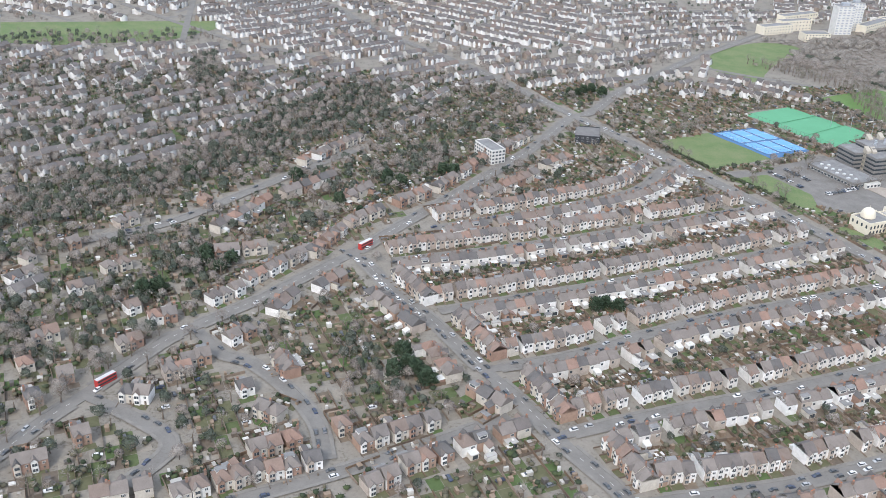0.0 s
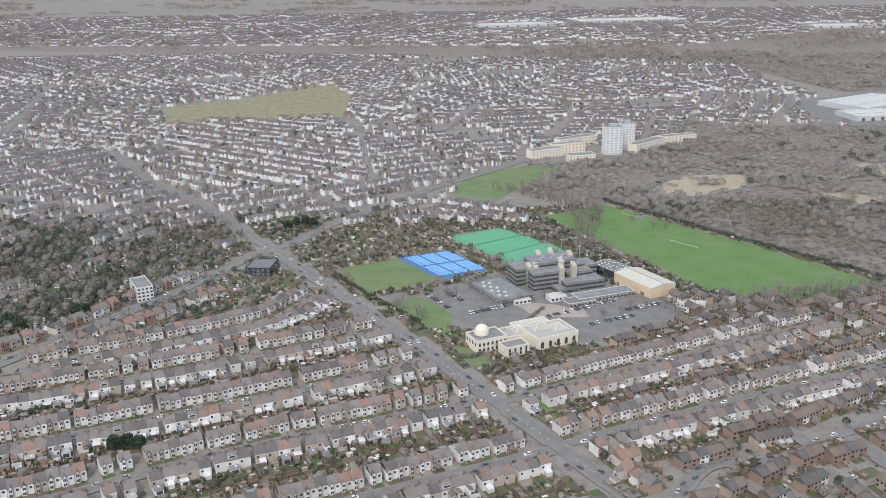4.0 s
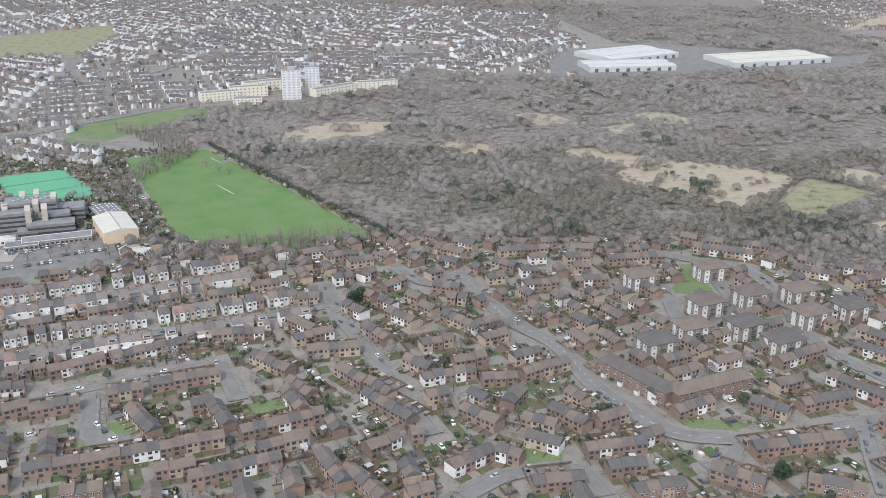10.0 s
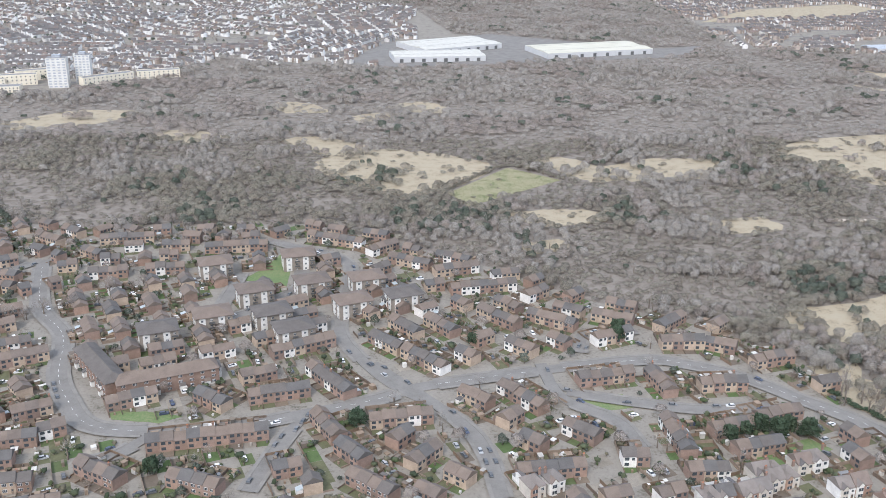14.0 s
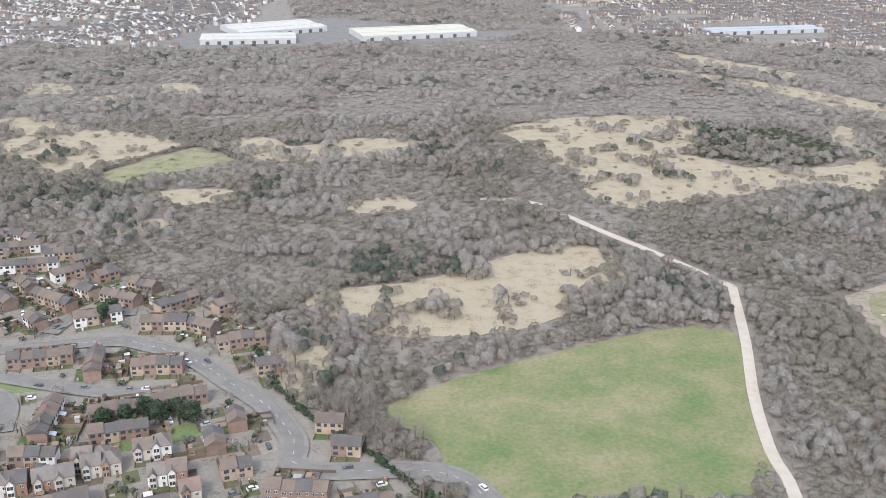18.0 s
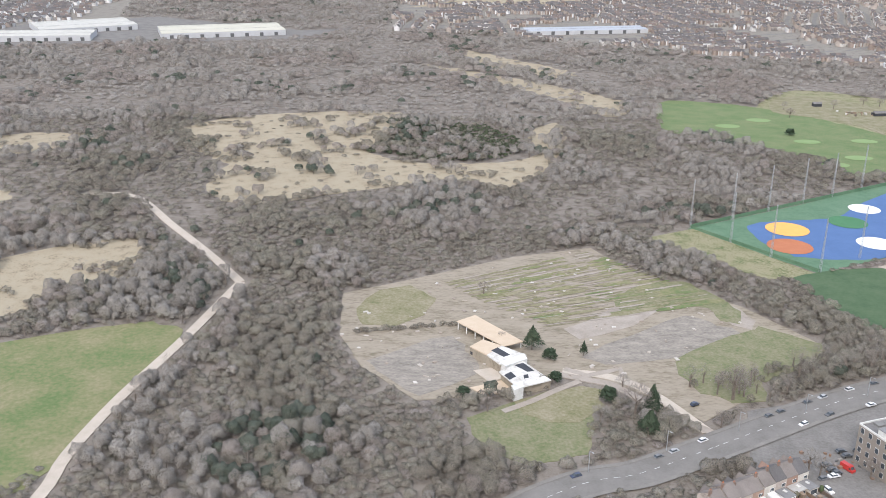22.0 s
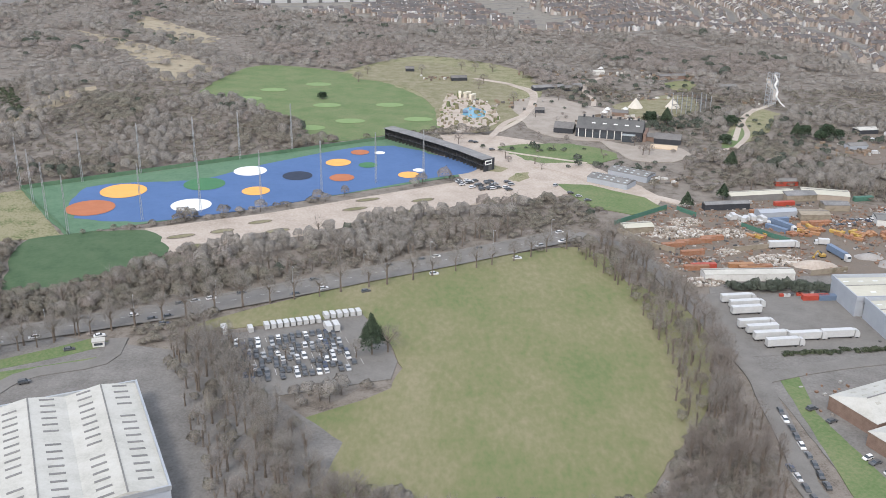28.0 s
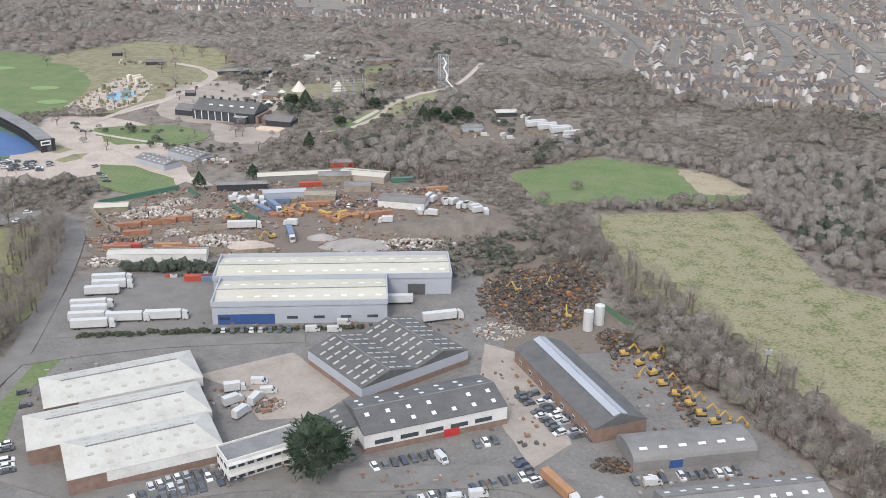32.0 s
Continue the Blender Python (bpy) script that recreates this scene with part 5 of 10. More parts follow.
WHEEL = Form()
for s0, s1, r in ((-.1, .1, .32),):
    WHEEL.add([(r * math.cos(i * .628), s, r * math.sin(i * .628)) for s in (s0, s1) for i in range(10)], [[i, (i + 1) % 10, 10 + (i + 1) % 10, 10 + i] for i in range(10)] + [list(range(10)), list(range(19, 9, -1))])
WHEEL = WHEEL.data("wheel", "tyre")
CARS = [car_data(), car_data(4.5, 1.8, 1.46, 1.15, .75), car_data(3.8, 1.68, 1.5, .85, .15), car_data(4.5, 1.86, 1.68, 1.0, .2)]
CAR_COUNT, CAR_THINGS = [0], [0]


def car(x, y, rz, rnd, wheels=False, z=.0):
    CAR_COUNT[0] += 1
    body, glass, L, whole = rnd.choice(CARS)
    if CAR_THINGS[0] >= 298:
        LOOSE_CARS.append((x, y, rz))
        return None
    CAR_THINGS[0] += 1
    wheels = wheels and CAR_THINGS[0] <= 80
    ob = thing("car", body if wheels else whole, at(x, y, z + .02, rz), "parked car with dark windows on asphalt", "car", "parked cars")
    part("glasshouse", glass, ob)
    if wheels:
        for sx in (-.31, .30):
            for sy in (-.78, .78):
                part("wheel", WHEEL, ob, "", at(L * sx, sy, .32))
    return ob


VAN = (Form().add([(x, y, z) for y in (-.98, .98) for x, z in ((-2.7, .4), (2.7, .4), (2.7, 1.0), (2.2, 1.25), (1.5, 2.15), (1.2, 2.35), (-2.7, 2.35))], [list(range(7)), list(range(13, 6, -1))] + [[(i + 1) % 7, i, 7 + i, 7 + (i + 1) % 7] for i in range(7)]).data("van_body", "van_white"),
       Form().add([(2.22, -.8, 1.28), (2.22, .8, 1.28), (1.56, .75, 2.12), (1.56, -.75, 2.12)], [[0, 1, 2, 3]]).box(1.0, -1.0, 1.3, 1.75, 1.0, 1.85, 0, True).data("cab_glazing", "glass"))


def van(x, y, rz, wheels=True, label="white panel van parked on asphalt"):
    ob = thing("van", VAN[0], at(x, y, .05, rz), label, "van", "parked vans")
    part("cab_glazing", VAN[1], ob)
    if wheels:
        for sx in (-1.7, 1.75):
            for sy in (-.88, .88):
                part("wheel", WHEEL, ob, "", at(sx, sy, .34))
    return ob


TRUCK = dict(box=Form().box(-6.8, -1.25, 1.1, 6.4, 1.25, 4.0, 0, True).box(-6.8, -1.1, .75, 6.0, 1.1, 1.1, 1, True).data("trailer", ["van_white", "metal_dark"]),
             cab=Form().add([(x, y, z) for y in (-1.22, 1.22) for x, z in ((6.9, .6), (9.1, .6), (9.1, 1.9), (8.8, 3.1), (7.6, 3.75), (6.9, 3.75))], [list(range(6)), list(range(11, 5, -1))] + [[(i + 1) % 6, i, 6 + i, 6 + (i + 1) % 6] for i in range(6)]).data("cab", "van_white"),
             glass=Form().add([(9.12, -1.05, 1.95), (9.12, 1.05, 1.95), (8.84, 1.0, 3.0), (8.84, -1.0, 3.0)], [[0, 1, 2, 3]]).data("windscreen", "glass"),
             flat=Form().box(-6.8, -1.25, 1.1, 6.4, 1.25, 3.6, 0, True).box(-6.8, -1.1, .75, 6.0, 1.1, 1.1, 1, True).data("trailer", ["skip_orange", "metal_dark"]))


def lorry(x, y, rz, cab=True, orange=False):
    ob = thing("articulated_lorry" if cab else "lorry_trailer", TRUCK["flat" if orange else "box"], at(x, y, 0, rz), "white box lorry trailer parked in a yard" if not orange else "orange goods trailer parked in a yard", "lorry", "parked lorries")
    if cab:
        c = part("cab", TRUCK["cab"], ob)
        part("windscreen", TRUCK["glass"], c)
    for sx in (-5.2, -3.9) + ((7.8, 5.2) if cab else (5.2,)):
        for sy in (-1.1, 1.1):
            part("wheel", WHEEL, ob, "", at(sx, sy, .42) @ Matrix.Diagonal((1.35, 1.6, 1.35, 1)))
    return ob


BOXTRUCK = (Form().box(-3.6, -1.15, .9, 1.6, 1.15, 3.5, 0, True).box(-3.6, -.9, .55, 3.2, .9, .9, 1, True).data("truck_box", ["van_white", "metal_dark"]), Form().add([(x, y, z) for y in (-1.05, 1.05) for x, z in ((1.75, .5), (3.5, .5), (3.5, 1.4), (3.1, 2.5), (1.75, 2.6))], [list(range(5)), list(range(9, 4, -1))] + [[(i + 1) % 5, i, 5 + i, 5 + (i + 1) % 5] for i in range(5)]).data("cab", "van_white"), Form().box(3.15, -.9, 1.5, 3.46, .9, 2.3, 0, True).data("windscreen", "glass"))


def box_truck(x, y, rz):
    ob = thing("box_truck", BOXTRUCK[0], at(x, y, 0, rz), "small white box truck parked in a yard", "truck", "parked trucks")
    c = part("cab", BOXTRUCK[1], ob)
    part("windscreen", BOXTRUCK[2], c)
    for sx in (-2.3, 2.5):
        for sy in (-.95, .95):
            part("wheel", WHEEL, ob, "", at(sx, sy, .36))
    return ob


def bus(x, y, rz):
    f = Form().box(-5.4, -1.25, .35, 5.4, 1.25, 4.3, 0, True)
    ob = thing("double_decker_bus", f.data("bus_body", "bus_red"), at(x, y, .15, rz), "red double-decker bus with white roof on the road", "bus")
    part("bus_roof", Form().box(-5.3, -1.15, 4.3, 5.3, 1.15, 4.42, 0, True).data("bus_roof", "van_white"), ob, "white bus roof")
    for z in (1.2, 3.0):
        for s in (-1, 1):
            part("window_band", Form().box(-5.1, min(s * 1.24, s * 1.28), z, 5.1, max(s * 1.24, s * 1.28), z + .85, 0, True).data("window_band", "glass"), ob)
    for sx in (-3.2, 3.4):
        for sy in (-1.12, 1.12):
            part("wheel", WHEEL, ob, "", at(sx, sy, .45) @ Matrix.Diagonal((1.4, 1.3, 1.4, 1)))


def park_along(pts, side, rnd, chance=.5, step=6.2, wheels=False):
    """Cars at the kerb of a road."""
    L = np.array(curve(pts, step))
    for a, b in zip(L, L[1:]):
        if rnd.random() < chance and np.linalg.norm(b - a) > .01:
            d = (b - a) / np.linalg.norm(b - a)
            p = a + np.array([-d[1], d[0]]) * side
            if CAR_COUNT[0] < MOST_CARS:
                car(float(p[0]), float(p[1]), math.degrees(math.atan2(d[1], d[0])) + rnd.choice((0, 180)), rnd, wheels, .16)


def park_rows(x, y, rz, n, rnd, chance=.85, step=2.6, wheels=False):
    """Cars side by side in bays along a line."""
    c, s = math.cos(radians(rz)), math.sin(radians(rz))
    for i in range(n):
        if rnd.random() < chance and CAR_COUNT[0] < MOST_CARS:
            car(x + c * step * i, y + s * step * i, rz + 90 + rnd.uniform(-3, 3) + rnd.choice((0, 180)), rnd, wheels, .1)


MOST_CARS = 900
CAR_SHELL = Form().add([(-2.1, -.86, .1), (2.1, -.86, .1), (2.1, .86, .1), (-2.1, .86, .1), (-2.1, -.86, .85), (2.1, -.86, .7), (2.1, .86, .7), (-2.1, .86, .85), (-1.9, -.8, .92), (1.1, -.8, .92), (1.1, .8, .92), (-1.9, .8, .92)], [[0, 1, 5, 4], [1, 2, 6, 5], [2, 3, 7, 6], [3, 0, 4, 7], [4, 5, 9, 8], [5, 6, 10, 9], [6, 7, 11, 10], [7, 4, 8, 11]])
CAR_SHELL.v += [(-1.5, -.66, 1.47), (.4, -.66, 1.47), (.4, .66, 1.47), (-1.5, .66, 1.47)]
CAR_SHELL.f += [[8, 9, 13, 12], [9, 10, 14, 13], [10, 11, 15, 14], [11, 8, 12, 15], [12, 13, 14, 15]]
CAR_SHELL.m += [1, 1, 1, 1, 0]
CAR_SHELL = CAR_SHELL.data("car_shell", ["car_paint", "glass"])


def park_rest():
    if LOOSE_CARS:
        join_meshes("parked_cars", [(CAR_SHELL, at(x, y, .1, rz)) for x, y, rz in LOOSE_CARS], "further parked cars on drives and kerbs", "cars")


# ---- larger buildings ----
def hall(name, x, y, rz, w, d, he, hr, wall, roof, label, lights=(0, 0), light="skylight", bays=1, base="", slope=.35, hip=0.0, long=0.0):
    """A shed of one or more pitched bays with its ridges along local x. lights: rooflights along and up each slope."""
    ob = thing(name, None, at(x, y, 0, rz), label, "industrial building")
    bd = d / bays
    for b in range(bays):
        yc = -d / 2 + bd * (b + .5)
        f = Form().walls(w, bd, he, hr - .05, 0, hip > 0)
        part("wall", f.data("wall", wall), ob, "", at(0, yc))
        part("roof", Form().pitched(w, bd, he, hr, .15 if bays == 1 else .02, .15, 0, hip).data("roof", roof), ob, "", at(0, yc))
        nx, ny = lights
        if nx:
            t = math.atan2(hr - he, bd / 2)
            lw = min(w / nx * slope, 3.2 if slope > .3 else 9)
            ll = long / 2 or .55
            me = Form().box(-lw / 2, -ll, -.02, lw / 2, ll, .07, 0, True).data("rooflight", light)
            for s in (-1, 1):
                for i in range(nx):
                    for j in range(ny):
                        u = (j + .7) / (ny + .4)
                        px = -w / 2 + w * (i + .5) / nx
                        py = yc + s * bd / 2 * (1 - u)
                        if (i * 7 + j * 5 + b * 3 + (s > 0) * 2) % 11 == 0:
                            continue
                        if hip and abs(px) > w / 2 - hip * .9:
                            continue
                        part("rooflight", me, ob, "", at(px, py, he + (hr - he) * u + .17) @ pose(0, 0, 0, math.degrees(-s * t)))
        part("ridge", Form().box(-w / 2 + hip, -.25, hr + .1, w / 2 - hip, .25, hr + .26, 0, True).data("ridge", "sheet_grey" if roof != "sheet_grey" else "slate"), ob, "", at(0, yc))
    if base:
        part("plinth", Form().box(-w / 2 - .06, -d / 2 - .06, -.2, w / 2 + .06, d / 2 + .06, 2.2, 0).data("plinth", base), ob)
    return ob


def bay_door(ob, x, y, rz, w, h, mat="deep_blue", name="loading_door"):
    return part(name, Form().box(-w / 2, -.12, 0, w / 2, .1, h, 0, True).box(-w / 2 - .2, -.16, h, w / 2 + .2, .1, h + .25, 1, True).data(name, [mat, "metal_pale"]), ob, "", at(x, y, 0, rz))


def block(name, x, y, rz, w, d, h, storeys, cols, wall, roof, label, category="building", win=(1.3, 1.4), sides=2, parapet=.6, bands=""):
    """A flat-roofed block with separate windows on its long faces (and ends)."""
    ob = thing(name, None, at(x, y, 0, rz), label, category)
    f = Form().box(-w / 2, -d / 2, -.3, w / 2, d / 2, h, 0)
    part("wall", f.data("wall", wall), ob)
    r = Form().box(-w / 2 + .3, -d / 2 + .3, h - .1, w / 2 - .3, d / 2 - .3, h + .06, 0)
    part("roof", r.data("roof", roof), ob)
    p = Form()
    for a in ((-w / 2 - .05, -d / 2 - .05, w / 2 + .05, -d / 2 + .3), (-w / 2 - .05, d / 2 - .3, w / 2 + .05, d / 2 + .05), (-w / 2 - .05, -d / 2 + .3, -w / 2 + .3, d / 2 - .3), (w / 2 - .3, -d / 2 + .3, w / 2 + .05, d / 2 - .3)):
        p.box(a[0], a[1], h, a[2], a[3], h + parapet, 0)
    part("parapet", p.data("parapet", wall if not bands else bands), ob)
    me = Form().box(-win[0] / 2 - .08, -.08, -.08, win[0] / 2 + .08, .04, win[1] + .08, 0, True).box(-win[0] / 2, -.11, 0, win[0] / 2, -.07, win[1], 1, True).data("window", ["paint_white", "glass"])
    fh = h / storeys
    for k in range(storeys):
        z = fh * k + fh * .32
        for i in range(cols):
            u = -w / 2 + w * (i + .5) / cols
            part("window", me, ob, "", at(u, -d / 2, z))
        n = max(1, round(cols * d / w))
        if sides > 1:
            for s in (-1, 1):
                for i in range(n):
                    part("window", me, ob, "", at(s * w / 2, -d / 2 + d * (i + .5) / n, z, 90 * s))
    return ob


def flats(x, y, rz, rnd):
    """A three-storey block of flats with white panels, balconies and a low hipped grey roof."""
    w, d, h = 19, 15, 9.6
    ob = thing("apartment_block", None, at(x, y, 0, rz), "three-storey flats with white panels and grey hipped roof", "apartment building", "blocks of flats")
    part("wall", Form().box(-w / 2, -d / 2, -.3, w / 2, d / 2, h, 0).data("wall", "brick_brown"), ob)
    part("roof", Form().pitched(w, d, h, h + 2.2, .9, .25, 0, d * .5).data("roof", "estate_roof"), ob)
    panel = Form().box(-1.7, -.2, 0, 1.7, .1, h - .4, 0, True).data("panel", "render_white")
    win = WIN[(1.2, 1.2)]
    for u in (-w * .33, 0.2 * w):
        part("panel", panel, ob, "", at(u, -d / 2, .3))
        part("panel", panel, ob, "", at(-w / 2, u * .6, .3, -90))
    for k in range(3):
        for u in (-w * .33, -.08 * w, .2 * w, w * .4):
            part("window", win, ob, "", at(u, -d / 2 - (.2 if u in (-w * .33, .2 * w) else 0), .9 + 3.05 * k))
        for u in (-4.2, 0, 4.2):
            part("window", win, ob, "", at(-w / 2 - .2, u, .9 + 3.05 * k, -90))
    rail = Form().box(-1.5, -1.3, -.15, 1.5, 0, 0, 0, True).box(-1.5, -1.3, 0, 1.5, -1.22, 1.0, 1, True).data("balcony", ["concrete", "metal_dark"])
    for k in (1, 2):
        part("balcony", rail, ob, "", at(w * .4, -d / 2, 3.05 * k))
        part("balcony", rail, ob, "", at(-.08 * w, -d / 2, 3.05 * k))
    return ob


def tower_block(x, y, rz, w, d, h):
    ob = thing("tower_block", None, at(x, y, 0, rz), "white residential tower block with grey window strips", "tower block", "tower blocks")
    part("wall", Form().box(-w / 2, -d / 2, -.3, w / 2, d / 2, h, 0).data("wall", "render_white"), ob)
    part("roof", Form().box(-w / 2 + .4, -d / 2 + .4, h, w / 2 - .4, d / 2 - .4, h + .3, 0).data("roof", "felt_roof"), ob)
    part("plant_room", Form().box(-w * .2, -3, h + .3, w * .2, 3, h + 3.2, 0).data("plant_room", "sheet_blue"), ob)
    for i in range(4):
        u = -w / 2 + w * (i + .5) / 4
        for k in range(11):
            part("window", Form().box(u - w * .07, -d / 2 - .1, 1 + k * h / 11, u + w * .07, -d / 2 + .05, 2.5 + k * h / 11, 0, True).data("window", "sheet_blue"), ob)


def landmarks():
    rnd = random.Random(11)
    for x, y, rz in ((784, 596, 18), (832, 610, 14), (814, 555, 22), (845, 568, 20), (876, 573, 18), (828, 525, 24), (842, 505, 24), (870, 540, 24), (898, 549, 22), (773, 503, 20), (797, 522, 20)):
        flats(x, y, rz, rnd)
    tower_block(493, 1168, 8, 22, 14, 34)
    tower_block(515, 1190, 8, 17, 14, 34)
    for x, y, rz, w, d, h, n in ((410, 1158, 25, 46, 14, 10, 10), (448, 1128, 8, 32, 16, 9, 8), (456, 1216, 30, 60, 13, 12, 12), (541, 1188, 42, 62, 13, 11, 12), (590, 1232, 20, 50, 13, 9, 9), (440, 1180, 20, 44, 12, 12, 9)):
        block("low_rise_block", x, y, rz, w, d, h, 3, n, "cream_stone", "felt_roof", "cream and tan low-rise block beside the towers", "apartment building", sides=1)
    # domed hall
    ob = thing("domed_hall", None, at(0, 0), "cream stone hall with a dome, arched windows and gabled wings", "community hall")
    c, s = math.cos(radians(24)), math.sin(radians(24))

    def rect(cx, cy, w, d):
        return [(cx + u * c - v * s, cy + u * s + v * c) for u, v in ((-w / 2, -d / 2), (w / 2, -d / 2), (w / 2, d / 2), (-w / 2, d / 2))]

    def wing(name, cx, cy, w, d, h, top="felt_roof", rim=.35):
        f = Form().prism(rect(cx, cy, w, d), -.2, h, 0, 1)
        for a, b, e, g in ((-w / 2, -d / 2, w / 2, -d / 2 + .5), (-w / 2, d / 2 - .5, w / 2, d / 2), (-w / 2, -d / 2 + .5, -w / 2 + .5, d / 2 - .5), (w / 2 - .5, -d / 2 + .5, w / 2, d / 2 - .5)):
            q = [(cx + u * c - v * s, cy + u * s + v * c) for u, v in ((a, b), (e, b), (e, g), (a, g))]
            f.prism(q, h + .004, h + rim + .5, 0)
        return part(name, f.data(name, ["cream_stone", top]), ob)

    wing("front_block", 300, 592, 22, 17, 8.2)
    wing("porch_block", 317, 581, 17, 11, 6.2)
    wing("link_block", 318, 602, 18, 16, 5.6, "roof_pale")
    wing("great_hall", 342, 600, 31, 24, 7.6, "roof_pale")
    wing("rear_block", 331, 615, 26, 10, 6.4, "sheet_white")
    for cx, cy, w, d, h in ((336, 605, 14, 13, 12.2), (348, 603, 11, 12, 11.4), (322, 603, 9, 9, 9.4)):
        q = rect(cx, cy, w, d)
        base = 5.7 if cx < 330 else 7.7
        lantern = Form().add([(x, y, base) for x, y in q] + [(cx, cy, h)], [[0, 1, 4], [1, 2, 4], [2, 3, 4], [3, 0, 4]])
        for x, y in q:
            lantern.beam((x, y, base + .1), (cx, cy, h + .1), .35, .3, 1)
        part("pyramid_roof", lantern.data("pyramid_roof", ["skylight_dull", "cream_stone"]), ob, "glazed grey-green pyramid roof with cream ribs")
    dome = Form().cone(297, 593, 8.6, 10.4, 5.0, 5.0, 20)
    for k in range(6):
        a0, a1 = k * 15, (k + 1) * 15
        dome.cone(297, 593, 10.4 + 4.8 * math.sin(radians(a0)), 10.4 + 4.8 * math.sin(radians(a1)), 4.8 * math.cos(radians(a0)), max(.05, 4.8 * math.cos(radians(a1))), 20)
    dome.cone(297, 593, 15.1, 17.0, .25, .05, 6)
    part("dome", dome.data("dome", "cream_stone"), ob, "round cream dome with a finial")
    arch = Form().box(-.7, -.12, 0, .7, .05, 1.7, 0, True)
    arch.add([(-.7, -.12, 1.7), (.7, -.12, 1.7), (.5, -.12, 2.2), (0, -.12, 2.5), (-.5, -.12, 2.2)], [[0, 1, 2, 3, 4]])
    arch = arch.data("arched_window", "glass")
    for k in range(7):
        for z in (.9, 4.6):
            u, v = -9.3 + 3.1 * k, -8.5
            part("arched_window", arch, ob, "", at(300 + u * c - v * s, 592 + u * s + v * c, z, 24))
    for k in range(4):
        for z in (.8, 3.4):
            u, v = -6 + 4 * k, -5.5
            part("arched_window", arch, ob, "", at(317 + u * c - v * s, 581 + u * s + v * c, z, 24))
    for k in range(5):
        for z in (1.0,):
            u, v = -12 + 6 * k, -12
            part("arched_window", arch, ob, "", at(342 + u * c - v * s, 600 + u * s + v * c, z, 24) @ Matrix.Diagonal((1.6, 1, 1.9, 1)))
    for k in range(4):
        part("arched_window", arch, ob, "", at(300 - 11 * c - (-6 + 4 * k) * s, 592 - 11 * s + (-6 + 4 * k) * c, 4.6, 24 - 90))
    # school
    ob = thing("school_building", None, at(362, 716, 0, 18), "dark banded concrete school with stair towers", "school")
    for i, (u, v, w, d, h) in enumerate(((-2, 6, 36, 20, 17.2), (-26, 8, 16, 20, 13.7), (24, 6, 22, 18, 10.4), (-13, -9, 26, 15, 13.7), (14, -7, 22, 14, 10.4), (12, -20, 32, 14, 7), (-4, -22, 14, 12, 3.6))):
        for k in range(max(1, int(h / 3.4))):
            z = k * 3.4
            part("storey", Form().box(u - w / 2 + .3, v - d / 2 + .3, z, u + w / 2 - .3, v + d / 2 - .3, z + 1.6, 0).box(u - w / 2, v - d / 2, z + 1.6, u + w / 2, v + d / 2, z + 3.4, 1, True).data("storey", ["glass", "brick" if i == 9 else "sheet_grey"]), ob)
        part("roof", Form().box(u - w / 2 + .4, v - d / 2 + .4, 3.4 * max(1, int(h / 3.4)), u + w / 2 - .4, v + d / 2 - .4, 3.4 * max(1, int(h / 3.4)) + .15).data("roof", "felt_roof"), ob)
    for u, v, h in ((-24, -3, 18.0), (-19, -4, 17.4), (-3, -16, 18.4), (2, -5, 19.5), (8, -15, 18.4), (14, 4, 21), (2, 14, 21.5), (-8, 15, 20.6)):
        part("stair_tower", Form().box(u - 2, v - 2.2, 0, u + 2, v + 2.2, h - 2.5, 0).add([(u - 2, v - 2.2, h - 2.5), (u + 2, v - 2.2, h - 2.5), (u + 2, v + 2.2, h - 2.5), (u - 2, v + 2.2, h - 2.5), (u - 2, v + 2.2, h + .4), (u + 2, v + 2.2, h + .4)], [[0, 1, 5, 4], [1, 2, 5], [3, 0, 4], [2, 3, 4, 5]]).data("stair_tower", "tower_concrete"), ob, "pale concrete stair tower")
    for k in range(9):
        part("roof_plant", Form().box(-14 + 3.1 * k, 1 + (k % 3) * 3, 17, -12.4 + 3.1 * k, 3 + (k % 3) * 3, 18.4, 0).data("roof_plant", "metal_pale"), ob)
    g2 = hall("sports_hall", 427, 695, -62, 42, 24, 8.2, 10.2, "sandstone", "sheet_cream", "tan brick sports hall with pale metal roof")
    bay_door(g2, 12, -12, 0, 4, 3, "brick")
    s2 = hall("school_workshop", 411, 729, -58, 32, 20, 6, 7.2, "black_clad", "slate", "dark school block with rows of rooflights", (7, 3), "skylight")
    b2 = block("school_annexe", 317, 688, -63, 46, 26, 4.2, 1, 14, "sheet_grey", "felt_roof", "low flat-roofed school annexe with roof plant", "school", (2.2, 1.6))
    for k in range(10):
        part("roof_plant", Form().box(-18 + 3.7 * k, -6 + 4 * math.sin(k * 2.1), 4.2, -16 + 3.7 * k, -4 + 4 * math.sin(k * 2.1), 5.3, 0).data("roof_plant", "van_white"), b2)
    for x, y, rz, w, d, h, wall, roof in ((392, 676, 20, 46, 13, 4.2, "brick_brown", "felt_roof"), (372, 664, 20, 22, 12, 3.6, "brick_brown", "slate"), (357, 674, 20, 13, 9, 3.8, "render_white", "sheet_white"), (331, 668, 20, 13, 5, 3.4, "render_white", "sheet_white")):
        block("school_wing", x, y, rz, w, d, h, 1, max(4, int(w / 3)), wall, roof, "low flat-roofed school wing with pale roof edges", "school", (2.0, 1.6), 1, .35, "render_white")
    lamp = Form().beam((0, 0, 0), (0, 0, 13), .3, .3).box(-1.3, -.25, 12.4, 1.3, .25, 13.4, 1, True).data("floodlight_mast", ["metal_pale", "metal_pale"])
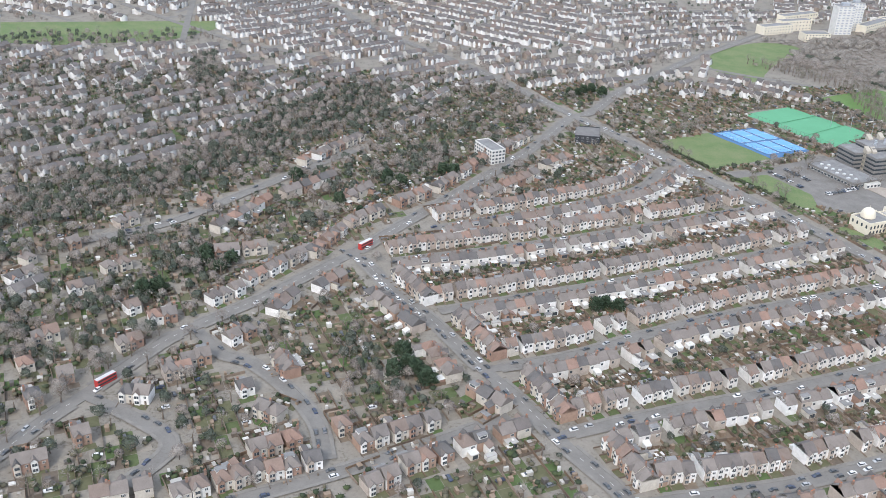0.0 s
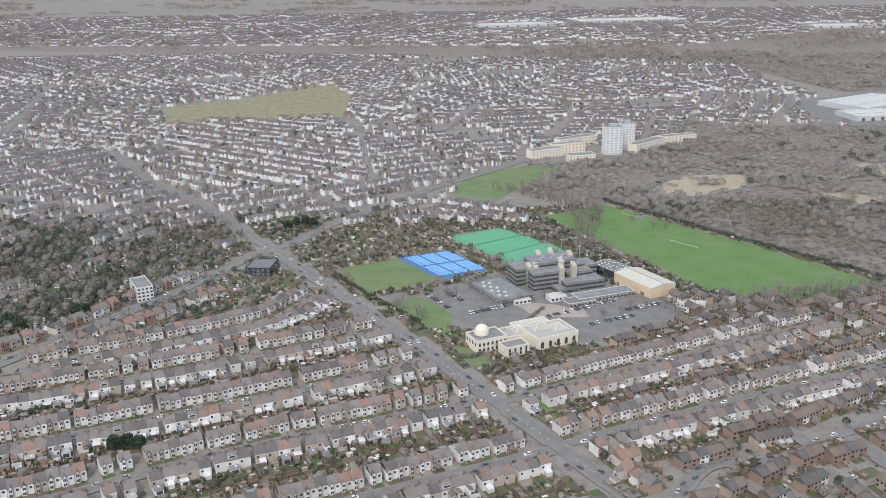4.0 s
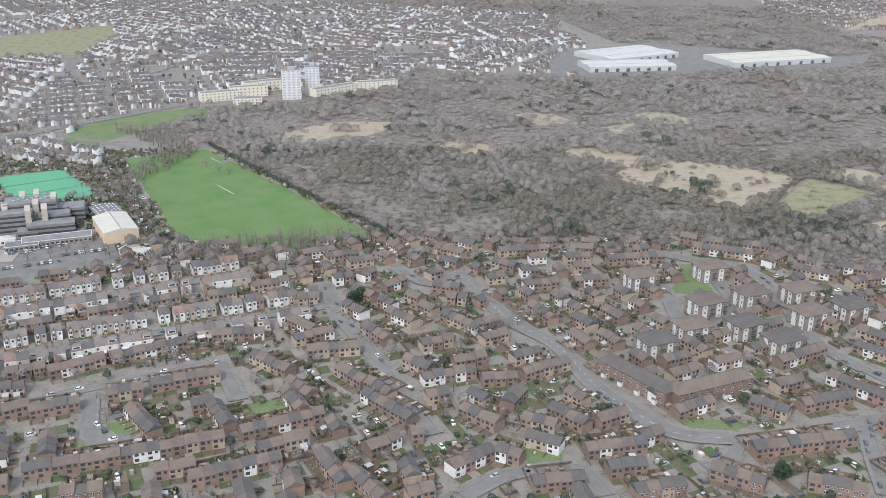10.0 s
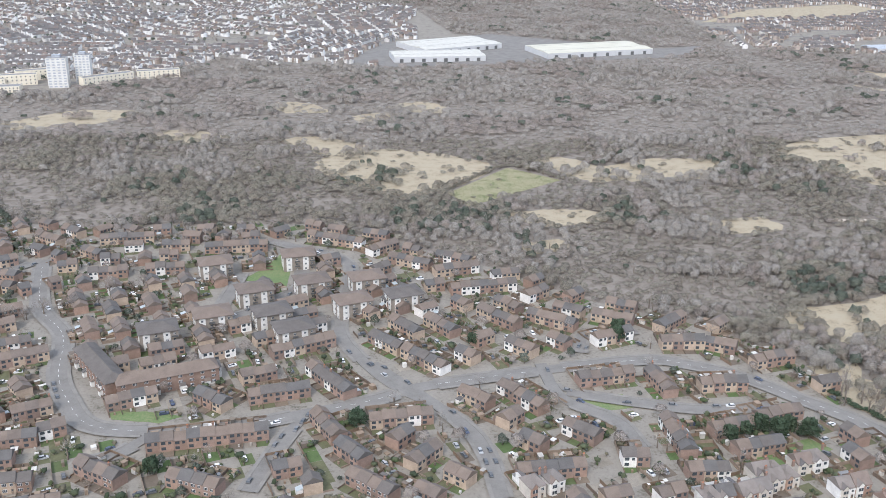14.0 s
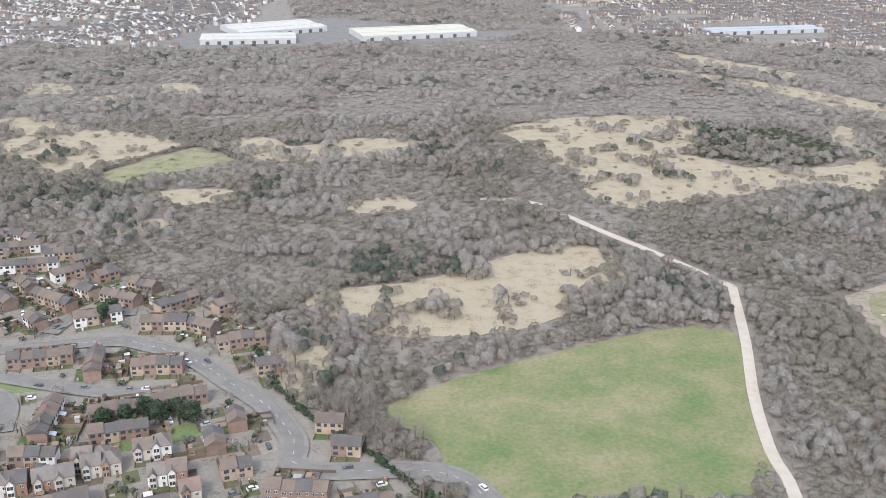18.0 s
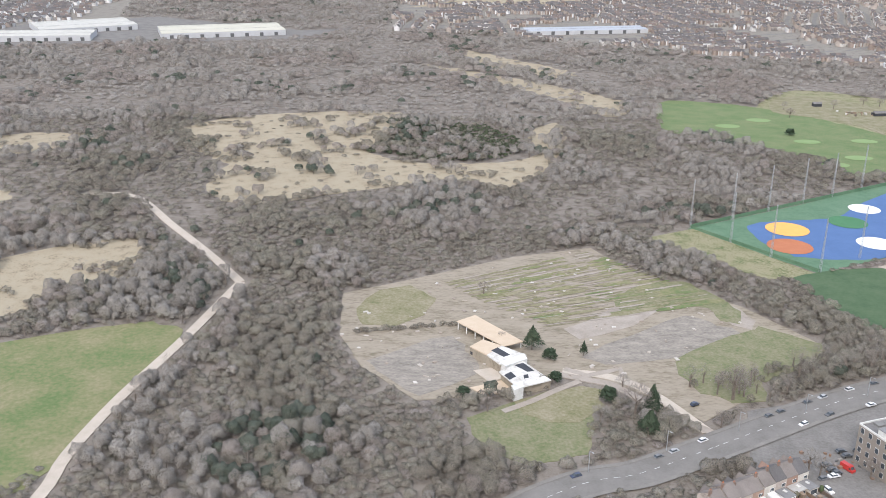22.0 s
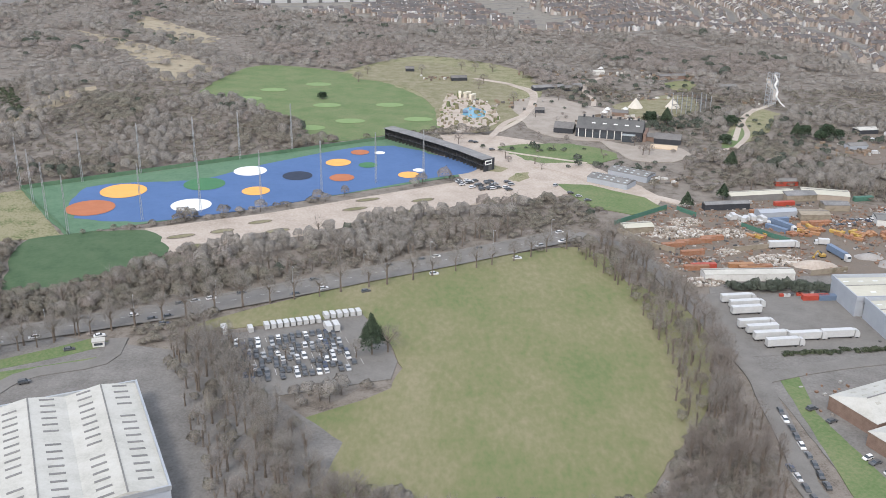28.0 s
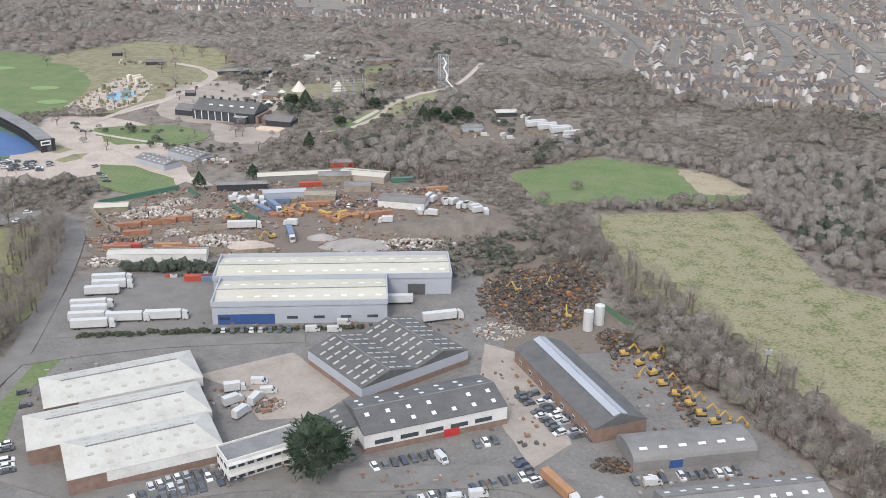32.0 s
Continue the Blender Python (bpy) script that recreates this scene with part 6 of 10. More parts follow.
    for x, y in ((352, 809), (364, 796), (376, 780), (388, 761), (401, 738)):
        thing("floodlight_mast", lamp, at(x, y, 0, 24), "pale floodlight mast beside an artificial pitch", "mast", "pitch floodlights")
    block("pavilion", 452, 655, -20, 20, 9, 3, 1, 7, "render_white", "sheet_white", "low white temporary classroom", "classroom")
    block("pub", 129, 752, -8, 20, 24, 6.5, 2, 5, "black_clad", "slate", "dark-painted corner pub at a junction", "pub")
    block("flat_block", 46, 700, -62, 26, 12, 11, 4, 8, "render_white", "felt_roof", "white four-storey flats with balconies", "apartment building", (1.8, 1.4))
    # brick flats on the distributor road
    for x, y, rz, w in ((755, 466, -54, 45), (789, 457, 23, 46)):
        ob = thing("brick_flats", None, at(x, y, 0, rz), "three-storey brown brick flats with white ground-floor bays", "apartment building", "brick flats")
        part("wall", Form().walls(w, 10.5, 8.0, 10.8, 0, True).data("wall", "brick"), ob)
        part("roof", Form().pitched(w, 10.5, 8.0, 11, .5, .2, 0, 4.2).data("roof", "estate_roof"), ob)
        for k in range(3):
            for i in range(9):
                part("window", WIN[(1.8, 1.3)], ob, "", at(-w / 2 + w * (i + .5) / 9, -5.25, .9 + 2.7 * k))
        for i in range(4):
            part("porch", Form().box(-1.3, -1.6, 0, 1.3, 0, 2.6, 0).add([(-1.5, -1.8, 2.6), (1.5, -1.8, 2.6), (1.5, 0, 3.6), (-1.5, 0, 3.6)], [[0, 1, 2, 3]], 1).data("porch", ["render_white", "estate_roof"]), ob, "white porch", at(-w / 2 + w * (i + .5) / 4, -5.25))
    # driving range
    f, fl = Form(), Form()
    ob = thing("driving_range_building", None, at(0, 0), "long black two-storey driving range bays", "sports building")
    line = [(1797, 757), (1814, 740), (1831, 721), (1847, 702), (1861, 682)]
    for a, b in zip(line, line[1:]):
        L, ang = math.dist(a, b), math.degrees(math.atan2(b[1] - a[1], b[0] - a[0]))
        m = at(a[0], a[1], 0, ang)
        part("back_wall", Form().box(0, 6.5, 0, L, 7, 8, 0).data("back_wall", "black_clad"), ob, "", m)
        part("roof", Form().box(-.2, -1.5, 8, L + .2, 7.4, 8.35, 0, True).data("roof", "felt_roof"), ob, "", m)
        part("upper_floor", Form().box(0, -.3, 3.7, L, 6.5, 4.0, 0, True).data("upper_floor", "black_clad"), ob, "", m)
        n = max(2, int(L / 3.2))
        for i in range(n + 1):
            part("divider", Form().box(L * i / n - .08, -.2, 0, L * i / n + .08, 6.4, 8, 0).data("divider", "metal_dark"), ob, "", m)
    part("sign_panel", Form().box(0, -1.2, 4.6, 5.8, -.95, 7.4, 0, True).box(.6, -1.26, 5.3, 5.2, -1.2, 6.6, 1, True).data("sign_panel", ["spot_white", "black_clad"]), ob, "white sign with a dark emblem", at(1861, 682, 0, 40))
    part("end_wall", Form().box(0, -.4, 0, 8.6, 0, 8, 0).data("end_wall", "black_clad"), ob, "", at(1861, 682, 0, 40))
    mast = Form()
    for sx, sy in ((-.5, -.5), (.5, -.5), (.5, .5), (-.5, .5)):
        mast.beam((sx, sy, 0), (sx * .4, sy * .4, 31), .1, .1)
    for k in range(16):
        r0, r1 = .5 - .3 * k / 16, .5 - .3 * (k + 1) / 16
        z0, z1 = 31 * k / 16, 31 * (k + 1) / 16
        for (ax, ay), (bx, by) in (((-1, -1), (1, -1)), ((1, -1), (1, 1)), ((1, 1), (-1, 1)), ((-1, 1), (-1, -1))):
            mast.beam((ax * r0, ay * r0, z0), (bx * r1, by * r1, z1), .05, .05)
    mast = mast.data("net_mast", "metal_pale")
    for x, y in ((1594, 640), (1624, 655), (1653, 673), (1682, 691), (1707, 705), (1737, 728), (1611, 614), (1627, 591), (1646, 568), (1677, 590), (1705, 602), (1735, 617), (1766, 638), (1796, 657), (1824, 664)):
        thing("net_mast", mast, at(x, y, 0, 31), "tall pale lattice mast of a driving range net", "mast", "range masts")
    rail = Form().beam((1594, 640, 1.2), (1797, 757, 1.2), .2, 2.4).beam((1594, 640, 1.0), (1646, 568, 1.0), .15, 2.0)
    thing("range_fence", rail.data("range_fence", "range_green"), at(0, 0), "dark netting fence round a driving range", "fence")
    for x, y, r, m in ((1653, 638, 13, "spot_orange"), (1644, 608, 13, "spot_rust"), (1697, 614, 11, "spot_white"), (1718, 679, 10, "spot_white"), (1696, 652, 12, "spot_green"), (1728, 640, 8, "spot_orange"), (1748, 670, 9, "spot_black"), (1770, 699, 8, "spot_orange"), (1775, 667, 7.5, "spot_rust"), (1815, 674, 6.5, "spot_orange"), (1821, 684, 3.6, "spot_white"), (1782, 723, 6, "spot_rust"), (1795, 722, 3.5, "spot_white"), (1789, 694, 6, "spot_green")):
        setting("target_spot", Form().add([(x + r * math.cos(a * .196), y + r * math.sin(a * .196), .46) for a in range(32)], [list(range(32))]), m, "round painted range target")
    for x, y in ((1697, 911), (1732, 935), (1747, 857), (1796, 860), (1769, 807), (1742, 786), (1682, 878), (1819, 814)):
        setting("putting_green", Form().add([(x + 11 * math.cos(a * .314), y + 7 * math.sin(a * .314), .45) for a in range(20)], [list(range(20))]), "green_pale", "pale oval putting green")
    # golf clubhouse and sheds
    ob = hall("golf_clubhouse", 1955, 773, -17, 46, 21, 6.6, 12.4, "black_clad", "slate_dark", "dark barn-like clubhouse with rooflights and white posts", (6, 1), "skylight")
    for i in range(7):
        part("post", Form().box(-.3, -.3, 0, .3, .1, 6.2, 0).data("post", "render_white"), ob, "", at(-21 + 5 * i, -10.5))
        if i < 6:
            part("glazing", Form().box(-1.9, -.1, .3, 1.9, .05, 4.6, 0, True).data("glazing", "glass"), ob, "", at(-18.5 + 5 * i, -10.5))
    for i in range(7):
        part("cowl", Form().box(-.7, -.5, 0, .7, .5, 1.8, 0).data("cowl", "black_clad"), ob, "", at(-19 + 6.3 * i, 0, 12.2))
    hall("golf_lodge", 1992, 757, -17, 18, 12, 3.5, 6, "black_clad", "slate", "dark low wing beside the clubhouse")
    hall("golf_lodge", 1924, 783, -17, 14, 12, 4, 7, "black_clad", "slate", "dark low wing beside the clubhouse")
    for x, y in ((1936, 660), (1951, 675)):
        hall("glasshouse_shed", x, y, -37, 26, 12, 3.6, 5, "sheet_blue", "sheet_grey", "grey shed with glazed roof strips", (6, 2), "greenhouse")
    tent = Form().cone(0, 0, 0, 8, 6.5, .2, 8).data("tipi_tent", "canvas")
    for x, y in ((1990, 860), (2020, 862)):
        thing("tipi_tent", tent, at(x, y, 0), "tall pale canvas tipi tent", "tent", "tents")
    rnd2 = random.Random(4)
    # office block and depot by the main road
    ob = block("office_block", 1619, 386, 19, 60, 19, 15, 4, 17, "brick_brown", "slate", "four-storey brick office block with crowded flat roof", "office building", (1.5, 1.9), parapet=.7, bands="render_white")
    part("roof_band", Form().box(-30.2, -9.7, 14.2, 30.2, -9.5, 15.0, 0, True).data("roof_band", "render_white"), ob)
    for k in range(34):
        u, v = rnd2.uniform(-27, 27), rnd2.uniform(-7, 7)
        a, b, h = rnd2.uniform(.6, 2.4), rnd2.uniform(.6, 1.8), rnd2.uniform(.7, 2.4)
        part("roof_unit", Form().box(-a, -b, 0, a, b, h, 0).box(-a - .1, -b - .1, h, a + .1, b + .1, h + .1, 0, True).data("roof_unit", rnd2.choice(["metal_pale", "van_white", "sheet_grey"])), ob, "", at(u, v, 15.06))
    hall("grey_warehouse", 1630, 346, 19, 44, 30, 6.5, 7.6, "brick", "slate", "low brick warehouse with patched dark sheet roof", (11, 3), "skylight_dull", 2)
    ob = hall("distribution_depot", 1720, 364, -66, 66, 46, 8.5, 10.4, "sheet_blue", "sheet_white", "large pale-roofed distribution depot with long rooflights", (16, 1), "sheet_grey", 2, slope=.25, long=4.6)
    gut = Form()
    for a in ((-33.3, -23.3, 33.3, -22.6), (-33.3, 22.6, 33.3, 23.3), (-33.3, -22.6, -32.6, 22.6), (32.6, -22.6, 33.3, 22.6)):
        gut.box(a[0], a[1], 8.2, a[2], a[3], 9.6, 0, True)
    part("parapet", gut.data("parapet", "metal_pale"), ob)
    # works estate
    for i, L in enumerate((48, 52, 42)):
        cx, cy = 1987 + 7.7 * (i + .5) + (2, 0, 4)[i], 412 - 19 * (i + .5) + (1, -2, 1)[i]
        ob = hall("white_factory", cx, cy, 25, L, 20.5, 5.5, 8.4, "brick", "sheet_white", "white-roofed brick factory bay with hipped end", (9, 2), "skylight_dull", 1, hip=6)
        part("upper_cladding", Form().box(-L / 2 + 10, -10.35, 2.4, L / 2, -10.27, 5.4, 0, True).data("upper_cladding", "render_white"), ob)
    ob = hall("blue_warehouse", 2053, 492, 3.5, 94, 23, 8, 9.4, "sheet_blue", "sheet_cream", "long pale blue warehouse with cream roof", (14, 1), "skylight")
    bay_door(ob, 33, -11.5, 0, 7, 5, "metal_dark")
    ob = hall("blue_warehouse", 2043, 467, 3.5, 65, 23, 8, 9.4, "sheet_blue", "sheet_cream", "long pale blue warehouse with cream roof", (10, 1), "skylight")
    bay_door(ob, -20, -11.5, 0, 21, 4.4, "deep_blue")
    for x, y, w in ((2053, 492, 94), (2043, 467, 65)):
        m = at(x, y, 0, 3.5)
        for a in ((-w / 2 - .25, -11.9, w / 2 + .25, -11.4), (-w / 2 - .25, 11.4, w / 2 + .25, 11.9), (-w / 2 - .25, -11.4, -w / 2 + .3, 11.4), (w / 2 - .3, -11.4, w / 2 + .25, 11.4)):
            rim = part("parapet", Form().box(a[0], a[1], 7.6, a[2], a[3], 9.7, 0, True).data("parapet", "sheet_blue"), ob, "pale blue sheet parapet")
            rim.matrix_basis = ob.matrix_basis.inverted() @ m
    for u in (-30, -5, 5, 15, 25):
        part("window_band", Form().box(u, -11.62, 2.2, u + 4, -11.48, 3.3, 0, True).data("window_band", "glass"), ob)
    ob = hall("grey_workshop", 2078, 424, -52, 33, 44, 5.6, 8.6, "sheet_blue", "slate_dark", "dark asbestos-roofed workshop with many rooflights", (8, 3), "skylight_dull", 2, "brick", slope=.22, long=2.3)
    ob = hall("grey_workshop", 2091, 387, 22, 46, 21, 6.6, 9.4, "render_white", "slate_dark", "white-walled workshop with dark roof and rooflights", (7, 2), "skylight", 1, "brick", slope=.2, long=1.5)
    part("lean_to", Form().box(-31, -4, -.2, -23, 10, 4.2, 0).add([(-31.2, -4.2, 4.2), (-23, -4.2, 6.2), (-23, 10.2, 6.2), (-31.2, 10.2, 4.2)], [[0, 1, 2, 3]], 1).add([(-31, -4, 4.2), (-23, -4, 4.2), (-23, -4, 6.15)], [[0, 1, 2]]).data("lean_to", ["render_white", "slate_dark"]), ob, "white lean-to with a dark roof")
    for k in range(4):
        part("rooflight", Form().box(-.9, -.5, 0, .9, .5, .1, 0, True).data("rooflight", "skylight_dull"), ob, "", at(-27, -2 + 3.4 * k, 5.22) @ pose(0, 0, 0, 0, -14))
    for u in (-17, -9, -1, 7, 15):
        part("window_band", Form().box(u - 2.8, -10.68, 3.0, u + 2.8, -10.5, 4.3, 0, True).data("window_band", "glass"), ob)
    part("roller_door", Form().box(2, -10.7, 0, 7, -10.5, 2.9, 0, True).data("roller_door", "bus_red"), ob, "red roller door")
    ob = hall("brick_barn", 2140, 404, -69, 55, 18, 5.2, 8.6, "brick", "slate_dark", "long brick shed with dark roof and pale rooflight strip")
    part("roof_strip", Form().pitched(54, 4.8, 8.0, 8.78, 0, .12, 0).data("roof_strip", "sheet_blue"), ob)
    for u in range(7):
        part("window", WIN[(1.8, 1.3)], ob, "", at(-23 + 7.6 * u, -9, 1.6))
    ob = thing("arched_shed", None, at(2168, 371, 0, 10), "low shed with a curved grey sheet roof", "industrial building")
    arc = Form()
    for k in range(8):
        a0, a1 = radians(180 - 22.5 * k), radians(180 - 22.5 * (k + 1))
        p = [(-19, 7 * math.cos(a0), 3.4 + 2.4 * math.sin(a0)), (19, 7 * math.cos(a0), 3.4 + 2.4 * math.sin(a0)), (19, 7 * math.cos(a1), 3.4 + 2.4 * math.sin(a1)), (-19, 7 * math.cos(a1), 3.4 + 2.4 * math.sin(a1))]
        arc.add(p[::-1], [[0, 1, 2, 3]])
    for s in (-19, 19):
        arc.add([(s, 7 * math.cos(radians(180 - 22.5 * k)), 3.4 + 2.4 * math.sin(radians(180 - 22.5 * k))) for k in range(9)], [list(range(9))])
    part("roof", arc.data("roof", "sheet_grey"), ob)
    part("wall", Form().box(-19, -7, -.2, 19, 7, 3.4, 0).data("wall", "sheet_grey"), ob)
    for k in range(6):
        part("rooflight", Form().box(-1.2, -.5, 0, 1.2, .5, .1, 0, True).data("rooflight", "skylight"), ob, "", at(-15 + 6 * k, -3.6, 5.42) @ pose(0, 0, 0, 16))
    bay_door(ob, -6, -7, 0, 4, 3, "deep_blue")
    hall("grey_shed", 2177, 345, 10, 46, 12, 4, 6, "sheet_grey", "sheet_grey", "low grey works shed", (10, 1), "skylight")
    ob = block("works_office", 2045, 364, 31, 24, 9, 7, 2, 9, "render_white", "felt_roof", "two-storey white works office with balcony rails", "office building", (1.9, 1.3))
    for k in (0, 1):
        part("balcony", Form().box(-12, -1.4, 3.0 + 3.4 * k, 12, 0, 3.2 + 3.4 * k, 0, True).data("balcony", "render_white"), ob, "", at(0, -4.5))
    silo = Form().cone(0, 0, 0, 8, 1.9, 1.9, 16).cone(0, 0, 8, 8.7, 1.9, .4, 16).data("silo", "van_white")
    for x, y in ((2151, 452), (2156, 457)):
        thing("silo", silo, at(x, y), "white upright storage silo", "silo", "silos")
    lm = Form().beam((0, 0, 0), (0, 0, 15), .35, .35).box(-1.2, -.4, 13, 1.2, .4, 14.6, 1, True)
    thing("floodlight_mast", lm.data("floodlight_mast", ["metal_dark", "metal_pale"]), at(2203, 409), "dark floodlight mast with lamp cluster at the hedge", "mast")
    # far warehouses
    for x, y, rz, w, d, h, m in ((950, 1478, 30, 130, 85, 12, "sheet_white"), (931, 1381, 9, 125, 55, 12, "sheet_white"), (1150, 1446, 18, 165, 78, 12, "sheet_cream"), (1661, 1495, 12, 180, 40, 9, "sheet_blue"), (560, 2950, 10, 260, 60, 12, "sheet_white"), (900, 3050, 5, 320, 70, 12, "sheet_white"), (1480, 2750, -5, 240, 60, 11, "sheet_white")):
        ob = hall("distribution_warehouse", x, y, rz, w, d, h * .62, h * .62 + 1.4, "sheet_pale", m, "large distant white-roofed warehouse", (0, 0), "skylight", 2)
        for i in range(8):
            part("loading_door", Form().box(-2.4, -.3, 0, 2.4, .1, 5, 0, True).data("loading_door", "metal_dark"), ob, "", at(-w * .42 + w * .12 * i, -d / 2))
    # playing courts
    c, s = math.cos(radians(24)), math.sin(radians(24))
    lines = Form()
    A, B, D = np.array([242., 779.]), np.array([281., 795.]), np.array([272., 729.])
    for i in range(3):
        for j in range(2):
            def W(u, v):
                p = A + (B - A) * u + (D - A) * v
                return float(p[0]), float(p[1])
            u0, u1, v0, v1 = i / 3 + .03, (i + 1) / 3 - .03, j / 2 + .03, (j + 1) / 2 - .03
            setting("tennis_court", Form().add([(*W(u0, v0), .46), (*W(u0, v1), .46), (*W(u1, v1), .46), (*W(u1, v0), .46)], [[0, 1, 2, 3]]), "court_blue", "pale blue hard tennis court")
            for a, b in (((u0, v0), (u0, v1)), ((u1, v0), (u1, v1)), ((u0, v0), (u1, v0)), ((u0, v1), (u1, v1)), ((u0, (v0 + v1) / 2), (u1, (v0 + v1) / 2))):
                lines.beam((*W(*a), .48), (*W(*b), .48), .15, .02)
    setting("court_lines", lines, "paint_white", "white court lines")
    pl = Form()
    for u in (.33, .66):
        a = np.array([282., 834.]) + (np.array([336., 750.]) - np.array([282., 834.])) * 0
        p0 = np.array([282., 834.]) * (1 - u) + np.array([336., 750.]) * u
        p1 = np.array([331., 860.]) * (1 - u) + np.array([384., 789.]) * u
        pl.beam((*map(float, p0), .46), (*map(float, p1), .46), .7, .02)
    setting("pitch_lines", pl, "astro_line", "dark dividing lines on the artificial pitch")
    net = Form()
    for a, b in (((282, 834), (331, 860)), ((331, 860), (384, 789)), ((384, 789), (336, 750)), ((336, 750), (282, 834)), ((242, 779), (281, 795)), ((242, 779), (272, 729)), ((272, 729), (310, 748)), ((310, 748), (281, 795))):
        n = max(2, int(math.dist(a, b) / 4))
        for i in range(n):
            x, y = a[0] + (b[0] - a[0]) * i / n, a[1] + (b[1] - a[1]) * i / n
            net.beam((x, y, 0), (x, y, 3.6), .12, .12)
        for z in (.1, 3.5):
            net.beam((*a, z), (*b, z), .08, .08)
    thing("court_fence", net.data("court_fence", "metal_dark"), at(0, 0), "tall thin wire fence round sports courts", "fence")
    wl = Form()
    wl.beam((476, 813, .44), (494, 789, .44), .5, .02).beam((452, 900, .44), (463, 886, .44), .5, .02)
    setting("pitch_marking", wl, "paint_white", "white line painted on grass")


# ---- plants ----
rng = np.random.default_rng(7)


def slivers(n, r, h0, h1, length, width, flat=.55, up=.6):
    """A crown of thin leaves or twigs that point out of a rounded, uneven heap: vertices and faces."""
    th, u = rng.uniform(0, 2 * np.pi, n), rng.uniform(-.35, 1, n)
    rad = rng.uniform(.55, 1.0, n) ** .6
    lump = 1 + .22 * np.sin(3 * th + rng.uniform(0, 6)) + .15 * np.sin(5 * th + 7 * u)
    c = np.sqrt(1 - np.minimum(1, np.abs(u)) ** 2)
    base = np.c_[np.cos(th) * c * r * rad * lump, np.sin(th) * c * r * rad * lump, h0 + (h1 - h0) * (.38 + .55 * u * rad)]
    out = np.c_[np.cos(th) * c, np.sin(th) * c, up + .7 * u] + rng.normal(0, .4, (n, 3))
    out /= np.linalg.norm(out, axis=1)[:, None]
    side = np.cross(out, rng.normal(0, 1, (n, 3)))
    side /= np.linalg.norm(side, axis=1)[:, None]
    ln = (length * rng.uniform(.6, 1.3, n))[:, None]
    wd = (width * rng.uniform(.6, 1.4, n))[:, None]
    a, b, t = base - side * wd / 2 - out * ln * .4, base + side * wd / 2 - out * ln * .4, base + out * ln * .6
    v = np.stack([a, b, t], 1).reshape(-1, 3)
    return v, np.arange(3 * n).reshape(-1, 3)


def heap(name, templates, x, y, size, mats, label, category, tall=None, which=None):
    """One uncounted mass of plants: a template at every place."""
    V, F, M = [], [], []
    n0 = 0
    pick = rng.integers(0, len(templates), len(x)) if which is None else which
    for i, (tv, tf, tm) in enumerate(templates):
        k = np.flatnonzero(pick == i)
        if not len(k):
            continue
        a = rng.uniform(0, 2 * np.pi, len(k))
        c, s = np.cos(a) * size[k], np.sin(a) * size[k]
        hz = size[k] * (rng.uniform(.8, 1.2, len(k)) if tall is None else tall[k])
        vx = tv[None, :, 0] * c[:, None] - tv[None, :, 1] * s[:, None] + x[k][:, None]
        vy = tv[None, :, 0] * s[:, None] + tv[None, :, 1] * c[:, None] + y[k][:, None]
        vz = tv[None, :, 2] * hz[:, None]
        V.append(np.stack([vx, vy, vz], 2).reshape(-1, 3))
        F.append((tf[None] + (np.arange(len(k)) * len(tv))[:, None, None]).reshape(-1, 3) + n0)
        M.append(np.tile(tm, len(k)))
        n0 += len(k) * len(tv)
    V, F, M = np.concatenate(V) * K, np.concatenate(F), np.concatenate(M)
    me = bpy.data.meshes.new(name)
    me.vertices.add(len(V))
    me.vertices.foreach_set("co", V.astype(np.float32).ravel())
    me.loops.add(len(F) * 3)
    me.loops.foreach_set("vertex_index", F.astype(np.int32).ravel())
    me.polygons.add(len(F))
    me.polygons.foreach_set("loop_start", np.arange(0, len(F) * 3, 3, dtype=np.int32))
    me.polygons.foreach_set("material_index", M.astype(np.int32))
    me.polygons.foreach_set("use_smooth", np.ones(len(F), bool))
    for m in mats:
        me.materials.append(MATS[m])
    me.update(calc_edges=True)
    me.validate()
    return tagged(new(name, me), label, category, kind="stuff")


def stem(h, r, n=5):
    v = np.array([(rr * math.cos(6.2832 * i / n), rr * math.sin(6.2832 * i / n), z) for z, rr in ((-.3, r), (h, r * .45)) for i in range(n)])
    f = np.array([t for i in range(n) for t in ((i, (i + 1) % n, n + (i + 1) % n), (i, n + (i + 1) % n, n + i))])
    return v, f


def core(r, h0, h1, rings, n, m):
    """The dense inner mass of a crown: an uneven, lobed dome, open below."""
    ph, q = rng.uniform(0, 6, 3), rng.uniform(2, 4)
    V = []
    for k in range(rings):
        e = -.35 + 1.75 * k / rings
        for i in range(n):
            a = 6.2832 * (i + .5 * (k % 2)) / n
            l = 1 + .2 * math.sin(3 * a + ph[0] + e) + .14 * math.sin(5 * a + ph[1] - 2 * e) + rng.uniform(-.12, .12)
            V.append((r * l * math.cos(e) * math.cos(a), r * l * math.cos(e) * math.sin(a), (h0 + h1) / 2 + (h1 - h0) / 2 * (math.sin(e) * l)))
    V.append((0, 0, h1 * rng.uniform(.93, 1.05)))
    F = []
    for k in range(rings - 1):
        for i in range(n):
            a, b, c, d = k * n + i, k * n + (i + 1) % n, (k + 1) * n + i, (k + 1) * n + (i + 1) % n
            F += [(a, b, c), (b, d, c)]
    F += [((rings - 1) * n + i, (rings - 1) * n + (i + 1) % n, rings * n) for i in range(n)]
    return np.array(V), np.array(F), np.full(len(F), m)


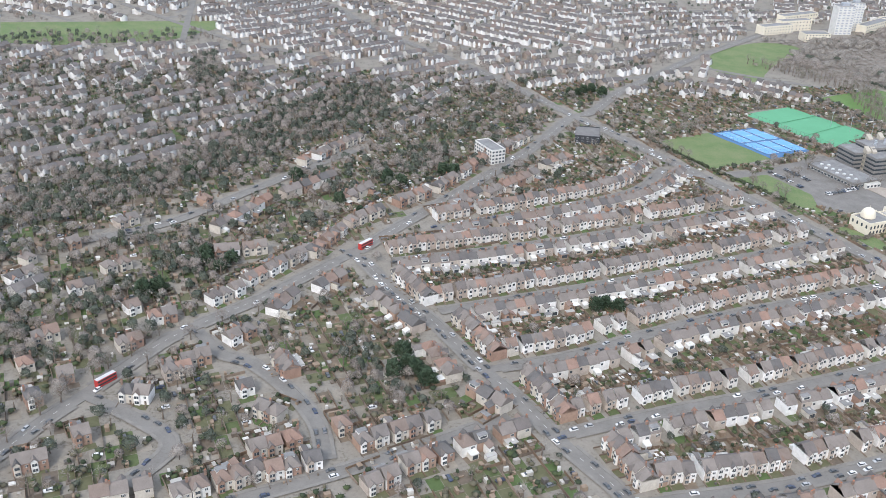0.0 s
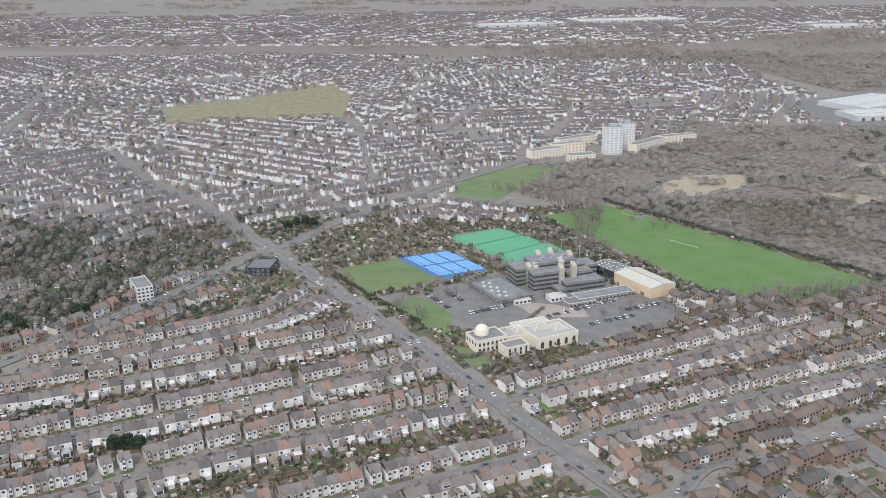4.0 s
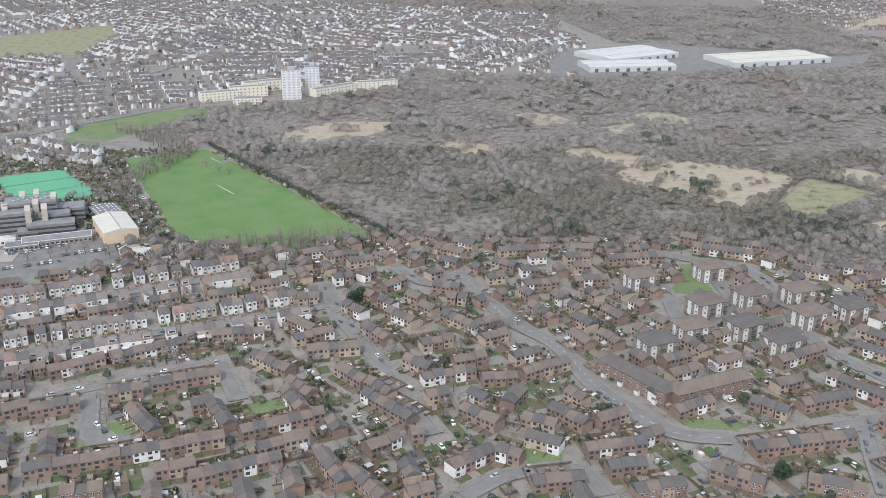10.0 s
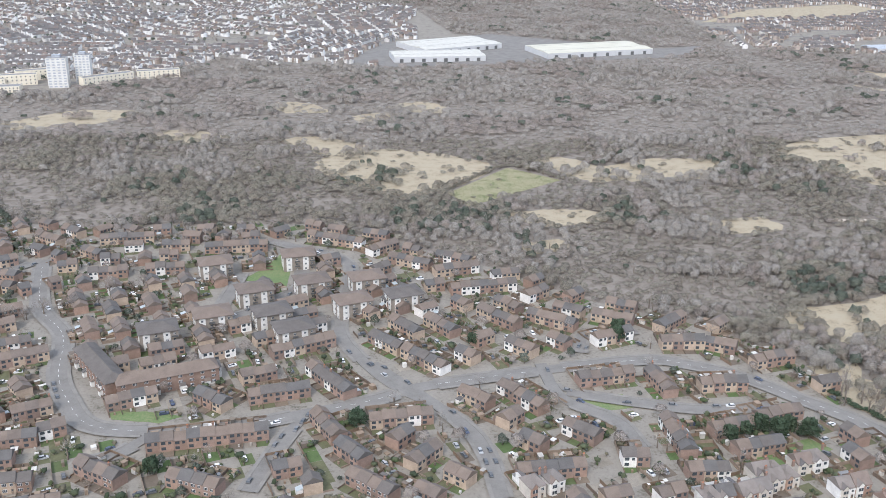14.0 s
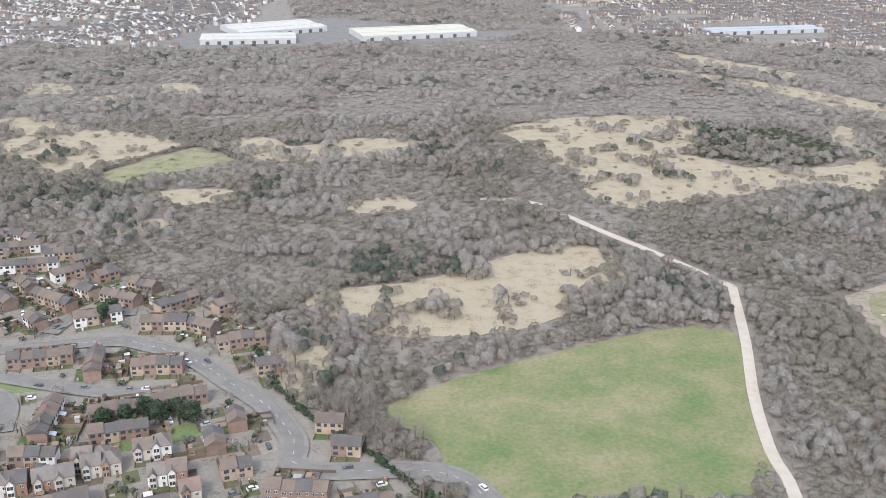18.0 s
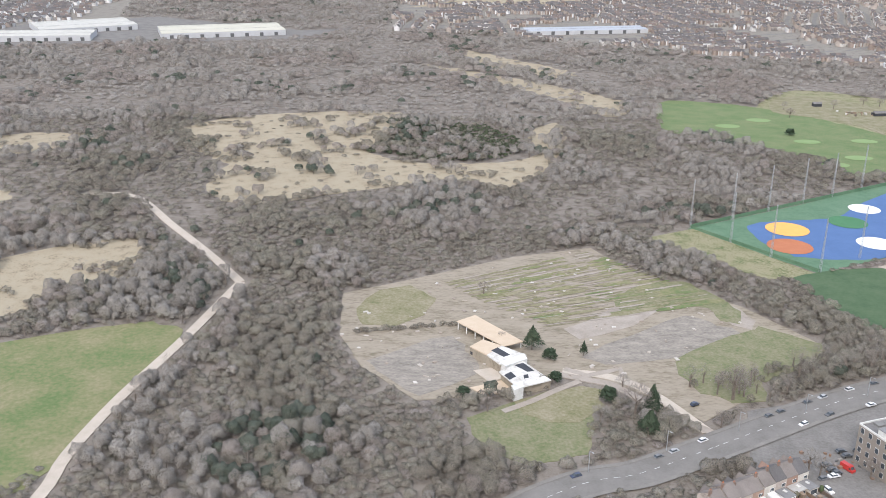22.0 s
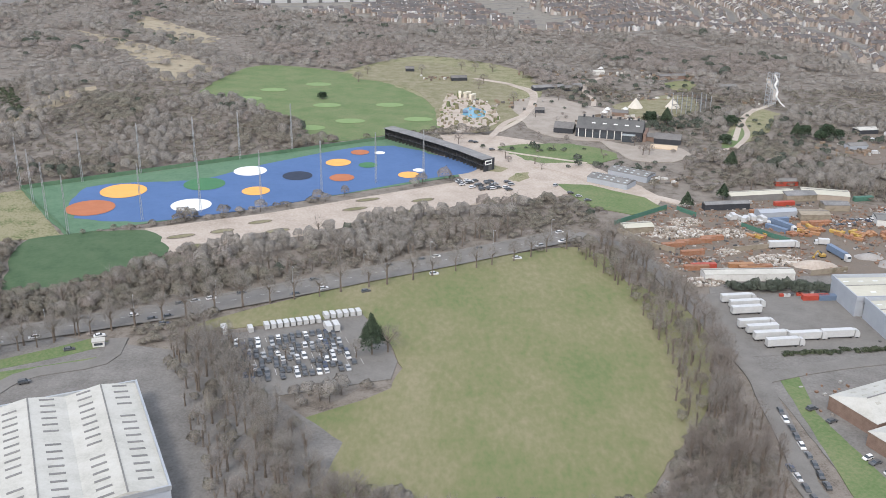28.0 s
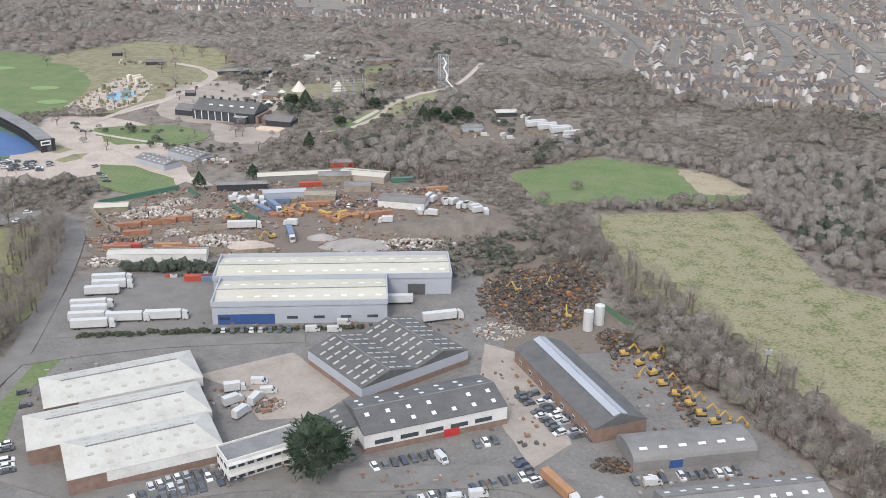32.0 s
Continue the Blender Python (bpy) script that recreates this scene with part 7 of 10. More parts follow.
def bushy(n, r, h, length, width, rings, sides, m=0, low=.12):
    """A dense leafless thicket: a lobed inner mass with twigs that break its outline."""
    cv, cf, cm = core(r * .8, h * low, h * .86, rings, sides, m)
    tv, tf = slivers(n, r, h * low, h, length, width)
    sv, sf = stem(h * .5, .25, 3)
    return np.concatenate([cv, tv, sv]), np.concatenate([cf, tf + len(cv), sf + len(cv) + len(tv)]), np.concatenate([cm, np.full(len(tf), m), np.ones(len(sf))])


def bare(n, r, h, length, width, limbs=5, m=0):
    """A leafless tree: stem, limbs and a cloud of twigs."""
    sv, sf = stem(h * .55, .22 + .02 * h)
    V, F, M = [sv], [sf], [np.ones(len(sf))]
    n0 = len(sv)
    for i in range(limbs):
        a, e = 6.2832 * i / max(1, limbs) + rng.uniform(-.4, .4), rng.uniform(.5, .8)
        p = np.array([0, 0, h * rng.uniform(.3, .5)])
        q = np.array([math.cos(a) * r * .7, math.sin(a) * r * .7, h * e])
        w = .12 + .008 * h
        V.append(np.array([p + (w, 0, 0), p + (-w, w, 0), p + (-w, -w, 0), q]))
        F.append(np.array([(0, 1, 3), (1, 2, 3), (2, 0, 3)]) + n0)
        M.append(np.ones(3))
        n0 += 4
    tv, tf = slivers(n, r, h * .28, h, length, width)
    V.append(tv)
    F.append(tf + n0)
    M.append(np.full(len(tf), m))
    return np.concatenate(V), np.concatenate(F), np.concatenate(M)


def leafy(n, r, h, length, width, cone=False):
    v, f = slivers(n, r, h * .05, h, length, width, up=.2)
    if cone:
        k = np.clip(1.15 - v[:, 2] / h, .08, 1)
        v[:, :2] *= k[:, None]
    cv, cf, cm = core(r * .8, h * .04, h * .93, 6, 10, 0)
    if cone:
        cv[:, :2] *= np.clip(1.12 - cv[:, 2:] / h, .06, 1)
    sv, sf = stem(h * .4, .3)
    return np.concatenate([v, sv, cv]), np.concatenate([f, sf + len(v), cf + len(v) + len(sv)]), np.concatenate([np.zeros(len(f)), np.ones(len(sf)), cm])


def template_data(name, tpl, mats, only):
    tv, tf, tm = tpl
    f = tf[tm == only]
    used, back = np.unique(f, return_inverse=True)
    me = bpy.data.meshes.new(name)
    me.from_pydata([tuple(map(float, p)) for p in tv[used] * K], [], back.reshape(-1, 3).tolist())
    me.materials.append(MATS[mats])
    return me


TREES = []
for nm, tpl, cm, label in (
        ("bare_tree", bare(760, 4.6, 10.5, 1.9, .11, 8), "twigs", "leafless broad-crowned street tree with grey-brown twigs"),
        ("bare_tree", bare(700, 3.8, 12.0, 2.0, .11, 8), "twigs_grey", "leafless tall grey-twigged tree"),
        ("bare_tree", bare(640, 2.2, 13.0, 2.2, .11, 7), "twigs", "leafless upright poplar-like tree"),
        ("evergreen_tree", leafy(900, 3.8, 9.0, 1.0, .45), "evergreen", "dark evergreen tree with a dense crown"),
        ("conifer", leafy(1100, 4.2, 13.0, 1.1, .45, True), "evergreen", "dark tapering conifer beside bare trees"),
        ("thicket_tree", bushy(200, 3.4, 6.4, 1.3, .12, 6, 10), "scrub", "leafless thorny thicket tree")):
    TREES.append((nm, template_data("trunk", tpl, "bark", 1), template_data("crown", tpl, cm, 0), label))
TREE_SPOTS = []


def tree(i, x, y, s=1.0, tall=1.0):
    nm, trunk, crown, label = TREES[i]
    ob = thing(nm, trunk, at(x, y, 0, (x * 37 + y * 91) % 360) @ Matrix.Diagonal((s, s, s * tall, 1)), label, "tree")
    part("crown", crown, ob)
    return ob


def tree_line(pts, step, kinds, rnd, s=1.0, wide=2.0, tall=1.0):
    L = curve(pts, step)
    for p in L:
        tree(rnd.choice(kinds), float(p[0]) + rnd.uniform(-wide, wide), float(p[1]) + rnd.uniform(-wide, wide), s * rnd.uniform(.8, 1.2), tall * rnd.uniform(.85, 1.15))


def lump_noise(x, y, s):
    return np.array([noise.noise((a / s, b / s, .7)) for a, b in zip(x, y)])


def scatter(x0, x1, y0, y1, step):
    gx, gy = np.meshgrid(np.arange(x0, x1, step), np.arange(y0, y1, step))
    x, y = gx.ravel() + rng.uniform(-.48, .48, gx.size) * step, gy.ravel() + rng.uniform(-.48, .48, gx.size) * step
    return x, y


def clear(x, y, margin=3.0):
    """Places off the roads, tracks and open zones."""
    ok = np.ones(len(x), bool)
    bush = lump_noise(x + 300, y, 20) > .2
    jx, jy = x + 11 * lump_noise(x, y + 500, 17), y + 11 * lump_noise(x - 700, y, 17)
    for z in SOFT:
        a = np.array(z, float)
        k = np.flatnonzero((x > a[:, 0].min() - 12) & (x < a[:, 0].max() + 12) & (y > a[:, 1].min() - 12) & (y < a[:, 1].max() + 12))
        if len(k):
            ok[k[inside(z, jx[k], jy[k]) & ~bush[k]]] = False
    for z in OPEN:
        if z in SOFT:
            continue
        a = np.array(z, float)
        box = (x > a[:, 0].min() - 9) & (x < a[:, 0].max() + 9) & (y > a[:, 1].min() - 9) & (y < a[:, 1].max() + 9)
        k = np.flatnonzero(box & ok)
        if len(k):
            bad = inside(z, x[k], y[k]) | (line_gap(z + z[:1], x[k], y[k]) < margin)
            ok[k[bad]] = False
    for line, gap in [(r[2], r[1] / 2 + 3.5) for r in ROADS] + OPEN_LINES:
        a = np.array(line)
        k = np.flatnonzero((x > a[:, 0].min() - 12) & (x < a[:, 0].max() + 12) & (y > a[:, 1].min() - 12) & (y < a[:, 1].max() + 12) & ok)
        if len(k):
            ok[k[line_gap(line, x[k], y[k]) < gap]] = False
    return ok


WORKS = [(1905, 470), (1917, 601), (1959, 640), (2039, 660), (2110, 610), (2141, 542), (2165, 500), (2161, 436), (2195, 391), (2205, 358), (2235, 250), (1930, 250), (1925, 400)]
OFFICE = [(1500, 270), (1545, 375), (1580, 405), (1700, 440), (1740, 420), (1800, 330), (1810, 260)]
CLUB = [(1860, 700), (1930, 640), (1985, 655), (2000, 760), (1990, 830), (1900, 840)]


def woods():
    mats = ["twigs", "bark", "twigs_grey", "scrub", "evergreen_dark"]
    tiers = (
        (380, 2520, 285, 600, 5.4, [bushy(18, 3.9, 6.8, 1.5, .16, 4, 8), bushy(18, 3.5, 7.8, 1.6, .16, 4, 8, 2), bushy(16, 4.1, 5.6, 1.4, .16, 4, 8, 3), bushy(12, 3.1, 3.5, 1.2, .16, 3, 7, 3), bushy(12, 3.3, 6.2, 1.2, .25, 4, 7, 4), bare(60, 3.2, 9.2, 2.1, .2, 4, 2)]),
        (380, 2520, 600, 930, 6.5, [bushy(6, 4.3, 7.0, 1.8, .28, 3, 8), bushy(6, 3.9, 8.0, 1.9, .28, 3, 8, 2), bushy(5, 4.7, 5.8, 1.7, .28, 3, 8, 3), bushy(4, 3.6, 3.6, 1.4, .26, 3, 6, 3), bushy(4, 3.5, 6.2, 1.6, .35, 3, 7, 4), bare(30, 3.4, 9.0, 2.2, .34, 0, 2)]),
        # far tier: distance haze is put into the colour by paler grey twigs
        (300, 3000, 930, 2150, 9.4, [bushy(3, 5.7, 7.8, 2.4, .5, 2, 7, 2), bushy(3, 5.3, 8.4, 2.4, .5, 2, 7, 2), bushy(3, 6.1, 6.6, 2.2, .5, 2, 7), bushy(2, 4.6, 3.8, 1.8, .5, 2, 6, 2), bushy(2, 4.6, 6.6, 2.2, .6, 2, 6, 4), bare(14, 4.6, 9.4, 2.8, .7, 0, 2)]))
    for i, (x0, x1, y0, y1, step, tpl) in enumerate(tiers):
        x, y = scatter(x0, x1, y0, y1, step)
        ok = ~inside(TOWN, x, y) & ~inside(WORKS, x, y) & ~inside(OFFICE, x, y) & ~inside(CLUB, x, y) & ~inside(EAST, x, y)
        x, y = x[ok], y[ok]
        ok = clear(x, y)
        x, y = x[ok], y[ok]
        v = lump_noise(x, y, 52)
        ok = rng.uniform(0, 1, len(x)) < .98 - 1.1 * np.clip(v - .22, 0, 1)
        x, y, v = x[ok], y[ok], v[ok]
        size = rng.uniform(.65, 1.2, len(x)) * (1 + .3 * np.clip(-v, -.6, .8))
        kind = lump_noise(x + 900, y, 85)
        which = np.where(v > .08, 3, np.where(kind > .12, 1, np.where(kind < -.18, 2, rng.integers(0, 3, len(x)))))
        dice = rng.uniform(0, 1, len(x))
        which = np.where((kind > .0) & (dice < .06), 5, np.where(((v < -.34) & (dice > .66)) | (dice > .992), 4, which))
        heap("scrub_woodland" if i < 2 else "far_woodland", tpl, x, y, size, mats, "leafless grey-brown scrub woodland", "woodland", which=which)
    # the distance
    x, y = scatter(-3200, 3600, 2000, 5000, 34)
    v = lump_noise(x, y * 2.2, 260)
    ok = (v > -.05) & (~inside(FARTOWN, x, y) | (v > .28)) & ~inside(EAST, x, y) & ~inside(TOWN, x, y)
    far3 = [bare(24, 13, 11, 7, 3.6, 0)]
    heap("distant_woods", far3, x[ok], y[ok], rng.uniform(.8, 1.4, ok.sum()), ["twigs", "bark"], "distant belts of bare woodland", "woodland")


def undergrowth():
    """Low bramble and saplings that close the floor of the scrub beside the derelict yard and the main road."""
    for x0, x1, y0, y1, step in ((1230, 1730, 330, 640, 4.7), (1880, 2260, 300, 680, 6.0)):
        x, y = scatter(x0, x1, y0, y1, step)
        k = clear(x, y, 1.5) & ~inside(OFFICE, x, y) & ~inside(WORKS, x, y)
        x, y = x[k], y[k]
        heap("bramble_scrub", [bushy(10, 2.4, 2.0, .9, .22, 2, 6), bushy(12, 1.9, 2.8, 1.0, .2, 3, 5), bushy(10, 2.6, 1.5, .9, .22, 2, 6, 2)], x, y, rng.uniform(.8, 1.4, len(x)), ["scrub", "bark", "twigs"], "low bramble and saplings under bare trees", "shrubs")


def belts():
    """Narrow belts of tall bare trees along lanes and field edges."""
    t = [bare(150, 3.0, 10.5, 1.9, .15, 5), bare(140, 2.4, 11.5, 2.0, .15, 5, 2), bushy(60, 3.0, 6.0, 1.4, .16, 4, 6, 3)]
    for pts, step in (([(1912, 566), (1930, 540), (1941, 490), (1942, 440), (1940, 380), (1930, 325), (1893, 318), (1910, 380), (1920, 440), (1916, 500), (1900, 545)], 5.0),
                      ([(1736, 462), (1752, 452), (1775, 405), (1800, 355), (1850, 330), (1850, 300), (1780, 300), (1762, 350), (1742, 405), (1726, 440)], 5.0),
                      ([(1560, 420), (1660, 462), (1760, 510), (1880, 572), (1870, 590), (1740, 525), (1640, 480), (1540, 440)], 6.0),
                      ([(2165, 520), (2185, 505), (2212, 420), (2232, 352), (2250, 280), (2222, 280), (2206, 352), (2172, 440)], 5.0),
                      ([(2142, 560), (2170, 545), (2180, 505), (2160, 505), (2138, 530)], 5.5),
                      ([(1099, 440), (1109, 461), (1150, 419), (1170, 396), (1192, 359), (1215, 300), (1200, 300), (1166, 359), (1135, 404)], 5.5),
                      ([(470, 660), (560, 690), (620, 680), (560, 640), (500, 612), (465, 630)], 6.0),
                      ([(330, 1010), (390, 1000), (442, 935), (420, 850), (405, 800), (440, 745), (425, 740), (390, 800), (400, 870), (400, 930)], 6.5),
                      ([(1985, 642), (2040, 672), (2110, 640), (2140, 580), (2120, 620), (2040, 655)], 6.0)):
        a = np.array(pts, float)
        x, y = scatter(a[:, 0].min(), a[:, 0].max(), a[:, 1].min(), a[:, 1].max(), step)
        ok = inside(pts, x, y)
        for _, w, line, _ in ROADS:
            ok &= line_gap(line, x, y) > w / 2 + 3.5
        x, y = x[ok], y[ok]
        heap("tree_belt", t, x, y, rng.uniform(.7, 1.2, len(x)), ["twigs", "bark", "twigs_grey", "scrub"], "belt of tall bare trees along a boundary", "trees")


def town_trees():
    t = [bushy(40, 3.4, 7.4, 1.6, .2, 4, 6, 0, .3), bare(80, 2.8, 8.0, 1.9, .22, 3, 2), bushy(36, 2.5, 5.2, 1.1, .3, 4, 6), bushy(30, 1.4, 2.2, .8, .3, 3, 6)]
    x, y = scatter(-420, 1200, 285, 900, 6.6)
    k = inside(TOWN, x, y)
    x, y = x[k], y[k]
    hx = np.array([h[0] for h in HOUSES])
    hy = np.array([h[1] for h in HOUSES])
    ok = clear(x, y, 1.0)
    x, y = x[ok], y[ok]
    dist = np.array([np.min(np.hypot(hx - a, hy - b)) for a, b in zip(x, y)])
    left = (x < 95) & (y > 300) & ((x < -60) | (y > 620))
    open_land = (dist > 17)
    p = np.where(left, .34, .17)
    p = np.where(open_land & left, .62, p)
    p = np.where((x > 300) & (y > 640), .5, p)
    ok = (dist > 6.2) & (rng.uniform(0, 1, len(x)) < p)
    x, y, left = x[ok], y[ok], left[ok]
    which = np.where(rng.uniform(0, 1, len(x)) < np.where(left, .5, .45), rng.integers(2, 4, len(x)), rng.integers(0, 2, len(x)))
    heap("garden_trees", t, x, y, rng.uniform(.7, 1.25, len(x)) * np.where(left, 1.15, 1), ["twigs", "bark", "twigs_grey"], "bare and evergreen garden trees and shrubs", "trees", which=np.where(which < 2, which, -1))
    k = which >= 2
    heap("garden_evergreens", t, x[k], y[k], rng.uniform(.7, 1.3, k.sum()) * np.where(left[k], 1.35, 1), ["evergreen_dark", "bark"], "dark evergreen garden shrubs", "shrubs", which=which[k])


def town_belts():
    """Wooded strips and clumps of garden trees between the streets."""
    t = [bushy(44, 3.4, 7.2, 1.5, .2, 4, 6), bare(90, 3.2, 9.0, 1.9, .18, 4, 2), bushy(40, 3.0, 6.4, 1.2, .3, 4, 7, 4), bushy(40, 2.6, 7.4, 1.1, .3, 4, 7, 4)]
    for pts in TOWN_BELTS:
        a = np.array(pts, float)
        x, y = scatter(a[:, 0].min(), a[:, 0].max(), a[:, 1].min(), a[:, 1].max(), 6.2 if a[:, 1].min() < 900 else 9)
        k = inside(pts, x, y)
        hx, hy = np.array([h[0] for h in HOUSES]), np.array([h[1] for h in HOUSES])
        x, y = x[k], y[k]
        far = np.array([np.min(np.hypot(hx - p, hy - q)) for p, q in zip(x, y)]) > 7
        for _, w, line, _ in ROADS:
            far &= line_gap(line, x, y) > w / 2 + 3
        x, y = x[far], y[far]
        OPEN.append(pts)
        if len(x):
            heap("tree_belt", t, x, y, rng.uniform(.75, 1.25, len(x)), ["twigs", "bark", "twigs_grey", "scrub", "evergreen_dark"], "belt of bare and evergreen trees between streets", "trees")


def far_houses(name, poly, box, seed, skip=(), face="far_house", turns=(.35, -.5, 1.1), cell=230.0, pitch=52.0, green=.4, unit=6.4, plain=False, tall=1.0):
    """Districts of distant streets: rows of houses front to front over a road, with tree-grown gardens behind."""
    r = np.random.default_rng(seed)
    x0, x1, y0, y1 = box
    seeds = []
    for gx in np.arange(x0 - cell, x1 + cell, cell):
        for gy in np.arange(y0 - cell, y1 + cell, cell):
            seeds.append((gx + r.uniform(-.4, .4) * cell, gy + r.uniform(-.4, .4) * cell, r.choice(turns) + r.normal(0, .12), r.uniform(0, 50), r.uniform(.8, 1.15)))
    S = np.array(seeds)
    hx, hy, ha, tx, ty = [], [], [], [], []
    lanes = Form()
    for i, (sx, sy, turn, phase, wide) in enumerate(seeds):
        c, s = math.cos(turn), math.sin(turn)
        p = pitch * wide

        def world(u, v):
            bend = 9 * np.sin(u / 60 + i)
            return sx + u * c - (v + bend) * s, sy + u * s + (v + bend) * c

        def mine(x, y):
            d = np.full(len(x), 1e9)
            own = np.hypot(x - sx, y - sy)
            for j in np.flatnonzero(np.hypot(S[:, 0] - sx, S[:, 1] - sy) < 3 * cell):
                if j != i:
                    d = np.minimum(d, np.hypot(x - S[j, 0], y - S[j, 1]))
            return (own < d - 8) & (x > x0) & (x < x1) & (y > y0) & (y < y1) & inside(poly, x, y)

        us = np.arange(-cell, cell, unit)
        us = us[(us + phase) % 118 > 12]
        us = us[(us + phase) % (unit * 6) > unit * .8] if i % 3 else us[(us + phase) % (unit * 2 + 3.0) > 3.0]
        rows = np.arange(-math.ceil(cell / p), math.ceil(cell / p) + 1) * p
        for side in (-1, 1):
            U, V = np.meshgrid(us, rows + side * 12.5)
            U, V = U.ravel(), V.ravel() + r.normal(0, .35, U.size)
            x, y = world(U, V)
            k = mine(x, y) & (r.uniform(0, 1, len(x)) < .96)
            hx.append(x[k]), hy.append(y[k]), ha.append(np.full(k.sum(), turn + (0 if side > 0 else math.pi)))
        gu, gv = np.meshgrid(np.arange(-cell, cell, 8.5), np.arange(-cell, cell, 8.0))
        gu, gv = gu.ravel() + r.uniform(-3, 3, gu.size), gv.ravel() + r.uniform(-3, 3, gu.size)
        off = np.abs((gv + p / 2) % p - p / 2)
        x, y = world(gu, gv)
        k = mine(x, y) & (((off > 19) & (r.uniform(0, 1, len(x)) < green)) | ((off > 4) & (off < 7) & (r.uniform(0, 1, len(x)) < .2)))
        tx.append(x[k]), ty.append(y[k])
        for v in rows:
            u = np.arange(-cell, cell, 14.0)
            x, y = world(u, np.full(len(u), v))
            k = mine(x, y)
            ax, ay = world(u, np.full(len(u), v - 3.4))
            bx, by = world(u, np.full(len(u), v + 3.4))
            for q in range(len(u) - 1):
                if k[q] and k[q + 1]:
                    lanes.add([(float(ax[q]), float(ay[q]), .12), (float(ax[q + 1]), float(ay[q + 1]), .12), (float(bx[q + 1]), float(by[q + 1]), .12), (float(bx[q]), float(by[q]), .12)], [[0, 1, 2, 3]])
    x, y, a, tx, ty = (np.concatenate(q) for q in (hx, hy, ha, tx, ty))
    drift = lump_noise(x, y, 120)

    def open_land(x, y, gap):
        ok = np.ones(len(x), bool)
        for z in OPEN:
            ok &= ~inside(z, x, y)
        for nm, w, line, _ in ROADS:
            ok &= line_gap(line, x, y) > w / 2 + gap
        for cx, cy, rad in skip:
            ok &= np.hypot(x - cx, y - cy) > rad
        return ok

    k = open_land(x, y, 6) & (drift < .4)
    x, y, a = x[k], y[k], a[k]
    h = unit / 2
    wall = np.array([(-h, -3.8, 0), (h, -3.8, 0), (h, 3.8, 0), (-h, 3.8, 0), (-h, -3.8, 5.2), (h, -3.8, 5.2), (h, 3.8, 5.2), (-h, 3.8, 5.2), (-h, 0, 7.4), (h, 0, 7.4), (-h * .7, -4.6, 0), (h * .1, -4.6, 0), (h * .1, -4.6, 5.3), (-h * .7, -4.6, 5.3), (-h * .3, -4.6, 6.6), (h * .1, -3.8, 0), (h * .1, -3.8, 5.3), (-h * .7, -3.8, 0), (-h * .7, -3.8, 5.3)])
    roof = np.array([(-h, -4.2, 5.1), (h, -4.2, 5.1), (h, 0, 7.8), (-h, 0, 7.8), (h, 4.2, 5.1), (-h, 4.2, 5.1)])
    wing = np.array([(-h * .1, 3.8, 0), (h * .8, 3.8, 0), (h * .8, 8, 0), (-h * .1, 8, 0), (-h * .1, 3.8, 3.2), (h * .8, 3.8, 3.2), (h * .8, 8, 2.9), (-h * .1, 8, 2.9)])
    wf = [(0, 1, 5), (0, 5, 4), (1, 2, 6), (1, 6, 5), (2, 3, 7), (2, 7, 6), (3, 0, 4), (3, 4, 7), (5, 6, 9), (7, 4, 8), (10, 11, 12), (10, 12, 13), (13, 12, 14), (11, 15, 16), (11, 16, 12), (17, 10, 13), (17, 13, 18)]
    rf = [(19, 20, 21), (19, 21, 22), (22, 21, 23), (22, 23, 24)]
    gf = [(p + 25, q + 25, t + 25) for p, q, t in ((1, 2, 6), (1, 6, 5), (2, 3, 7), (2, 7, 6), (3, 0, 4), (3, 4, 7), (4, 5, 6), (4, 6, 7))]
    tv, tf = np.concatenate([wall, roof, wing]), np.array(wf + rf + gf)
    tm = np.array([0] * len(wf) + [1] * 4 + [2] * len(gf))
    if plain:
        use = np.array([f for f, q in zip(range(len(tf)), tm) if f < 10 or q == 1])
        tf, tm = tf[use], tm[use]
    n = len(x)
    V = np.stack([tv[None, :, 0] * np.cos(a)[:, None] - tv[None, :, 1] * np.sin(a)[:, None] + x[:, None], tv[None, :, 0] * np.sin(a)[:, None] + tv[None, :, 1] * np.cos(a)[:, None] + y[:, None], tv[None, :, 2] * r.uniform(.9, 1.12, n)[:, None]], 2).reshape(-1, 3) * K
    F = (tf[None] + (np.arange(n) * len(tv))[:, None, None]).reshape(-1, 3)
    me = bpy.data.meshes.new(name)
    me.vertices.add(len(V))
    me.vertices.foreach_set("co", V.astype(np.float32).ravel())
    me.loops.add(len(F) * 3)
    me.loops.foreach_set("vertex_index", F.astype(np.int32).ravel())
    me.polygons.add(len(F))
    me.polygons.foreach_set("loop_start", np.arange(0, len(F) * 3, 3, dtype=np.int32))
    me.polygons.foreach_set("material_index", np.tile(tm, n).astype(np.int32))
    for q in (face, "far_roof", "far_wing"):
        me.materials.append(MATS[q])
    me.update(calc_edges=True)
    tagged(new(name, me), "streets of distant pale houses with brown roofs", "houses", kind="stuff")
    if lanes.v:
        setting("far_lanes", lanes, "road", "grey side streets between distant houses")
    k = open_land(tx, ty, 3)
    tx, ty = tx[k], ty[k]
    which = np.where(r.uniform(0, 1, len(tx)) < np.where(lump_noise(tx, ty, 60) > .05, .5, .16), 2, r.integers(0, 2, len(tx)))
    heap("suburb_trees", [bushy(3, 3.0, 6.6, 1.8, .4, 2, 6), bushy(3, 2.8, 7.4, 1.8, .4, 2, 6, 2), bushy(2, 2.6, 6.0, 1.4, .5, 2, 6, 3)], tx, ty, tall * r.uniform(.65, 1.4, len(tx)), ["twigs", "bark", "twigs_grey", "evergreen_dark"], "bare and evergreen trees in far gardens", "trees", which=which)
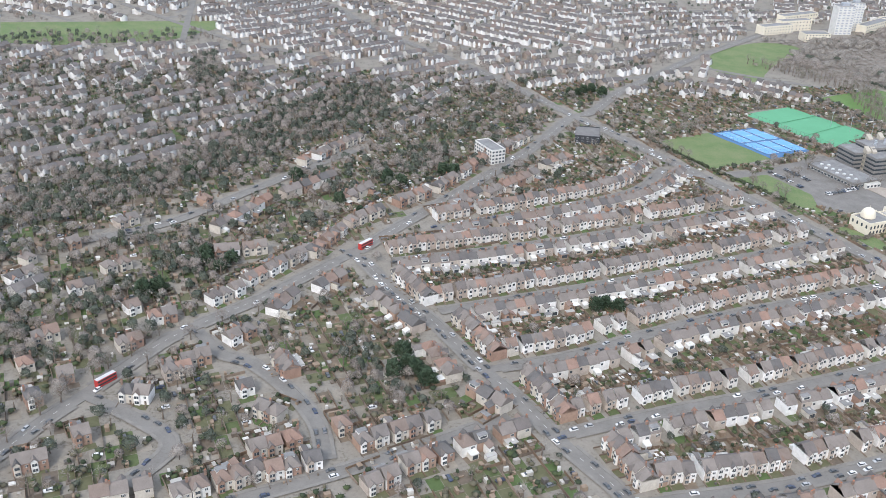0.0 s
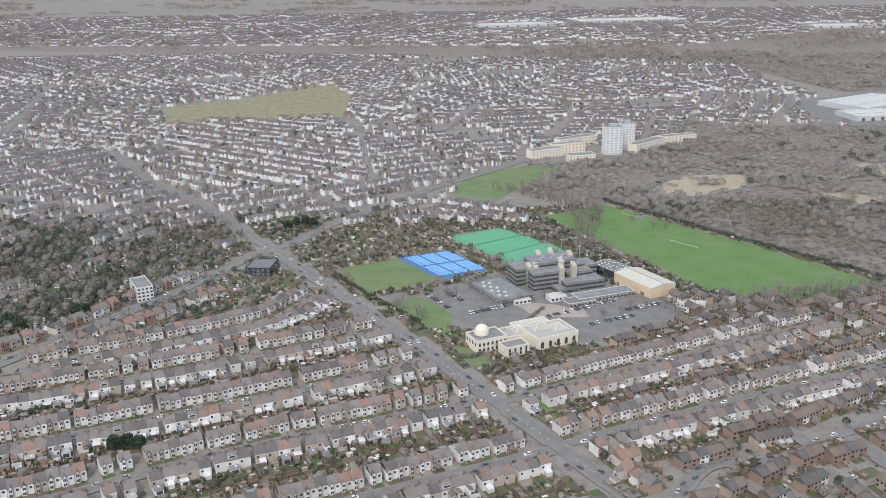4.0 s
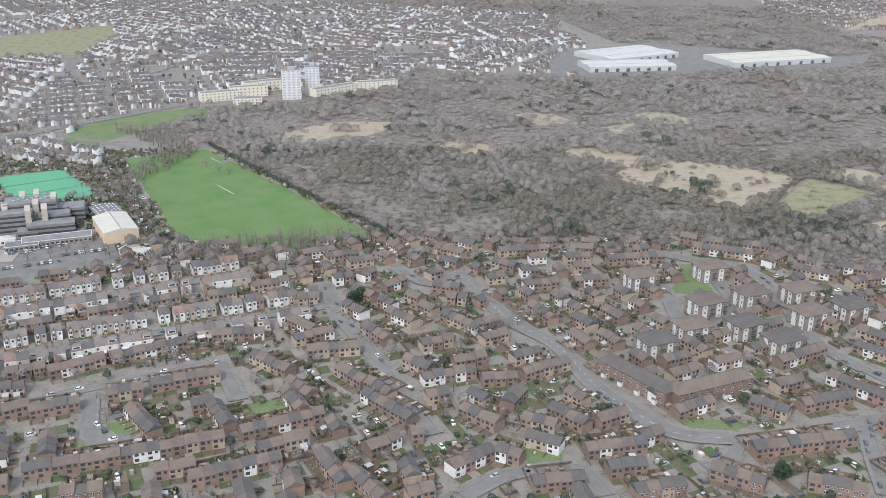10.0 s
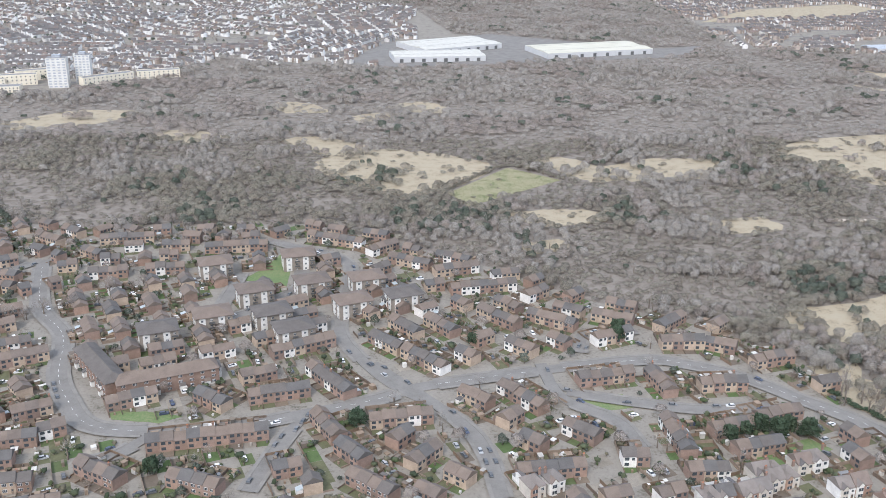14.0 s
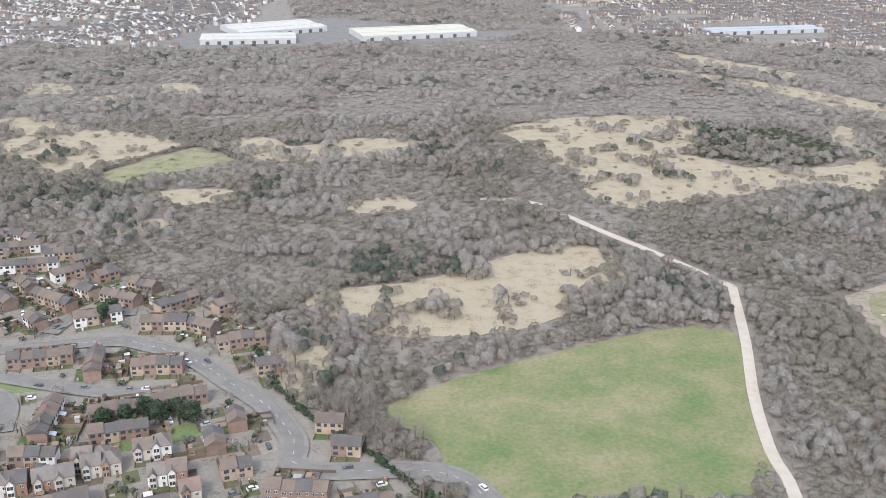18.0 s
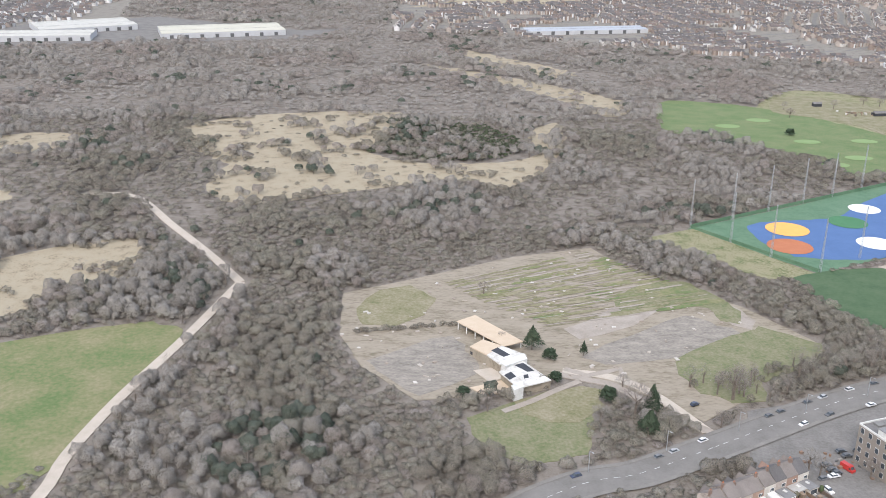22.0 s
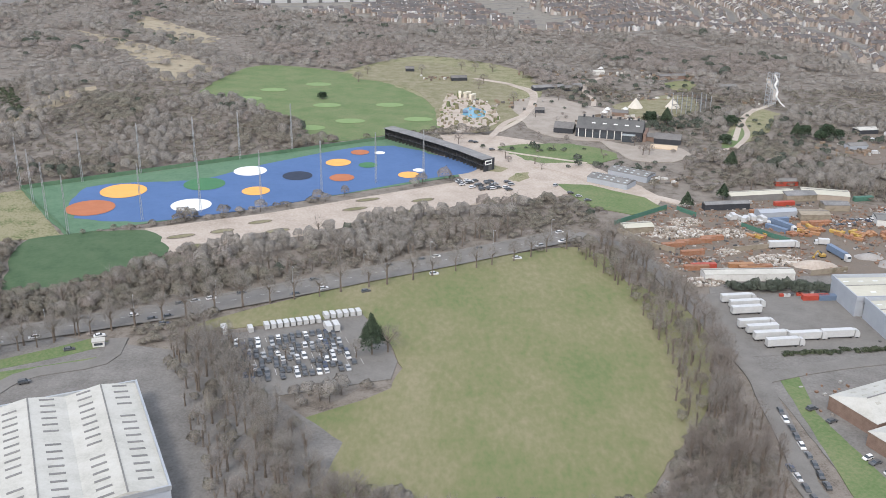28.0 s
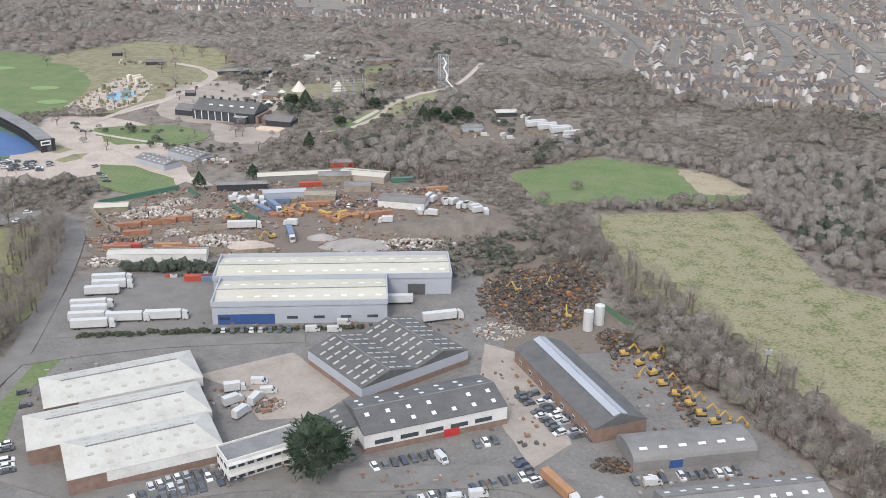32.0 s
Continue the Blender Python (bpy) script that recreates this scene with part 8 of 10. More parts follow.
    print(name, n, "trees", len(tx))


# rows of houses
row("bay", [(19, 452), (44, 403)], 1)
row("bay", [(52, 397), (72, 355)], 1)
row("bay", [(85, 347), (102, 303)], 1)
row("bay", [(-16, 500), (12, 454)], 1)
row("bay", [(-71, 405), (-45, 361)], 1)
row("semi", [(-31, 475), (-3, 437)], -1)
row("semi", [(2, 420), (14, 395)], -1)
row("semi", [(24, 385), (38, 370)], -1)
row("semi", [(-166, 567), (-153, 589)], 1)
row("semi", [(-152, 591), (-123, 630)], 1)
row("semi", [(-116, 635), (-93, 674)], 1)
row("semi", [(-86, 683), (-55, 733)], 1)
row("semi", [(-134, 550), (-110, 598)], -1)
row("semi", [(-100, 608), (-65, 648)], -1)
row("semi", [(-61, 602), (-39, 629)], -1)
row("semi", [(-145, 438), (-132, 444)], 1)
row("semi", [(-118, 460), (-105, 474)], 1)
row("semi", [(-103, 482), (-76, 519)], 1)
row("semi", [(-71, 520), (-56, 554)], 1)
row("semi", [(-52, 566), (-29, 592)], 1)
row("semi", [(-22, 601), (-2, 622)], 1)
row("semi", [(4, 628), (34, 679)], 1)
row("semi", [(38, 687), (82, 750)], 1)
row("semi", [(-82, 450), (-74, 468)], -1)
row("semi", [(-61, 477), (-50, 493)], -1)
row("semi", [(16, 599), (36, 626)], -1)
row("semi", [(40, 621), (77, 662)], -1)
row("semi", [(85, 680), (109, 703)], -1)
row("semi", [(-78, 312), (-64, 322)], 1)
row("semi", [(-64, 318), (-37, 330)], 1)
row("semi", [(-53, 343), (-34, 352)], 1)
row("semi", [(-28, 339), (6, 358)], 1)
row("semi", [(-23, 311), (-9, 320)], 1)
row("semi", [(-7, 325), (11, 335)], 1)
row("semi", [(-99, 302), (-79, 313)], 1)
row("semi", [(-73, 331), (-55, 341)], 1)
row("semi", [(2, 330), (31, 346)], -1)
row("semi", [(-130, 299), (-110, 307)], -1)
row("semi", [(34, 348), (55, 359)], -1)
row("semi", [(-235, 497), (-230, 505)], 1)
row("semi", [(-216, 521), (-208, 530)], 1)
row("semi", [(-233, 473), (-223, 487)], 1)
row("semi", [(-197, 553), (-187, 563)], 1)
row("semi", [(-195, 389), (-188, 394)], 1)
row("semi", [(-174, 381), (-165, 386)], 1)
row("semi", [(-181, 362), (-174, 367)], 1)
row("semi", [(-153, 412), (-144, 418)], 1)
row("semi", [(-139, 371), (-125, 370)], 1)
row("semi", [(-151, 336), (-143, 341)], 1)
row("semi", [(-168, 317), (-156, 323)], 1)
row("semi", [(-124, 388), (-113, 394)], 1)
row("semi", [(-105, 415), (-91, 430)], 1)
row("semi", [(-118, 399), (-106, 405)], 1)
row("semi", [(-88, 376), (-79, 381)], 1)
row("semi", [(-74, 363), (-63, 357)], 1)
row("semi", [(-196, 466), (-186, 473)], 1)
row("semi", [(-186, 490), (-173, 502)], 1)
row("semi", [(-127, 517), (-101, 526)], 1)
row("semi", [(-161, 446), (-153, 453)], 1)
row("semi", [(-196, 415), (-187, 421)], 1)
row("estate", [(420, 464), (434, 470)], 1)
row("estate", [(437, 476), (455, 482)], 1)
row("estate", [(458, 476), (482, 492)], 1)
row("estate", [(485, 492), (521, 512)], 1)
row("estate", [(532, 519), (558, 523)], 1)
row("estate", [(386, 436), (415, 449)], 1)
row("estate", [(420, 420), (436, 430)], 1)
row("estate", [(446, 435), (460, 443)], 1)
row("estate", [(463, 438), (483, 446)], 1)
row("estate", [(489, 452), (512, 460)], 1)
row("estate", [(513, 463), (544, 475)], 1)
row("estate", [(510, 440), (526, 419)], 1)
row("estate", [(538, 443), (547, 446)], 1)
row("estate", [(548, 443), (559, 424)], 1)
row("estate", [(581, 457), (592, 435)], 1)
row("estate", [(565, 419), (600, 435)], 1)
row("estate", [(516, 400), (557, 414)], 1)
row("estate", [(479, 389), (516, 400)], 1)
row("estate", [(550, 382), (586, 398)], 1)
row("estate", [(603, 402), (615, 378)], 1)
row("estate", [(620, 454), (652, 419)], 1)
row("estate", [(605, 481), (620, 463)], 1)
row("estate", [(559, 495), (582, 475)], 1)
row("semi", [(356, 439), (366, 444)], -1)
row("semi", [(359, 431), (368, 415)], -1)
row("street", [(5, 568), (52, 590), (99, 613), (150, 645), (180, 690)], 1)
row("street", [(5, 568), (52, 590), (99, 613), (150, 645), (180, 690)], -1)
row("street", [(-20, 519), (51, 543), (128, 574), (235, 622)], 1)
row("street", [(-20, 519), (51, 543), (128, 574), (235, 622)], -1)
row("street", [(8, 461), (81, 489), (153, 519), (260, 568)], 1)
row("street", [(8, 461), (81, 489), (153, 519), (260, 568)], -1)
row("street", [(33, 404), (79, 421), (156, 461), (300, 517)], 1)
row("street", [(33, 404), (79, 421), (156, 461), (300, 517)], -1)
row("street", [(63, 352), (116, 373), (195, 401), (325, 455)], 1)
row("street", [(63, 352), (116, 373), (195, 401), (325, 455)], -1)
row("street", [(90, 308), (158, 323), (206, 340), (365, 392)], 1)
row("street", [(90, 308), (158, 323), (206, 340), (365, 392)], -1)
row("street", [(305, 512), (420, 566), (535, 618)], 1)
row("street", [(305, 512), (420, 566), (535, 618)], -1)
row("street", [(335, 462), (450, 510), (600, 570)], 1)
row("street", [(335, 462), (450, 510), (600, 570)], -1)
row("estate", [(547, 564), (569, 572)], 1)
row("estate", [(572, 568), (584, 572)], 1)
row("estate", [(564, 548), (587, 525)], 1)
row("estate", [(577, 514), (599, 525)], 1)
row("estate", [(586, 500), (612, 504)], 1)
row("estate", [(595, 568), (614, 547)], 1)
row("estate", [(605, 544), (628, 514)], 1)
row("estate", [(607, 481), (620, 469)], 1)
row("estate", [(617, 469), (649, 435)], 1)
row("estate", [(642, 416), (657, 420)], 1)
row("estate", [(561, 491), (581, 478)], 1)
row("estate", [(581, 466), (594, 452)], 1)
row("estate", [(608, 398), (631, 369)], 1)
row("estate", [(647, 469), (675, 478)], 1)
row("estate", [(667, 440), (684, 423)], 1)
row("estate", [(675, 406), (691, 397)], 1)
row("estate", [(659, 389), (675, 401)], 1)
row("estate", [(693, 378), (714, 382)], 1)
row("estate", [(709, 440), (724, 422)], 1)
row("estate", [(698, 474), (723, 487)], 1)
row("estate", [(677, 468), (695, 471)], 1)
row("estate", [(591, 599), (603, 604)], 1)
row("estate", [(608, 604), (615, 613)], 1)
row("estate", [(620, 644), (634, 623)], 1)
row("estate", [(647, 604), (658, 613)], 1)
row("estate", [(662, 633), (683, 618)], 1)
row("estate", [(677, 599), (700, 604)], 1)
row("estate", [(699, 649), (731, 655)], 1)
row("estate", [(662, 572), (675, 568)], 1)
row("estate", [(679, 564), (695, 576)], 1)
row("estate", [(660, 547), (678, 528)], 1)
row("estate", [(677, 532), (690, 539)], 1)
row("estate", [(680, 514), (693, 521)], 1)
row("estate", [(628, 551), (642, 536)], 1)
row("estate", [(646, 507), (663, 514)], 1)
row("estate", [(639, 490), (652, 478)], 1)
row("estate", [(663, 487), (680, 493)], 1)
row("estate", [(697, 555), (718, 514)], 1)
row("estate", [(710, 590), (730, 594)], 1)
row("estate", [(770, 634), (808, 639)], 1)
row("estate", [(834, 657), (868, 644)], 1)
row("estate", [(875, 628), (892, 644)], 1)
row("estate", [(889, 618), (916, 604)], 1)
row("estate", [(916, 594), (945, 604)], 1)
row("estate", [(925, 567), (966, 576)], 1)
row("estate", [(833, 486), (865, 503)], 1)
row("estate", [(855, 471), (877, 442)], 1)
row("estate", [(806, 445), (821, 434)], 1)
row("estate", [(829, 442), (855, 450)], 1)
row("estate", [(883, 506), (899, 489)], 1)
row("estate", [(912, 527), (926, 509)], 1)
row("estate", [(900, 489), (925, 464)], 1)
row("estate", [(941, 539), (958, 520)], 1)
row("estate", [(862, 426), (873, 407)], 1)
row("estate", [(874, 402), (885, 389)], 1)
row("estate", [(885, 421), (912, 426)], 1)
row("estate", [(793, 403), (845, 414)], 1)
row("estate", [(771, 388), (792, 375)], 1)
row("estate", [(728, 427), (746, 437)], 1)
row("estate", [(745, 412), (765, 422)], 1)
row("estate", [(719, 403), (744, 408)], 1)
row("estate", [(734, 372), (755, 377)], 1)
row("estate", [(809, 379), (830, 371)], 1)
row("estate", [(843, 381), (859, 387)], 1)
row("estate", [(880, 380), (897, 366)], 1)
row("estate", [(752, 655), (764, 653)], 1)
row("estate", [(809, 661), (818, 669)], 1)
row("estate", [(982, 458), (1008, 464)], 1)
row("estate", [(1019, 467), (1025, 439)], 1)
row("estate", [(1039, 453), (1064, 455)], 1)
row("estate", [(1016, 422), (1019, 392)], 1)
row("estate", [(1033, 412), (1056, 419)], 1)
row("estate", [(1056, 422), (1077, 429)], 1)
row("estate", [(1002, 533), (1024, 522)], 1)
row("estate", [(967, 533), (988, 519)], 1)
row("estate", [(1034, 515), (1049, 530)], 1)
row("estate", [(992, 498), (1022, 512)], 1)
row("estate", [(1031, 498), (1055, 498)], 1)
row("estate", [(1055, 498), (1068, 491)], 1)
row("estate", [(1072, 476), (1091, 482)], 1)
row("estate", [(953, 498), (975, 476)], 1)
row("estate", [(946, 453), (964, 429)], 1)
row("estate", [(971, 417), (983, 406)], 1)
row("estate", [(946, 381), (976, 386)], 1)
row("estate", [(990, 392), (1001, 392)], 1)
row("estate", [(1092, 412), (1095, 403)], 1)
row("semi", [(1015, 362), (1026, 365)], 1)
row("semi", [(1029, 364), (1042, 369)], 1)
row("semi", [(1043, 374), (1056, 378)], 1)
row("semi", [(1059, 386), (1072, 389)], 1)
row("semi", [(1069, 369), (1082, 372)], 1)
row("estate", [(1113, 361), (1136, 359)], 1)
row("semi", [(947, 369), (963, 376)], 1)
row("semi", [(1082, 358), (1090, 361)], 1)
row("semi", [(1039, 378), (1051, 381)], 1)
row("semi", [(1057, 385), (1069, 387)], 1)
row("bay", [(1525, 353), (1563, 374)], -1)
row("estate", [(416, 372), (434, 380)], 1)
row("estate", [(455, 374), (476, 380)], 1)
row("estate", [(501, 372), (517, 375)], 1)

TOWN_BELTS = [[(-282, 601), (-246, 641), (-180, 670), (-146, 758), (-104, 841), (-40, 891), (-38, 838), (-58, 768), (-120, 688), (-162, 628), (-208, 584), (-246, 545), (-262, 551)],
    [(-30, 679), (-1, 726), (22, 712), (10, 666), (-25, 660)],
    [(-243, 958), (-223, 972), (-196, 893), (-196, 821), (-219, 853)],
    [(-454, 1002), (-406, 1034), (-315, 1034), (-242, 1061), (-235, 1026), (-304, 992), (-385, 975), (-437, 963)],
    [(-160, 526), (-134, 534), (-111, 502), (-120, 485), (-148, 492)],
    [(-206, 466), (-176, 479), (-139, 479), (-139, 459), (-178, 447), (-200, 449)],
    [(-220, 433), (-205, 439), (-180, 427), (-174, 400), (-193, 391), (-204, 393)],
    [(-47, 429), (-37, 447), (-25, 425), (-8, 395), (-3, 376), (-14, 366), (-29, 389), (-41, 403)],
    [(-91, 656), (-47, 628), (-61, 606), (-90, 624)],
    [(-209, 532), (-173, 551), (-162, 536), (-193, 514)]]
# ---- yards, club and scrapyard in detail ----
def ring(pts):
    """The outline, run anticlockwise."""
    return pts if sum(a[0] * b[1] - a[1] * b[0] for a, b in zip(pts, pts[1:] + pts[:1])) > 0 else pts[::-1]


def slab(name, pts, z0, z1, mat, ob, label=""):
    return part(name, Form().prism(ring(pts), z0, z1).data(name, mat), ob, label)


CONTAINER = Form().box(-6, -1.22, .1, 6, 1.22, 2.6, 0, True)
for k in range(16):
    for s in (-1, 1):
        CONTAINER.box(-5.8 + .74 * k, s * 1.25 - .05, .25, -5.4 + .74 * k, s * 1.25 + .05, 2.5, 0)
CONTAINERS = {m: CONTAINER.data("freight_container", m) for m in ("skip_orange", "machine_yellow", "box_red", "box_blue", "rust", "render_white", "box_green")}


def container(x, y, rz, mat, words):
    return thing("freight_container", CONTAINERS[mat], at(x, y, 0, rz), words + " steel freight container in a yard", "container", "containers")


# scrapyard: heaps, skips, plant
def pile(name, x, y, rx, ry, h, n, mats, label, seed, size=(.5, 1.8)):
    r = random.Random(seed)
    f = Form()
    for _ in range(n):
        a, q = r.uniform(0, 6.2832), math.sqrt(r.random())
        u, v = rx * q * math.cos(a), ry * q * math.sin(a)
        z = h * max(0, 1 - q) * r.uniform(.5, 1)
        s = r.uniform(*size)
        t = r.uniform(0, 3.14)
        c1, s1 = math.cos(t), math.sin(t)
        w, l, k = s * r.uniform(.3, 1), s * r.uniform(.5, 1.6), s * r.uniform(.25, .8)
        tilt = r.uniform(-.5, .5)
        vs = []
        for zz in (-k, k):
            for p, qq in ((-w, -l), (w, -l), (w, l), (-w, l)):
                vs.append((x + u + p * c1 - qq * s1, y + v + p * s1 + qq * c1, max(0, z + zz + tilt * p + .3)))
        f.add(vs, [[4, 5, 6, 7], [0, 1, 5, 4], [1, 2, 6, 5], [2, 3, 7, 6], [3, 0, 4, 7]])
    return tagged(new(name, f.data(name, mats)), label, "scrap", kind="stuff")


def mound(x, y, rx, ry, h, mat, label):
    f = Form()
    n, rings = 26, 7
    vs = []
    for k in range(rings):
        q = 1 - k / rings
        for i in range(n):
            a = 6.2832 * i / n
            jag = 1 + .16 * noise.noise((x + 2 * math.cos(a), y + 2 * math.sin(a), k * .5))
            vs.append((x + rx * q * jag * math.cos(a), y + ry * q * jag * math.sin(a), h * (1 - q ** 1.5) * (1 + .2 * noise.noise((x + i, y + k, 1.0))) - .05))
    vs.append((x, y, h))
    fs = [[k * n + i, k * n + (i + 1) % n, (k + 1) * n + (i + 1) % n, (k + 1) * n + i] for k in range(rings - 1) for i in range(n)]
    fs += [[(rings - 1) * n + i, (rings - 1) * n + (i + 1) % n, rings * n] for i in range(n)]
    f.add(vs, fs)
    thing("spoil_mound", f.data("spoil_mound", mat), at(0, 0), label, "heap", "spoil mounds")


SKIP = Form().add([(-2, -.9, 0), (2, -.9, 0), (2, .9, 0), (-2, .9, 0), (-2.6, -1, 1.7), (2.6, -1, 1.7), (2.6, 1, 1.7), (-2.6, 1, 1.7), (-2.3, -.8, 1.5), (2.3, -.8, 1.5), (2.3, .8, 1.5), (-2.3, .8, 1.5)], [[0, 1, 5, 4], [1, 2, 6, 5], [2, 3, 7, 6], [3, 0, 4, 7], [4, 5, 9, 8], [5, 6, 10, 9], [6, 7, 11, 10], [7, 4, 8, 11], [8, 9, 10, 11]])
SKIP = [SKIP.data("skip", m) for m in ("skip_orange", "machine_yellow", "rust")]


def bare_yard():
    r = random.Random(61)
    # strips of grass and sand along the old bays
    L0, L1, R0, R1 = (np.array(p, float) for p in ((1440, 550), (1486, 496), (1526, 598), (1584, 528)))
    forms = {m: Form() for m in ("scrub_grass", "meadow", "yard_tan")}
    for i in range(46):
        f = (i + r.random()) / 46
        a, b = L0 + (L1 - L0) * f, R0 + (R1 - R0) * f
        d = (b - a) / np.linalg.norm(b - a)
        n = np.array([-d[1], d[0]])
        s = r.uniform(0, .08)
        while s < .97:
            e = min(1.0, s + r.uniform(.06, .3))
            right = (s + e) / 2
            m = "meadow" if r.random() < right * .5 else "yard_tan" if r.random() < .4 else "scrub_grass"
            w = r.uniform(.35, 1.5) * (1.5 if m != "yard_tan" else .8)
            up, dn = [], []
            for k in range(9):
                p = a + (b - a) * (s + (e - s) * k / 8)
                t = w * math.sin(math.pi * (k + .4) / 8.8) ** .4
                up.append(p + n * t * r.uniform(.4, 1.1))
                dn.append(p - n * t * r.uniform(.4, 1.1))
            z = .405 + .0008 * i + .0001 * len(forms[m].v) / 40
            forms[m].add([(float(p[0]), float(p[1]), z) for p in dn + up[::-1]], [list(range(18))])
            s = e + r.uniform(.0, .1)
    for m, f in forms.items():
        setting("ground_yard_strips", f, m, "thin strips of grass and sand over old concrete")
    bits = Form()
    yard = [(1394, 483), (1395, 524), (1440, 557), (1521, 602), (1581, 532), (1588, 500), (1554, 468), (1518, 445), (1470, 448), (1430, 434), (1409, 462)]
    xs, ys = [p[0] for p in yard], [p[1] for p in yard]
    while len(bits.v) < 130 * 8:
        x, y = r.uniform(min(xs), max(xs)), r.uniform(min(ys), max(ys))
        if bool(inside(yard, np.array(x), np.array(y))):
            a, b, h, t = r.uniform(.2, .9), r.uniform(.2, 1.4), r.uniform(.1, .35), r.uniform(0, 3.1)
            c, s = math.cos(t), math.sin(t)
            q = [(x + u * c - v * s, y + u * s + v * c) for u, v in ((-a, -b), (a, -b), (a, b * .7), (-a * .6, b))]
            bits.add([(*p, .3) for p in q] + [(*p, .42 + h) for p in q], [[4, 5, 6, 7], [0, 1, 5, 4], [1, 2, 6, 5], [2, 3, 7, 6], [3, 0, 4, 7]])
    tagged(new("yard_debris", bits.data("yard_debris", "rubble")), "broken slabs and fly-tipped debris on old concrete", "rubble", kind="stuff")
    # the ruin
    ob = thing("derelict_clubhouse", None, at(0, 0), "ruined white clubhouse with holed roofs and tan canopy", "ruin")
    cp = [(1447, 495), (1456, 502), (1476, 474), (1467, 469)]
    slab("canopy", cp, 3.6, 4.0, "canopy_tan", ob, "tan flat canopy slab")
    for i in range(6):
        for e in ((0, 3), (1, 2)):
            a, b = cp[e[0]], cp[e[1]]
            u = .04 + .92 * i / 5
            x, y = a[0] + (b[0] - a[0]) * u, a[1] + (b[1] - a[1]) * u
            part("post", Form().box(-.2, -.2, 0, .2, .2, 3.6).data("post", "render_white"), ob, "", at(x, y))
    # graffiti and the shade on the walls go into their dull concrete colour
    slab("wall", [(1452, 468), (1458, 474), (1476, 460), (1464, 451)], -.2, 4.4, "concrete", ob)
    slab("roof", [(1452, 467), (1458, 474), (1466, 468), (1459, 459)], 4.4, 4.9, "canopy_tan", ob, "exposed orange-tan roof boards")
    slab("roof", [(1459, 459), (1466, 468), (1476, 459), (1464, 450)], 4.4, 4.88, "roof_dirty", ob)
    # shade inside the roof holes, painted as raised black slabs
    slab("roof_hole", [(1461, 463), (1464, 466), (1469, 459), (1466, 457)], 4.6, 4.93, "black_clad", ob)
    slab("gable_front", [(1464, 452), (1475, 460), (1476, 455), (1466, 448)], -.2, 5.2, "render_white", ob)
    slab("wall", [(1464, 445), (1474, 453), (1484, 438), (1470, 432)], -.2, 4.2, "concrete", ob)
    slab("roof", [(1463, 444), (1474, 454), (1484, 437), (1470, 430)], 4.2, 4.6, "roof_dirty", ob)
    # more black slabs paint the hole shade on the lower roof
    for q in ([(1465, 441), (1468, 444), (1470, 440), (1467, 437)], [(1470, 450), (1474, 452), (1478, 445), (1475, 444)], [(1473, 441), (1475, 442), (1475, 439), (1473, 438)]):
        slab("roof_hole", q, 4.4, 4.64, "black_clad", ob)
    slab("front_wall", [(1467, 431), (1472, 434), (1472, 430), (1468, 427)], -.2, 5.4, "render_white", ob)
    # black boxes paint the shade within the arch and the window openings
    part("archway", Form().box(-1.1, -.3, 0, 1.1, .3, 2.8).data("archway", "black_clad"), ob, "", at(*(1471, 436), 0, 22))
    for i in range(7):
        part("window_opening", Form().box(-.8, -.25, .9, .8, .25, 2.3).data("window_opening", "black_clad"), ob, "", at(*[p + (q - p) * (i + .5) / 7 for p, q in zip((1452, 468), (1465, 455))], 0, -55))
    slab("floor_slab", [(1451, 438), (1468, 446), (1469, 437), (1457, 431)], -.1, .5, "canopy_tan", ob)
    slab("floor_slab", [(1453, 453), (1462, 456), (1465, 446), (1459, 443)], -.1, .5, "track_concrete", ob)
    for p, i, s, tl in (((1462, 536), 0, .75, 1), ((1557, 429), 0, 1.5, 1), ((1514, 414), 0, 1.5, 1.05), ((1480, 473), 4, 1.25, .8), ((1487, 464), 3, .8, .8), ((1517, 402), 4, 1.3, .7), ((1502, 467), 4, .5, 1.3), ((1487, 444), 3, .7, .8), ((1448, 432), 3, .7, .7), ((1506, 427), 3, .9, .9), ((1467, 481), 1, .6, .8), ((1546, 408), 0, .7, 1), ((1457, 419), 0, .8, .8), ((1526, 405), 1, 1.0, .8), ((1514, 439), 1, .8, .7), ((1500, 411), 1, 1.0, .7)):
        tree(i, *p, s, tl)
    for p, rz in (((1540, 424), 30),):
        car(*p, rz, r, True, .45)
    van(*(1591, 568), 20)


